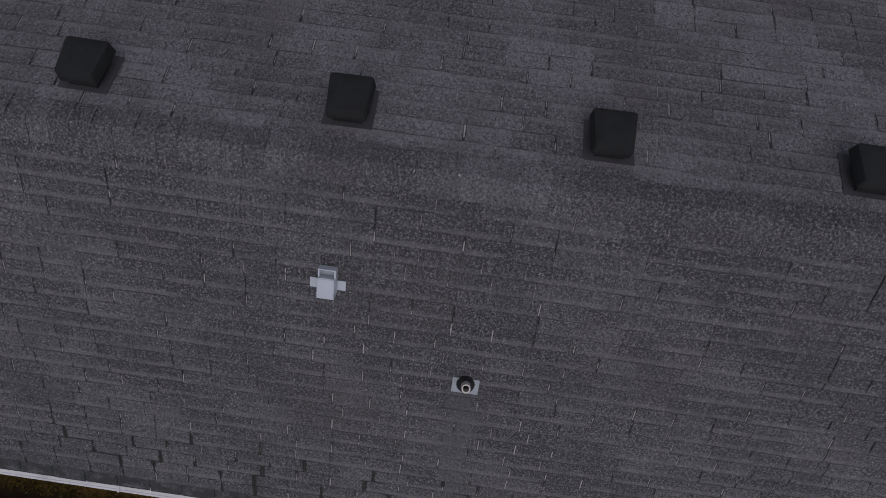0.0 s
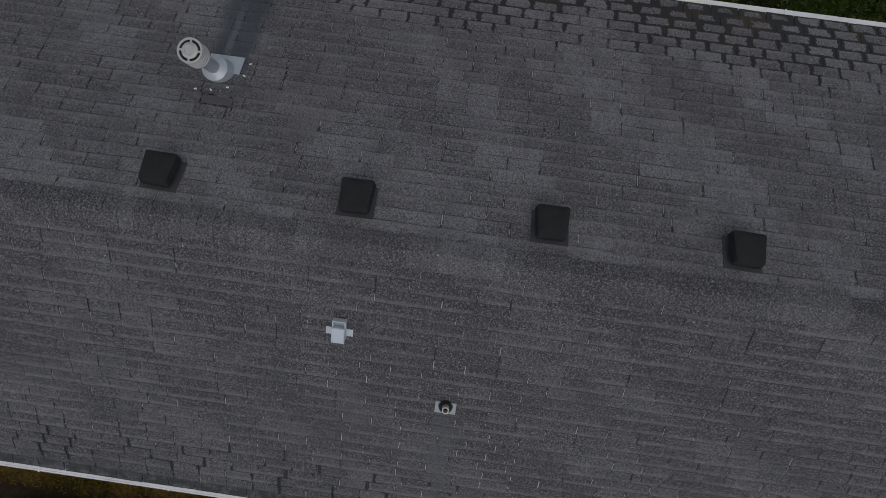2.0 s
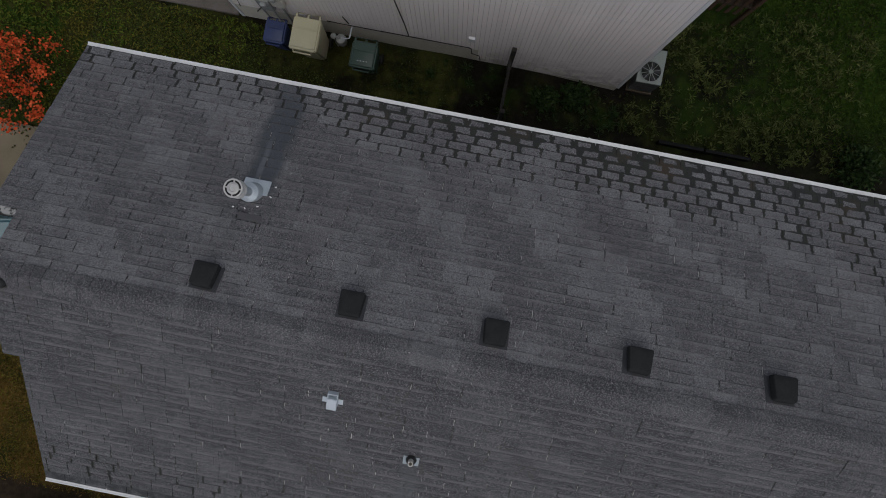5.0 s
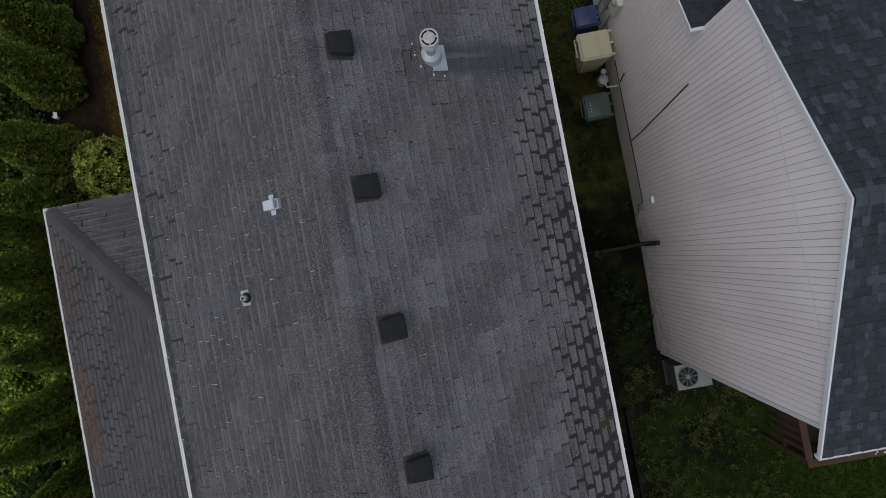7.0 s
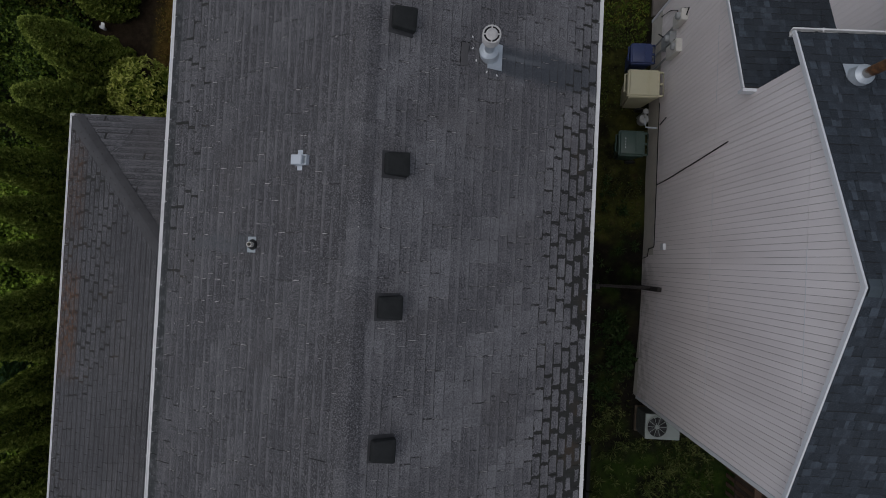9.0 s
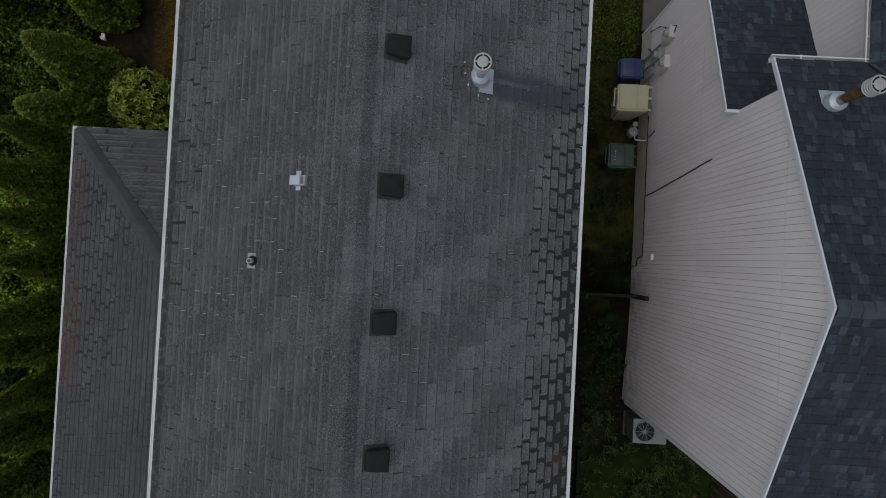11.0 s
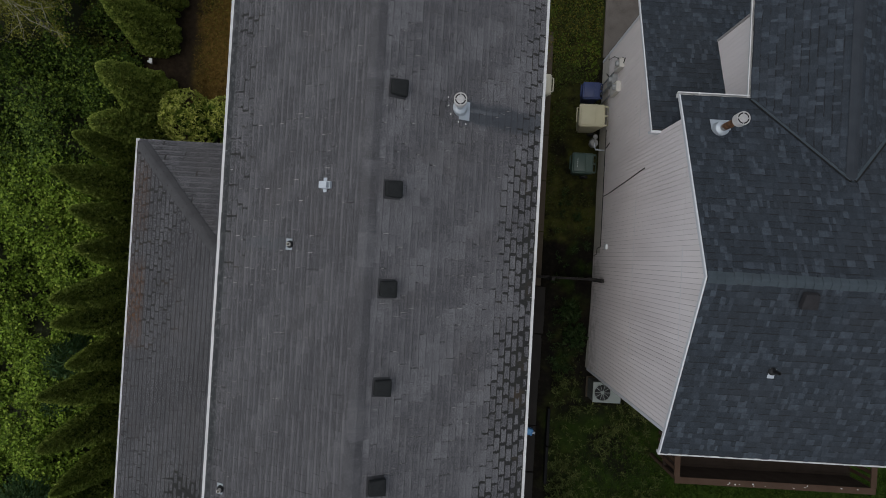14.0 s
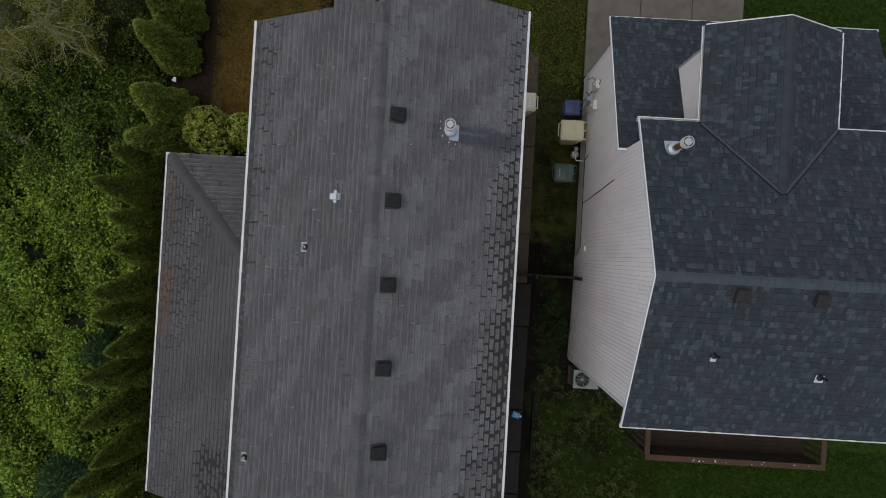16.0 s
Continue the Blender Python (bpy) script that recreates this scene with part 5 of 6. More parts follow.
def wheelie(x, y, turn, size, tall, mats, name, label, lid_label):
    """Wheeled bin with its handle along local +x."""
    b = thing("wheelie_bin", label, "bin", pose(x, y, ground_z(x, y) + 0.02, 0, 0, turn), "wheeled bins")
    w, d = size
    bm = bmesh.new()
    solid(bm, [(-w * 0.22, -d * 0.34, 0.04), (w * 0.42, -d * 0.34, 0.04), (w * 0.42, d * 0.34, 0.04), (-w * 0.22, d * 0.34, 0.04)],
          [(-w * 0.47, -d * 0.47, tall - 0.08), (w * 0.45, -d * 0.47, tall - 0.08), (w * 0.45, d * 0.47, tall - 0.08), (-w * 0.47, d * 0.47, tall - 0.08)])
    bmesh.ops.bevel(bm, geom=bm.edges[:], offset=0.04, segments=2, affect="EDGES")
    part("body", bm, mats[0], b, soft=True)
    bm = bmesh.new()
    solid(bm, [(-w * 0.5, -d * 0.5, tall - 0.08), (w * 0.46, -d * 0.5, tall - 0.08), (w * 0.46, d * 0.5, tall - 0.08), (-w * 0.5, d * 0.5, tall - 0.08)],
          [(-w * 0.45, -d * 0.45, tall), (w * 0.42, -d * 0.45, tall + 0.015), (w * 0.42, d * 0.45, tall + 0.015), (-w * 0.45, d * 0.45, tall)])
    bmesh.ops.bevel(bm, geom=bm.edges[:], offset=0.028, segments=3, affect="EDGES")
    lid = part("lid", bm, mats[1], b, lid_label, soft=True)
    bm = bmesh.new()
    box(bm, w * 0.14, -d * 0.42, tall + 0.008, w * 0.155, d * 0.42, tall + 0.018)
    part("lid_rib", bm, mats[0], lid)
    bm = bmesh.new()
    solid(bm, [(-w * 0.42, -d * 0.41, tall + 0.004), (w * 0.1, -d * 0.41, tall + 0.01), (w * 0.1, d * 0.41, tall + 0.01), (-w * 0.42, d * 0.41, tall + 0.004)],
          [(-w * 0.38, -d * 0.36, tall + 0.018), (w * 0.08, -d * 0.36, tall + 0.024), (w * 0.08, d * 0.36, tall + 0.024), (-w * 0.38, d * 0.36, tall + 0.018)])
    bmesh.ops.bevel(bm, geom=bm.edges[:], offset=0.006, segments=2, affect="EDGES")
    part("lid_panel", bm, mats[1], lid, soft=True)
    bm = bmesh.new()
    tube(bm, [(-w * 0.47, -d * 0.32, tall - 0.06), (-w * 0.56, -d * 0.3, tall - 0.05), (-w * 0.56, d * 0.3, tall - 0.05), (-w * 0.47, d * 0.32, tall - 0.06)], 0.018)
    part("lid_lip", bm, mats[1], lid, soft=True)
    for q in (-0.4, 0.0, 0.4):
        bm = bmesh.new()
        box(bm, w * 0.43, d * q - 0.022, tall - 0.07, w * 0.53, d * q + 0.022, tall - 0.025, 0.008)
        part("hinge", bm, mats[0], lid, soft=True)
    bm = bmesh.new()
    tube(bm, [(w * 0.45, -d * 0.4, tall - 0.1), (w * 0.56, -d * 0.4, tall - 0.07), (w * 0.56, d * 0.4, tall - 0.07), (w * 0.45, d * 0.4, tall - 0.1)], 0.016)
    part("handle", bm, mats[0], b, soft=True)
    for s in (-1, 1):
        bm = bmesh.new()
        lathe(bm, [(0.1, -0.03), (0.12, -0.02), (0.12, 0.02), (0.1, 0.03)])
        part("wheel", bm, RUBBER, b, soft=True).matrix_local = pose(w * 0.36, s * d * 0.42, 0.1, 90, 0, 0)
    return b


TAN = plain("tan_bin_plastic", (0.45, 0.42, 0.28), 0.55, vary=0.15, scale=3, soil=0.25, dirt=(0.25, 0.23, 0.16))
TAN2 = plain("pale_bin_plastic", (0.56, 0.53, 0.41), 0.55, vary=0.15, scale=3, soil=0.25, dirt=(0.25, 0.23, 0.16))
BLUE = plain("navy_bin_plastic", (0.02, 0.035, 0.11), 0.5, vary=0.2, scale=3, soil=0.2)
GREEN = plain("dark_green_bin_plastic", (0.022, 0.048, 0.036), 0.5, vary=0.2, scale=3, soil=0.2)
wheelie(5.16, 3.56, 0, (0.76, 0.64), 1.32, (TAN, TAN), "tan", "tan plastic wheeled bin beside the neighbour wall", "")
wheelie(5.03, 2.29, 0, (0.64, 0.6), 1.05, (GREEN, GREEN), "green", "dark green plastic wheeled bin beside the neighbour wall", "")
wheelie(5.18, 4.33, 0, (0.53, 0.5), 1.0, (BLUE, BLUE), "blue", "navy blue plastic wheeled bin beside the neighbour wall", "")
wheelie(3.72, 4.38, 180, (0.62, 0.6), 1.2, (TAN2, TAN2), "pale", "pale tan wheeled bin on the mossy path", "")
WORDS = plain("white_print", (0.62, 0.66, 0.66), 0.6)
for i in range(4):
    bm = bmesh.new()
    box(bm, 3.78, 4.2 + i * 0.085, 1.262, 3.86, 4.26 + i * 0.085, 1.266)
    tagged(part("bin_sticker", bm, WORDS), "pale printed mark on the bin lid", "sticker", "bin marks")
for i in range(4):
    bm = bmesh.new()
    box(bm, 4.86, 2.18 + i * 0.065, 1.092, 4.875, 2.2 + i * 0.065, 1.096)
    tagged(part("bin_sticker", bm, WORDS), "tiny pale mark on the green bin lid", "sticker", "bin marks")
crate = thing("storage_box", "dark purple-grey plastic box on the path", "box", pose(3.62, 4.98, 0.06, 0, 0, 4))
bm = bmesh.new()
box(bm, -0.2, -0.2, 0, 0.2, 0.2, 0.4, 0.03)
DKP = plain("dark_purple_plastic", (0.035, 0.03, 0.045), 0.55, vary=0.3)
part("body", bm, DKP, crate, soft=True)
for i in range(4):
    bm = bmesh.new()
    box(bm, -0.17, -0.16 + i * 0.09, 0.4, 0.17, -0.12 + i * 0.09, 0.415, 0.004)
    part("rib", bm, DKP, crate)

# meters and conduits on the wall
METER = plain("meter_grey", (0.27, 0.28, 0.275), 0.5, vary=0.25, scale=10)
METER_PALE = plain("meter_cream", (0.55, 0.53, 0.48), 0.55, vary=0.2, scale=8)
for y0, y1, z0, z1, dep, mat, label in ((4.62, 4.86, 1.72, 2.2, 0.13, METER_PALE, "cream electric meter cabinet on the wall"), (4.06, 4.34, 1.35, 1.95, 0.12, METER_PALE, "cream electric service box on the wall"), (4.36, 4.62, 1.1, 1.62, 0.14, METER, "grey electric meter box on the wall")):
    mb = thing("meter_box", label, "meter box", None, "meters on the wall")
    bm = bmesh.new()
    box(bm, WX - dep, y0, z0, WX - 0.001, y1, z1, 0.012)
    part("case", bm, mat, mb, soft=True)
    bm = bmesh.new()
    box(bm, WX - dep - 0.006, y0 + 0.02, z0 + 0.03, WX - dep, y1 - 0.02, z1 - 0.2, 0.003)
    part("door", bm, mat, mb)
    bm = bmesh.new()
    lathe(bm, [(0.075, 0.0), (0.075, 0.05), (0.06, 0.075), (0.03, 0.085)])
    part("dial_cover", bm, METER, mb, soft=True).matrix_local = pose(WX - dep, (y0 + y1) / 2, z1 - 0.11, 0, -90, 0)
    bm = bmesh.new()
    tube(bm, [(WX - 0.04, (y0 + y1) / 2, z0), (WX - 0.04, (y0 + y1) / 2, 0.15)], 0.022)
    part("conduit", bm, METER, mb, soft=True)
CABLE = plain("black_cable", (0.01, 0.01, 0.01), 0.6, vary=0.3)
bm = bmesh.new()
tube(bm, [(WX - 0.012, 3.3, 0.78), (WX - 0.012, 2.6, 0.77), (WX - 0.012, 1.45, 0.79), (WX - 0.012, 0.05, 0.8), (WX - 0.012, 0.0, 0.76), (WX - 0.012, -0.02, 0.45), (WX - 0.012, -0.2, 0.38), (WX - 0.012, -0.24, 0.05)], 0.011)
tagged(part("wall_cable", bm, CABLE, soft=True), "black cable clipped along the foot of the siding", "cable")
bm = bmesh.new()
tube(bm, [(WX - 0.012, 1.42, 0.79), (WX - 0.012, 1.46, 1.5), (WX - 0.012, 1.54, 2.4), (WX - 0.012, 1.62, 3.3), (WX - 0.012, 1.68, 3.9), (WX - 0.02, 1.7, 4.2)], 0.012)
tagged(part("wall_cable", bm, CABLE, soft=True), "black cable running up the beige siding", "cable")
for pts in ([(WX - 0.03, 5.3, 0.75), (WX - 0.03, 5.2, 1.3), (WX - 0.05, 5.0, 1.75), (WX - 0.06, 4.86, 1.8)], [(WX - 0.03, 4.95, 0.6), (WX - 0.06, 4.72, 1.0), (WX - 0.07, 4.5, 1.35), (WX - 0.05, 4.4, 1.7), (WX - 0.06, 4.3, 1.75)],
            [(WX - 0.03, 4.9, 2.1), (WX - 0.04, 4.8, 2.35), (WX - 0.03, 4.72, 2.2)]):
    bm = bmesh.new()
    tube(bm, pts, 0.014)
    tagged(part("service_cable", bm, CABLE, soft=True), "black service cable looping between the meter boxes", "cable", "cables by the meters")
bm = bmesh.new()
tube(bm, [(WX - 0.012, 2.78, 0.85), (WX - 0.012, 2.83, 1.1), (WX - 0.02, 2.85, 1.25)], 0.012)
tagged(part("wall_cable", bm, CABLE, soft=True), "short black cable stub on the siding", "cable")
wb = thing("junction_box", "small white plastic box on the beige siding", "junction box")
bm = bmesh.new()
box(bm, WX - 0.06, -0.07, 1.33, WX - 0.001, 0.07, 1.5, 0.008)
part("case", bm, TRIM, wb)
gm = thing("gas_meter", "grey gas meter with pipes beside the foundation", "gas meter", pose(5.42, 3.02, 0, 0, 0, 0))
bm = bmesh.new()
lathe(bm, [(0.05, 0.3), (0.11, 0.33), (0.12, 0.45), (0.11, 0.55), (0.05, 0.58)])
part("body", bm, METER, gm, soft=True).matrix_local = pose(0, -0.05, 0.03)
bm = bmesh.new()
tube(bm, [(0, 0.12, 0.0), (0, 0.12, 0.55), (0.0, 0.08, 0.66), (0, -0.02, 0.66), (0, -0.05, 0.55)], 0.022)
part("riser", bm, METER, gm, soft=True)
bm = bmesh.new()
tube(bm, [(0.0, -0.05, 0.6), (0.0, -0.2, 0.66), (0.02, -0.26, 0.66), (0.24, -0.27, 0.66), (0.27, -0.27, 0.66)], 0.018)
part("outlet_pipe", bm, PALE_METAL, gm, soft=True)
bm = bmesh.new()
lathe(bm, [(0.06, 0.0), (0.07, 0.02), (0.05, 0.05)])
part("regulator", bm, METER, gm, soft=True).matrix_local = pose(0, 0.1, 0.66)

# outdoor unit of the air conditioner
AC_PALE = plain("pale_green_grey_metal", (0.2, 0.225, 0.205), 0.5, vary=0.2, scale=5, soil=0.3, dirt=(0.2, 0.2, 0.17))
AC_SIDE = plain("dark_grey_green_metal", (0.05, 0.055, 0.05), 0.6, vary=0.3, scale=5, spec=0.2)
ac = thing("heat_pump", "pale grey-green outdoor heat pump unit with a round fan grille", "heat pump", pose(6.2, -4.14, -0.33, 0, 0, 0))
bm = bmesh.new()
box(bm, -0.385, -0.275, 0.0, 0.385, 0.275, 0.66, 0.02)
part("case", bm, AC_SIDE, ac, "dark louvred side panels", soft=True)
for i in range(9):
    bm = bmesh.new()
    box(bm, -0.39, -0.28, 0.06 + i * 0.065, 0.39, 0.28, 0.072 + i * 0.065)
    part("louvre", bm, AC_SIDE, ac)
bm = bmesh.new()
box(bm, -0.4, -0.29, 0.655, 0.4, 0.29, 0.72, 0.018)
part("top_cover", bm, AC_PALE, ac, "pale grey-green top cover", soft=True)
# flat black disc takes the place of the fan opening's shade
bm = bmesh.new()
lathe(bm, [(0.235, 0.722), (0.235, 0.727)], 28)
part("fan_well", bm, HOLLOW, ac).matrix_local = pose(-0.13, 0, 0)
bm = bmesh.new()
for i in range(10):
    a = math.pi * i / 5
    tube(bm, [(0.02 * math.cos(a), 0.02 * math.sin(a), 0.738), (0.24 * math.cos(a), 0.24 * math.sin(a), 0.738)], 0.006, 6)
part("grille", bm, AC_PALE, ac).matrix_local = pose(-0.13, 0, 0)
bm = bmesh.new()
for rr in (0.235,):
    pts = ring(rr, 0.738, 24)
    tube(bm, pts + pts[:1], 0.004 if rr < 0.2 else 0.012, 5)
part("grille_ring", bm, AC_PALE, ac).matrix_local = pose(-0.13, 0, 0)
bm = bmesh.new()
lathe(bm, [(0.045, 0.73), (0.05, 0.745), (0.02, 0.752)])
part("hub", bm, AC_PALE, ac, soft=True).matrix_local = pose(-0.13, 0, 0)
for i in range(5):
    bm = bmesh.new()
    solid(bm, [(0.05, -0.03, 0.729), (0.21, -0.075, 0.729), (0.215, 0.03, 0.729), (0.05, 0.03, 0.729)], [(0.05, -0.03, 0.731), (0.21, -0.075, 0.731), (0.215, 0.03, 0.733), (0.05, 0.03, 0.733)])
    part("fan_blade", bm, RUBBER, ac).matrix_local = pose(-0.13, 0, 0) @ Matrix.Rotation(i * 2 * math.pi / 5, 4, "Z")
bm = bmesh.new()
box(bm, -0.42, -0.31, -0.1, 0.42, 0.31, 0.0, 0.01)
part("pad", bm, OLD_CONCRETE, ac)

# blue bottle on the path
bt = thing("plastic_jug", "blue plastic jug lying on the damp path", "jug", pose(4.13, -5.56, ground_z(4.1, -5.5) + 0.18, 0, 0, -15))
JUG = plain("blue_plastic", (0.05, 0.2, 0.45), 0.35, vary=0.25, scale=10, soil=0.15)
bm = bmesh.new()
box(bm, -0.13, -0.1, -0.1, 0.12, 0.1, 0.1, 0.04)
part("body", bm, JUG, bt, soft=True)
bm = bmesh.new()
lathe(bm, [(0.035, 0.0), (0.035, 0.06), (0.03, 0.065)])
part("cap", bm, TRIM, bt, soft=True).matrix_local = pose(0.12, 0, 0.03, 0, 90, 0)
bm = bmesh.new()
box(bm, -0.06, -0.06, 0.1, 0.06, 0.06, 0.103)
part("label", bm, plain("faded_label", (0.12, 0.35, 0.6), 0.6), bt)

# a white plastic scrap in the hedge bed
bm = bmesh.new()
solid(bm, [(-7.65, 4.69, 0.2), (-7.53, 4.67, 0.24), (-7.51, 4.8, 0.29), (-7.61, 4.82, 0.26)], [(-7.65, 4.69, 0.21), (-7.53, 4.67, 0.26), (-7.51, 4.8, 0.3), (-7.61, 4.82, 0.28)])
box(bm, -7.69, 4.72, 0.02, -7.63, 4.77, 0.21)
tagged(part("plastic_scrap", bm, plain("white_sheet_plastic", (0.8, 0.82, 0.84), 0.5)), "crumpled white plastic scrap on the dark soil", "scrap")


# ---- plants ----
def leaf_mat(name, stops, rough=0.6, spread=1.5):
    k = Nodes(name, rough)
    each = k.t.nodes["Geometry"].outputs["Random Per Island"]
    tone = k.math("ADD", k.math("MULTIPLY", each, 0.6), k.math("MULTIPLY", k.noise(spread, 3), 0.4))
    c = k.ramp(tone, *stops)
    k.b.inputs["Subsurface Weight"].default_value = 0.0
    k.b.inputs["Specular IOR Level"].default_value = 0.12
    thin, both = k.t.nodes.new("ShaderNodeBsdfTranslucent"), k.t.nodes.new("ShaderNodeMixShader")
    k.link(c, thin.inputs["Color"])
    both.inputs[0].default_value = 0.15
    k.link(k.b.outputs[0], both.inputs[1])
    k.link(thin.outputs[0], both.inputs[2])
    k.link(both.outputs[0], k.t.nodes["Material Output"].inputs["Surface"])
    return k.done(c)


THUJA = leaf_mat("thuja_sprays", ((0.2, (0.095, 0.14, 0.026)), (0.5, (0.22, 0.285, 0.052)), (0.8, (0.4, 0.45, 0.105))), 0.75, 3)
IVY = leaf_mat("bramble_leaves", ((0.18, (0.032, 0.056, 0.008)), (0.42, (0.12, 0.185, 0.02)), (0.62, (0.2, 0.31, 0.034)), (0.85, (0.32, 0.39, 0.065))), 0.6, 1.2)
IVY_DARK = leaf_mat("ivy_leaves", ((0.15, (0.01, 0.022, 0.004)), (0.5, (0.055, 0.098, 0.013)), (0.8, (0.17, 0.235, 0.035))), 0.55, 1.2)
ALLEY_LEAF = leaf_mat("damp_dark_leaves", ((0.1, (0.008, 0.018, 0.004)), (0.5, (0.022, 0.045, 0.012)), (0.9, (0.06, 0.085, 0.03))), 0.6, 1.5)
STAR_WEED = leaf_mat("pale_star_weed", ((0.1, (0.025, 0.042, 0.01)), (0.5, (0.07, 0.092, 0.024)), (0.9, (0.18, 0.19, 0.065))), 0.6, 1.5)
MOSSY = leaf_mat("mossy_weed_leaves", ((0.1, (0.02, 0.032, 0.006)), (0.5, (0.055, 0.082, 0.014)), (0.9, (0.14, 0.15, 0.034))), 0.7, 1.3)
FRESH = leaf_mat("fresh_grass_blades", ((0.1, (0.03, 0.055, 0.006)), (0.5, (0.075, 0.12, 0.014)), (0.9, (0.16, 0.2, 0.03))), 0.7, 1.0)
OLIVE = leaf_mat("olive_grass_blades", ((0.1, (0.05, 0.048, 0.008)), (0.5, (0.12, 0.11, 0.018)), (0.9, (0.22, 0.19, 0.035))), 0.7, 1.0)
LAUREL = leaf_mat("rhododendron_leaves", ((0.15, (0.07, 0.1, 0.014)), (0.45, (0.26, 0.31, 0.05)), (0.8, (0.58, 0.59, 0.17))), 0.5, 3)
WEED = leaf_mat("weed_leaves", ((0.1, (0.01, 0.014, 0.004)), (0.5, (0.028, 0.034, 0.009)), (0.9, (0.085, 0.085, 0.028))), 0.65, 1.5)
GRASS = leaf_mat("grass_blades", ((0.1, (0.012, 0.028, 0.003)), (0.5, (0.03, 0.066, 0.007)), (0.9, (0.075, 0.105, 0.016))), 0.65, 1.0)
DRY = leaf_mat("dry_turf_blades", ((0.1, (0.07, 0.045, 0.012)), (0.5, (0.16, 0.1, 0.024)), (0.9, (0.26, 0.17, 0.05))), 0.75, 1.0)
AZALEA = leaf_mat("orange_petals", ((0.1, (0.42, 0.05, 0.015)), (0.6, (0.65, 0.1, 0.03)), (0.9, (0.75, 0.18, 0.07))), 0.6, 4)
UNDER = leaf_mat("olive_undergrowth", ((0.1, (0.022, 0.032, 0.006)), (0.5, (0.075, 0.088, 0.015)), (0.9, (0.17, 0.17, 0.035))), 0.6, 1.5)
TWIG_LEAF = leaf_mat("yellow_green_leaves", ((0.1, (0.066, 0.077, 0.011)), (0.5, (0.154, 0.160, 0.024)), (0.9, (0.297, 0.275, 0.055))), 0.6, 1.5)
LICHEN = plain("lichen_covered_twigs", (0.24, 0.23, 0.15), 0.95, vary=0.7, scale=14, grain=60, relief=0.7, soil=0.5, dirt=(0.11, 0.1, 0.06))
BARK = plain("grey_bark", (0.13, 0.12, 0.085), 0.95, vary=0.6, scale=10, grain=50, relief=0.7, soil=0.5, dirt=(0.05, 0.045, 0.03))


def foliage(pos, way, size, slim, rng, fold=0.18, droop=None):
    """Arrays for rhombic leaves at pos that point along way."""
    n = len(pos)
    way = way / np.maximum(np.linalg.norm(way, axis=1, keepdims=True), 1e-6)
    side = np.cross(way, rng.normal(size=(n, 3)) + np.array([0, 0, 1.2]))
    side /= np.maximum(np.linalg.norm(side, axis=1, keepdims=True), 1e-6)
    up = np.cross(side, way)
    s = size[:, None]
    a, b = pos - way * s * 0.5, pos + way * s * 0.5
    c, d = pos + side * s * slim + up * s * fold, pos - side * s * slim + up * s * fold
    verts = np.stack([a, c, b, d], 1).reshape(-1, 3)
    i = np.arange(n)[:, None] * 4
    return verts, np.concatenate([i + [0, 1, 2], i + [0, 2, 3]], 1).reshape(-1, 3)


def leaves(name, pos, way, size, slim, mat, rng, parent=None, label="", kind="", fold=0.18):
    v, f = foliage(pos, way, size, slim, rng, fold)
    return sheet(name, v.tolist(), f.tolist(), mat, parent, label, kind)


def thuja(seed, tall, girth):
    """Crown of one narrow conifer: small upright sprays over a lumpy flame shape, around the origin."""
    rng = np.random.default_rng(seed)
    n = 15000
    h = rng.random(n) ** 1.1
    ang = rng.random(n) * 2 * np.pi
    plume = np.sin(ang * 5 + seed + h * 3) * np.sin(h * 13 + ang * 2 + seed)
    lump = 1 + 0.1 * plume + 0.06 * np.sin(ang * 11 + h * 23 + seed * 2)
    r = girth * (1 - h) ** 0.62 * np.minimum(1.0, 0.85 + h * 1.2) * lump * (1 - 0.22 * rng.random(n) ** 2.5)
    pos = np.stack([r * np.cos(ang), r * np.sin(ang), 0.1 + h * (tall - 0.1)], 1)
    way = np.stack([np.cos(ang) * 0.5, np.sin(ang) * 0.5, np.full(n, 0.75)], 1) + rng.normal(size=(n, 3)) * 0.22
    return pos, way, 0.06 + 0.08 * rng.random(n), rng


base_thuja = []
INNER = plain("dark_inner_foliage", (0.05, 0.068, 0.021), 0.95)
for i, (tall, girth) in enumerate(((3.5, 0.6), (3.25, 0.56), (3.75, 0.61))):
    t = thing("hedge_tree", "olive green columnar conifer in the hedge row", "conifer", pose(0, 0, 0), "conifers of the hedge")
    bm = bmesh.new()
    tube(bm, [(0, 0, -0.1), (0.02, 0, 1.2), (0, 0.02, tall * 0.8)], [0.07, 0.05, 0.015])
    part("trunk", bm, BARK, t, soft=True)
    p, w, s, rng = thuja(20 + i, tall, girth)
    leaves("crown", p, w, s, 0.27, THUJA, rng, t)
    # dark core whose colour supplies the shade between the sprays
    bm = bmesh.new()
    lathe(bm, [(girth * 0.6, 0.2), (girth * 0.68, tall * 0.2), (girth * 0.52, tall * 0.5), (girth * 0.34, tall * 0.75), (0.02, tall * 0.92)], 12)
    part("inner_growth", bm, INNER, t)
    base_thuja.append(t)
ROW = [(-7.25, 6.6), (-7.3, 5.5), (-7.35, 3.6), (-7.4, 2.62), (-7.5, 1.78), (-7.55, 0.85), (-7.5, -0.1), (-7.5, -0.95), (-7.45, -1.85), (-7.55, -2.7), (-7.6, -3.6), (-7.6, -4.6), (-7.7, -5.55), (-7.6, -6.5), (-7.7, -7.5), (-7.7, -8.5), (-7.3, 7.7)]
rnd = random.Random(8)
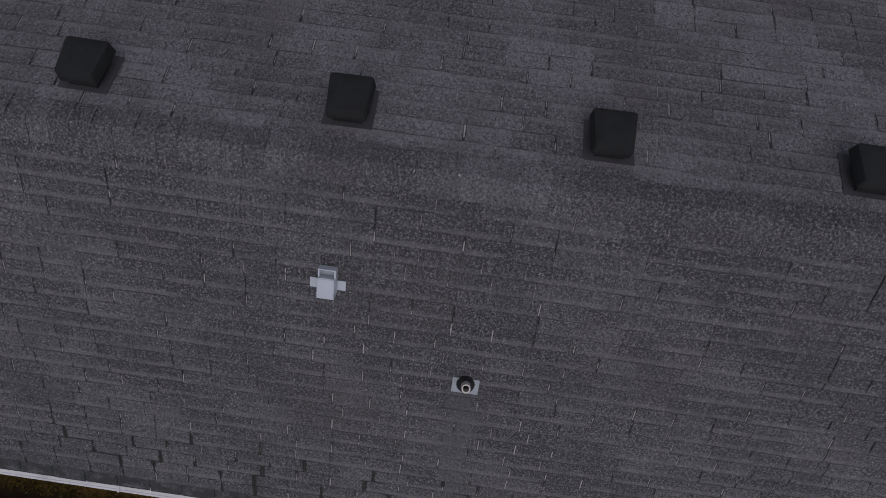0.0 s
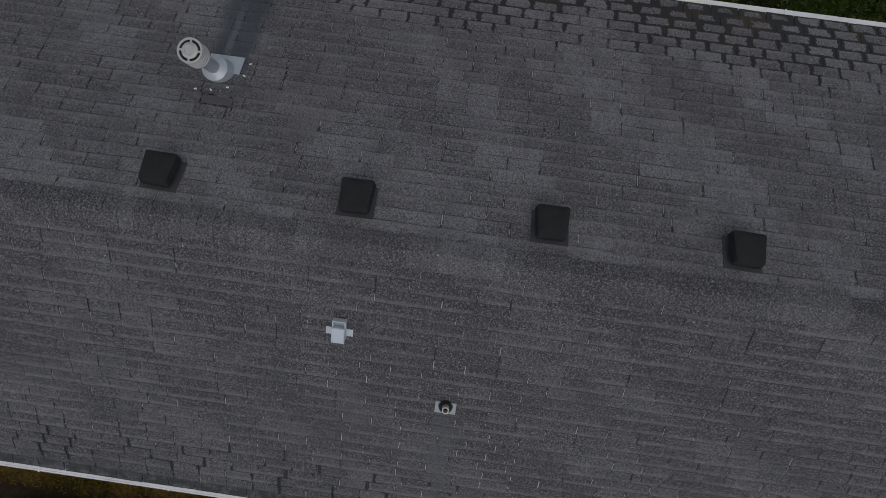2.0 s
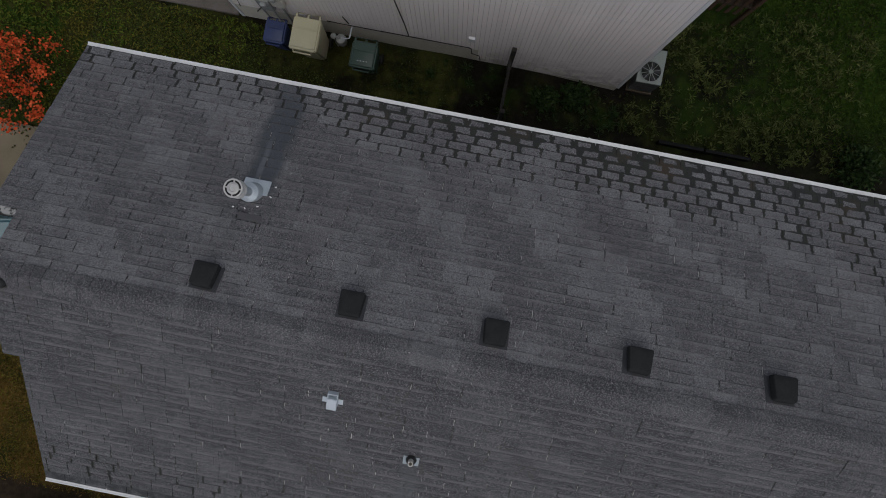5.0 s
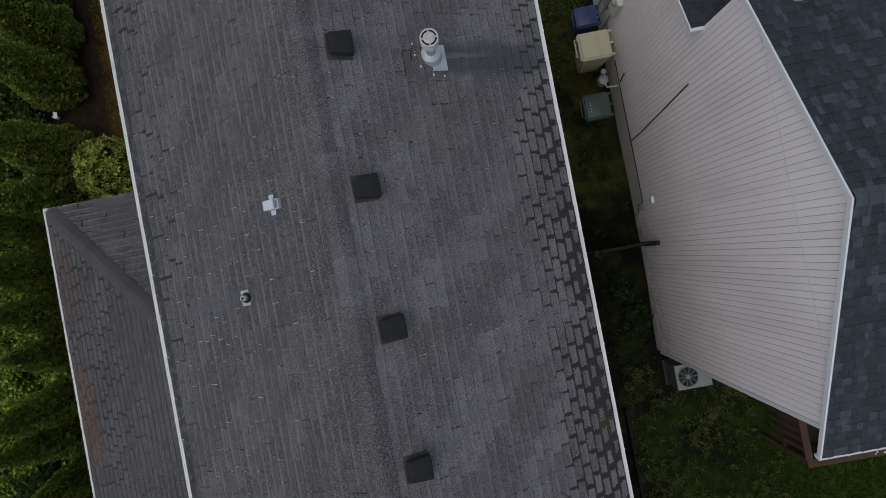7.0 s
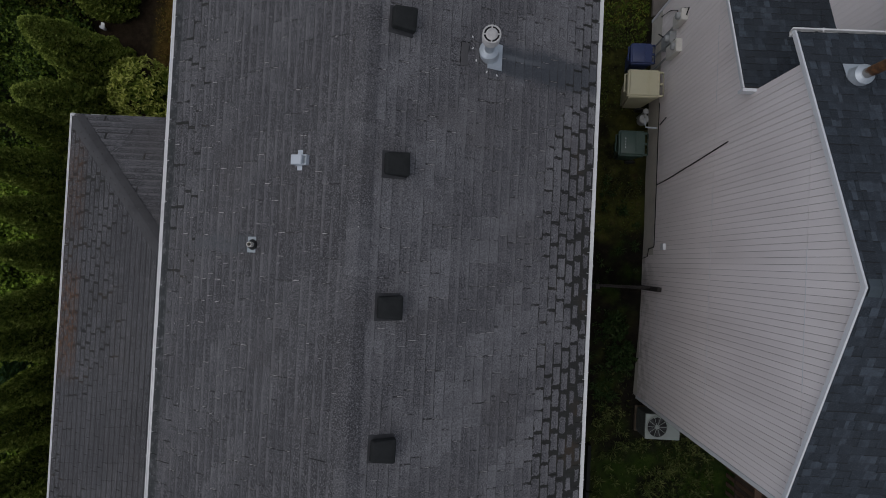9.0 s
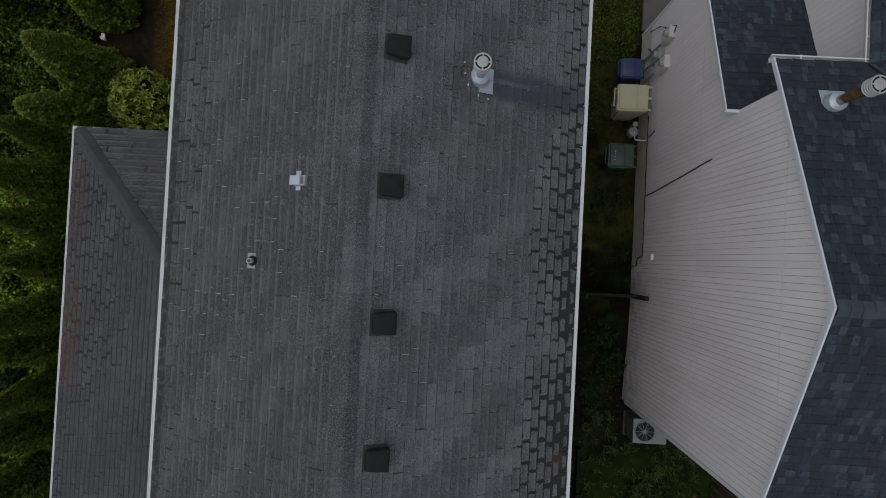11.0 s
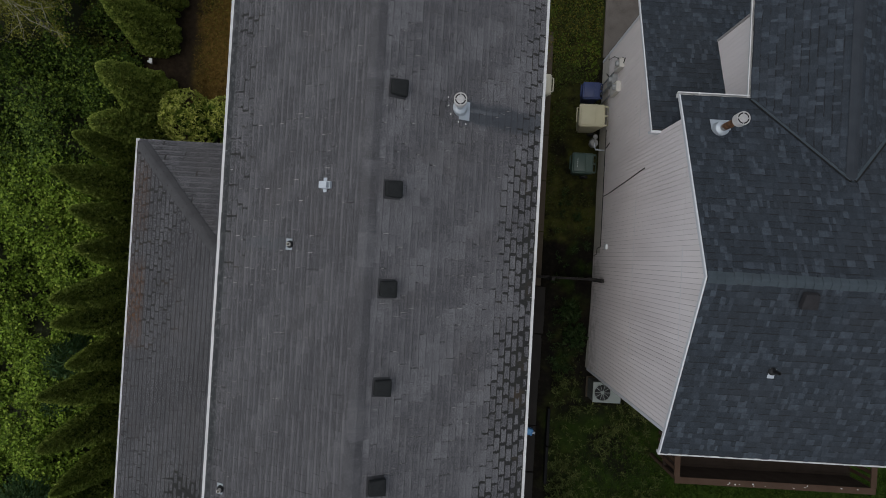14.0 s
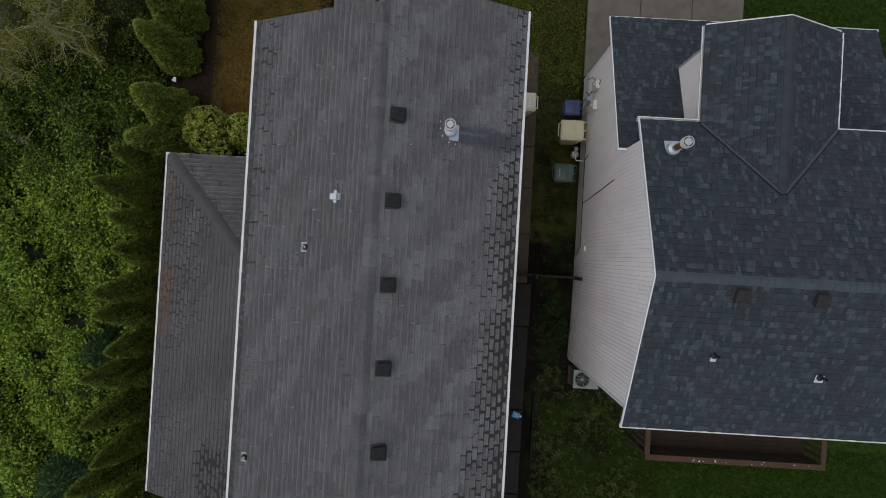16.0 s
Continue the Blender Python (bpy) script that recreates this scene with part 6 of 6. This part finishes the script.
for i, (x, y) in enumerate(ROW):
    m = pose(x + rnd.uniform(-0.08, 0.08), y, 0, rnd.uniform(-3, 3), rnd.uniform(-6, 0), rnd.uniform(0, 360))
    c = base_thuja[i] if i < 3 else copy_thing(base_thuja[i % 3], m)
    if i < 3:
        c.matrix_world = m
    c.scale = (1.28, 1.28, 0.9) if y > 2.4 else (1.04, 1.04, 1.0)

# rhododendron by the extension
rh = thing("shrub", "round yellow-green broadleaf shrub beside the extension", "shrub", pose(-5.45, 2.95, 0))
rng = np.random.default_rng(4)
P, Wy = [], []
for cx, cy, cz, rr, n in ((-0.68, 0.08, 1.0, 0.76, 300), (0.42, 0.12, 0.98, 0.56, 150), (-0.1, -0.26, 0.75, 0.6, 90), (0.75, -0.2, 0.8, 0.46, 60)):
    v = rng.normal(size=(n, 3))
    v /= np.linalg.norm(v, axis=1, keepdims=True)
    v[:, 2] = np.abs(v[:, 2]) * 1.15 - 0.25
    tips = np.array([cx, cy, cz]) + v * rr * (0.84 + 0.18 * rng.random((n, 1)))
    for i in range(9):
        spread = rng.normal(size=(n, 3))
        spread -= v * np.sum(spread * v, axis=1, keepdims=True)
        spread /= np.linalg.norm(spread, axis=1, keepdims=True)
        P.append(tips + spread * 0.052)
        Wy.append(spread + v * 0.45)
P, Wy = np.concatenate(P), np.concatenate(Wy)
leaves("crown", P, Wy, 0.09 + 0.035 * rng.random(len(P)), 0.16, LAUREL, rng, rh)
# darker leaves inside give the shrub's inner shade by colour
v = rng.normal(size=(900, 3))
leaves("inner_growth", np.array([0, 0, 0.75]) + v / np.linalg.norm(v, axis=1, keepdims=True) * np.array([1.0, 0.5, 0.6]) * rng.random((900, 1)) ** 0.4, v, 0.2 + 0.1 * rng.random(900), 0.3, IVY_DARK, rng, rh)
for i in range(5):
    a = i * 1.3
    bm = bmesh.new()
    tube(bm, [(0, 0, -0.05), (0.25 * math.cos(a), 0.15 * math.sin(a), 0.5), (0.6 * math.cos(a), 0.35 * math.sin(a), 1.0)], [0.035, 0.025, 0.012])
    part("branch", bm, BARK, rh, soft=True)


# rough bank of brambles west of the hedge
def bank_z(x, y):
    t = np.clip((-8.0 - x) / 1.6, 0, 1)
    return t * (0.55 + 0.35 * np.sin(x * 1.3 + 1) * np.sin(y * 0.9) + 0.25 * np.sin(x * 2.9 + y * 2.1))


bx, by = np.meshgrid(np.arange(-20, -7.8, 0.4), np.arange(-14, 14, 0.4))
bz = bank_z(bx, by) - 0.12
idx = np.arange(bx.size).reshape(bx.shape)
bank = sheet("bramble_mound", np.stack([bx, by, bz], -1).reshape(-1, 3).tolist(), np.stack([idx[:-1, :-1], idx[:-1, 1:], idx[1:, 1:], idx[1:, :-1]], -1).reshape(-1, 4).tolist(),
             plain("leaf_litter", (0.03, 0.036, 0.012), 0.97, vary=0.6, scale=3, soil=0.6, dirt=(0.012, 0.018, 0.006)), None, "dark mound under the bramble thicket", "structure")
rng = np.random.default_rng(12)


def clumped(count, per, area, radius, height, size, slim, mat, name, label):
    """Leaves on many low rounded clumps of different height, with dark gaps between them."""
    cx, cy = area[0] + (area[1] - area[0]) * rng.random(count), area[2] + (area[3] - area[2]) * rng.random(count)
    cr, ch = radius * (0.5 + rng.random(count)), height * rng.random(count) ** 1.3
    who = rng.integers(0, count, count * per)
    v = rng.normal(size=(len(who), 3))
    v /= np.linalg.norm(v, axis=1, keepdims=True)
    v[:, 2] = np.abs(v[:, 2])
    v *= (cr[who] * (0.55 + 0.5 * rng.random(len(who))))[:, None]
    p = np.stack([cx[who] + v[:, 0], cy[who] + v[:, 1], bank_z(cx[who], cy[who]) - 0.1 + ch[who] + v[:, 2] * 0.8], 1)
    way = np.concatenate([rng.normal(size=(len(who), 2)), rng.normal(size=(len(who), 1)) * 0.4 - 0.15], 1)
    tagged(leaves(name, p, way, size * (0.65 + 0.7 * rng.random(len(who))), slim, mat, rng, None, label, "stuff"), category="undergrowth")


clumped(2400, 50, (-13.8, -8.1, -10.5, 1.6), 0.27, 0.62, 0.083, 0.42, IVY, "bramble_thicket", "bright green bramble and ivy leaves covering the bank")
clumped(480, 70, (-13.8, -8.1, 1.2, 5.0), 0.33, 0.6, 0.08, 0.4, IVY_DARK, "ivy_thicket", "darker green ivy leaves under the small trees")
clumped(140, 60, (-10.4, -7.95, 3.4, 9.5), 0.33, 0.8, 0.08, 0.4, IVY_DARK, "ivy_thicket", "dark ivy leaves behind the hedge conifers")
clumped(600, 55, (-18.5, -13.6, -10.5, 5.0), 0.4, 0.45, 0.1, 0.42, IVY, "bramble_thicket", "bright green bramble leaves farther up the bank")
clumped(380, 55, (-16.0, -8.2, 4.8, 11.5), 0.3, 0.5, 0.07, 0.36, UNDER, "leaf_carpet", "thin olive undergrowth below the bare trees")

# sparse small trees over the bank
def bare_tree(x, y, reach, lean, seed, label):
    t = thing("small_tree", label, "tree", pose(x, y, 0.3))
    rnd, rng = random.Random(seed), np.random.default_rng(seed)
    base = [Vector((0, 0, -0.3)), Vector((lean[0] * 0.25, lean[1] * 0.25, 1.4)), Vector((lean[0] * 0.6, lean[1] * 0.6, 2.3)), Vector((*lean, 2.9))]
    bm = bmesh.new()
    tube(bm, base, [0.09, 0.065, 0.045, 0.02])
    part("trunk", bm, BARK, t, soft=True)
    P = []
    for i in range(20):
        f = rnd.uniform(0.3, 1.0) * 2.99
        k = min(int(f), 2)
        s = base[k].lerp(base[k + 1], f - k)
        d = Vector((lean[0] * 0.5 + rnd.uniform(-1, 1), lean[1] * 0.5 + rnd.uniform(-1, 1), rnd.uniform(-0.1, 0.45))).normalized() * reach * rnd.uniform(0.5, 1.0)
        bend = Vector((rnd.uniform(-0.3, 0.3), rnd.uniform(-0.3, 0.3), rnd.uniform(-0.1, 0.15))) * reach * 0.6
        pts = [s, s + d * 0.35 + bend * 0.7 + Vector((0, 0, 0.1)), s + d * 0.7 + bend + Vector((rnd.uniform(-0.15, 0.15), rnd.uniform(-0.15, 0.15), 0.12)), s + d + bend * 0.4]
        bm = bmesh.new()
        tube(bm, pts, [0.022, 0.015, 0.01, 0.004], 6)
        for q in range(4):
            s2 = pts[1].lerp(pts[3], rnd.random())
            d2 = Vector((rnd.uniform(-1, 1), rnd.uniform(-1, 1), rnd.uniform(-0.2, 0.4))).normalized() * reach * 0.24
            tube(bm, [s2, s2 + d2 * 0.5 + Vector((0, 0, 0.04)), s2 + d2], [0.008, 0.006, 0.003], 5)
            P += [s2 + d2 * rnd.random() + Vector([rnd.uniform(-0.14, 0.14) for _ in range(3)]) for _ in range(40)]
        part("limb", bm, LICHEN, t, soft=True)
        P += [pts[1].lerp(pts[3], rnd.random()) + Vector([rnd.uniform(-0.18, 0.18) for _ in range(3)]) for _ in range(22)]
    P = np.array(P)
    leaves("crown", P, rng.normal(size=P.shape), 0.035 + 0.045 * rng.random(len(P)), 0.3, TWIG_LEAF, rng, t)


bare_tree(-11.8, 6.4, 1.9, (2.2, -1.2), 5, "sparse small tree with pale twigs and yellow-green leaves")
bare_tree(-12.6, 4.3, 1.7, (1.4, 0.4), 6, "sparse small tree with pale twigs and yellow-green leaves")
bare_tree(-10.0, 5.0, 1.3, (0.5, 0.9), 8, "sparse small tree with pale twigs and yellow-green leaves")
bare_tree(-13.0, 7.4, 2.0, (1.6, 0.6), 9, "sparse small tree with pale twigs and yellow-green leaves")
bare_tree(-10.4, 7.6, 1.6, (0.9, -0.6), 7, "sparse small tree with pale twigs and yellow-green leaves")

# fallen trunk on the bank
trunk = thing("fallen_trunk", "grey-brown fallen tree trunk lying in the brambles", "log", pose(-13.4, 3.0, 0.75))
bm = bmesh.new()
tube(bm, [(0, 0, -0.05), (0.75, -0.3, 0.06), (1.4, -0.62, -0.02), (2.15, -1.0, -0.12)], [0.15, 0.135, 0.12, 0.09], 12)
part("stem", bm, BARK, trunk, soft=True)
for a, b in (((0.6, -0.2, 0.1), (0.9, 0.35, 0.3)), ((0.9, -0.4, 0.1), (0.75, 0.1, 0.45)), ((1.5, -0.65, 0.05), (1.9, -0.3, 0.3))):
    bm = bmesh.new()
    tube(bm, [a, tuple((p + q) / 2 + 0.04 for p, q in zip(a, b)), b], [0.035, 0.025, 0.008], 7)
    part("branch_stub", bm, BARK, trunk, soft=True)

# feathery dark tufts among the brambles
TUFT = leaf_mat("blue_green_needles", ((0.1, (0.03, 0.07, 0.028)), (0.5, (0.075, 0.145, 0.055)), (0.9, (0.15, 0.22, 0.09))), 0.6, 2.0)
for x, y, r, tall, n, seed in ((-9.1, -4.0, 0.75, 1.3, 5200, 81), (-9.7, -8.0, 1.1, 1.8, 7000, 82), (-9.35, -5.3, 0.5, 1.0, 2600, 83)):
    tf = thing("feathery_shrub", "dark blue-green shrub with fine drooping needles among the brambles", "shrub", pose(x, y, 0.2))
    rng = np.random.default_rng(seed)
    v = rng.normal(size=(n, 3))
    v /= np.linalg.norm(v, axis=1, keepdims=True)
    v[:, 2] = np.abs(v[:, 2])
    p = v * np.array([r, r, tall]) * (0.45 + 0.55 * rng.random((n, 1)))
    leaves("crown", p, v * np.array([1, 1, 0.3]) + rng.normal(size=(n, 3)) * 0.25, 0.1 + 0.13 * rng.random(n), 0.05, TUFT, rng, tf)
    bm = bmesh.new()
    tube(bm, [(0, 0, -0.3), (0.02, 0.03, tall * 0.6)], [0.05, 0.015])
    part("stem", bm, BARK, tf, soft=True)

# weeds between the houses, grass behind the neighbour, turf in front
def scatter(name, n, area, size, slim, mat, seed, label, dense=None, upright=0.8, lift=0.04):
    rng = np.random.default_rng(seed)
    x, y = area[0] + (area[1] - area[0]) * rng.random(n), area[2] + (area[3] - area[2]) * rng.random(n)
    if dense is not None:
        k = rng.random(n) < dense(x, y)
        x, y = x[k], y[k]
    n = len(x)
    z = np.array([ground_z(a, b) for a, b in zip(x, y)]) + lift * (0.4 + rng.random(n))
    way = np.concatenate([rng.normal(size=(n, 2)), np.full((n, 1), upright) * rng.random((n, 1))], 1)
    return tagged(leaves(name, np.stack([x, y, z], 1), way, size * (0.6 + 0.8 * rng.random(n)), slim, mat, rng, None, label, "stuff"), category="plants")


def rosettes(name, n, area, seed, mat, label, dense):
    """Low weeds: each a star of narrow leaves round its root, some with a second whorl."""
    rng = np.random.default_rng(seed)
    x, y = area[0] + (area[1] - area[0]) * rng.random(n), area[2] + (area[3] - area[2]) * rng.random(n)
    keep = rng.random(n) < dense(x, y)
    P, Wy, S = [], [], []
    for a, b in zip(x[keep], y[keep]):
        m, r = int(rng.integers(9, 20)), 0.05 + 0.1 * rng.random()
        ang = rng.random(m) * 2 * np.pi
        way = np.stack([np.cos(ang), np.sin(ang), 0.15 + 0.7 * rng.random(m)], 1)
        leng = r * (0.7 + 0.7 * rng.random(m))
        P.append(np.array([a, b, ground_z(a, b) + 0.03]) + way * leng[:, None] * 0.5)
        Wy.append(way)
        S.append(leng)
    return tagged(leaves(name, np.concatenate(P), np.concatenate(Wy), np.concatenate(S), 0.085, mat, rng, None, label, "stuff", 0.06), category="plants")


spots = np.random.default_rng(90).random((330, 3)) * np.array([7.0, 20.0, 0.42]) + np.array([2.8, -10.0, 0.14])


def patch(x, y):
    """Uneven cover: many soft spots of growth with bare soil between."""
    out = np.zeros(len(x))
    for cx, cy, r in spots:
        out += np.exp(-((x - cx) ** 2 + (y - cy) ** 2) / r ** 2)
    return np.clip(out * 0.7, 0.02, 1)


scatter("weeds", 16000, (4.25, 5.6, 0.2, 9.0), 0.042, 0.3, WEED, 51, "low weeds and moss between the houses", lambda x, y: patch(x, y) * np.where(y > 1.2, 0.9, 0.25) * np.where((y > 2.0) & (x > 4.7) & (y < 4.8), 0.15, 1))
scatter("weeds", 34000, (3.2, 5.6, 0.4, 9.0), 0.048, 0.34, MOSSY, 58, "yellow-green mossy weeds beside the path", lambda x, y: np.clip(patch(x, y) - 0.25, 0, 1) * np.clip((y - 1.0) * 0.22, 0.05, 1) * np.where((x < 4.3) & (y < 5.6), 0.12, 1) * np.where((y > 2.0) & (x > 4.7) & (y < 4.8), 0.1, 1))
rosettes("weeds", 1000, (4.75, 8.2, -9.6, -3.9), 51, STAR_WEED, "pale star-shaped weeds on the dark soil", lambda x, y: np.clip(patch(x, y) + 0.15, 0, 1) * np.where((x > 5.6) & (y > -4.6), 0, 1) * np.where((x > 7.75) & (y > -6.3), 0, 1))
rosettes("weeds", 130, (4.55, 5.55, -3.9, 1.8), 52, ALLEY_LEAF, "dark leafy weeds along the foot of the wall", lambda x, y: np.clip(patch(x, y) + 0.1, 0, 1))
scatter("weeds", 6500, (4.75, 9.0, -9.5, -1.2), 0.1, 0.22, WEED, 52, "low weeds on the dark soil", lambda x, y: patch(x, y) * np.clip((-y - 0.6) / 4.5, 0.12, 1) * np.where((x > 5.6) & (y > -3.6), 0, 1) * np.where((x > 5.7) & (x < 6.7) & (y > -4.6), 0, 1) * np.where((x > 7.8) & (y > -6.2), 0, 1))
scatter("grass", 30000, (5.2, 16.5, -10.5, -5.4), 0.09, 0.12, GRASS, 53, "dark green lawn grass", lambda x, y: np.clip((x - 5.6) * 0.35 + np.clip(-y - 7.0, 0, 2) * 0.4, 0.06, 1) * np.where((x > 7.75) & (y > -6.2), 0, 1), 1.4)
scatter("grass", 9000, (10.75, 16.5, 6.3, 12.0), 0.09, 0.12, GRASS, 54, "dark green lawn grass", None, 1.4)
scatter("grass", 11000, (2.3, 5.6, 5.4, 13.0), 0.09, 0.14, OLIVE, 55, "rough yellow-green front grass", lambda x, y: 0.25 + 0.75 * patch(x, y), 1.2)
scatter("grass", 9000, (2.6, 5.6, 4.9, 13.0), 0.1, 0.16, FRESH, 60, "fresh green tufts in the front grass", lambda x, y: np.clip(1.0 - patch(x * 0.8 + 1.1, y), 0, 1), 1.2)
scatter("turf", 10000, (-6.4, -2.7, 3.4, 11.5), 0.08, 0.14, OLIVE, 57, "yellow-green patches in the turf", lambda x, y: np.clip((y - 3.8) * 0.4, 0.05, 1) * np.clip((x + 6.5) * 2, 0, 1), 1.0)
scatter("turf", 20000, (-6.4, -2.7, 3.4, 11.5), 0.07, 0.14, DRY, 56, "brown-orange dry turf", lambda x, y: np.clip((x + 6.5) * 2, 0, 1), 1.0)

# leafy weed and dark shrub near the fence
for x, y, r, n, seed in ((5.1, -1.9, 0.35, 260, 61), (5.3, -2.6, 0.4, 300, 62), (4.95, -9.7, 0.6, 700, 63)):
    s = thing("shrub", "small dark leafy shrub on damp soil", "shrub", pose(x, y, ground_z(x, y)))
    rng = np.random.default_rng(seed)
    v = rng.normal(size=(n, 3))
    v /= np.linalg.norm(v, axis=1, keepdims=True)
    v[:, 2] = np.abs(v[:, 2])
    leaves("crown", v * r * (0.35 + 0.7 * rng.random((n, 1))), v + rng.normal(size=(n, 3)) * 0.6, 0.09 + 0.07 * rng.random(n), 0.24, ALLEY_LEAF, rng, s)
    bm = bmesh.new()
    tube(bm, [(0, 0, -0.05), (0.03, 0.02, r * 0.7)], [0.02, 0.008])
    part("stem", bm, BARK, s, soft=True)

# azalea in flower at the front
az = thing("azalea", "orange-red flowering azalea in the front grass", "shrub", pose(3.1, 10.1, 0))
rng = np.random.default_rng(70)
for name, n, mat, r0, size in (("leaves", 1500, WEED, 0.75, 0.06), ("blossom", 1500, AZALEA, 0.85, 0.075)):
    c = rng.normal(size=(26, 3)) * np.array([0.65, 0.5, 0.12]) + np.array([0, 0, 0.65])
    p = c[rng.integers(0, 26, n)] + rng.normal(size=(n, 3)) * (0.13 if name == "blossom" else 0.25)
    p[:, 2] = np.clip(p[:, 2], 0.05, 1.1) - (0.0 if name == "blossom" else 0.15)
    leaves(name, p, rng.normal(size=(n, 3)), size * (0.7 + 0.6 * rng.random(n)), 0.4, mat, rng, az)
bm = bmesh.new()
tube(bm, [(0, 0, -0.05), (0.1, 0.05, 0.5)], [0.04, 0.02])
part("stem", bm, BARK, az, soft=True)

# ---- parked car at the front ----
PAINT = Nodes("pale_teal_car_paint", 0.5)
PAINT = PAINT.done((0.05, 0.115, 0.13))
GLASS = Nodes("car_glass", 0.06)
GLASS.b.inputs["Specular IOR Level"].default_value = 0.6
GLASS = GLASS.done((0.05, 0.12, 0.14))
car = thing("car", "pale grey-blue car with roof bars parked on the front driveway", "car", pose(-0.8, 10.95, 0.05, 0, 0, 0))
prof = [(-2.15, 0.3), (2.15, 0.3), (2.2, 0.62), (1.95, 0.82), (1.0, 0.95), (-1.95, 0.98), (-2.2, 0.75)]
bm = bmesh.new()
solid(bm, [(-0.86, y, z) for y, z in prof], [(0.86, y, z) for y, z in prof])
bmesh.ops.bevel(bm, geom=bm.edges[:], offset=0.07, segments=3, affect="EDGES")
part("body", bm, PAINT, car, soft=True)
cab = [(-0.62, -1.0, 1.42), (0.62, -1.0, 1.42), (0.62, 1.5, 1.45), (-0.62, 1.5, 1.45)]
bm = bmesh.new()
solid(bm, [(-0.8, -1.85, 0.96), (0.8, -1.85, 0.96), (0.8, 1.9, 0.97), (-0.8, 1.9, 0.97)], cab)
bmesh.ops.bevel(bm, geom=bm.edges[:], offset=0.06, segments=3, affect="EDGES")
part("glazing", bm, GLASS, car, "blue-grey tinted windows", soft=True)
bm = bmesh.new()
solid(bm, [(x * 1.02, y * 0.97, z) for x, y, z in cab], [(x * 0.97, y * 0.94, z + 0.04) for x, y, z in cab])
part("roof", bm, PAINT, car, soft=True)
for s in (-1, 1):
    bm = bmesh.new()
    tube(bm, [(s * 0.56, -0.75, 1.46), (s * 0.56, -0.6, 1.54), (s * 0.56, 1.1, 1.56), (s * 0.56, 1.25, 1.48)], 0.02)
    part("roof_bar", bm, BLACK_METAL, car, soft=True)
    bm = bmesh.new()
    box(bm, s * 0.98 - 0.1, -0.95, 0.95, s * 0.98 + 0.1, -0.83, 1.1, 0.03)
    part("wing_mirror", bm, BLACK_METAL, car, soft=True)
    for y in (-1.35, 1.35):
        bm = bmesh.new()
        lathe(bm, [(0.2, -0.1), (0.31, -0.09), (0.32, 0.0), (0.31, 0.09), (0.2, 0.1)])
        part("wheel", bm, RUBBER, car, soft=True).matrix_local = pose(s * 0.76, y, 0.31, 0, 90, 0)
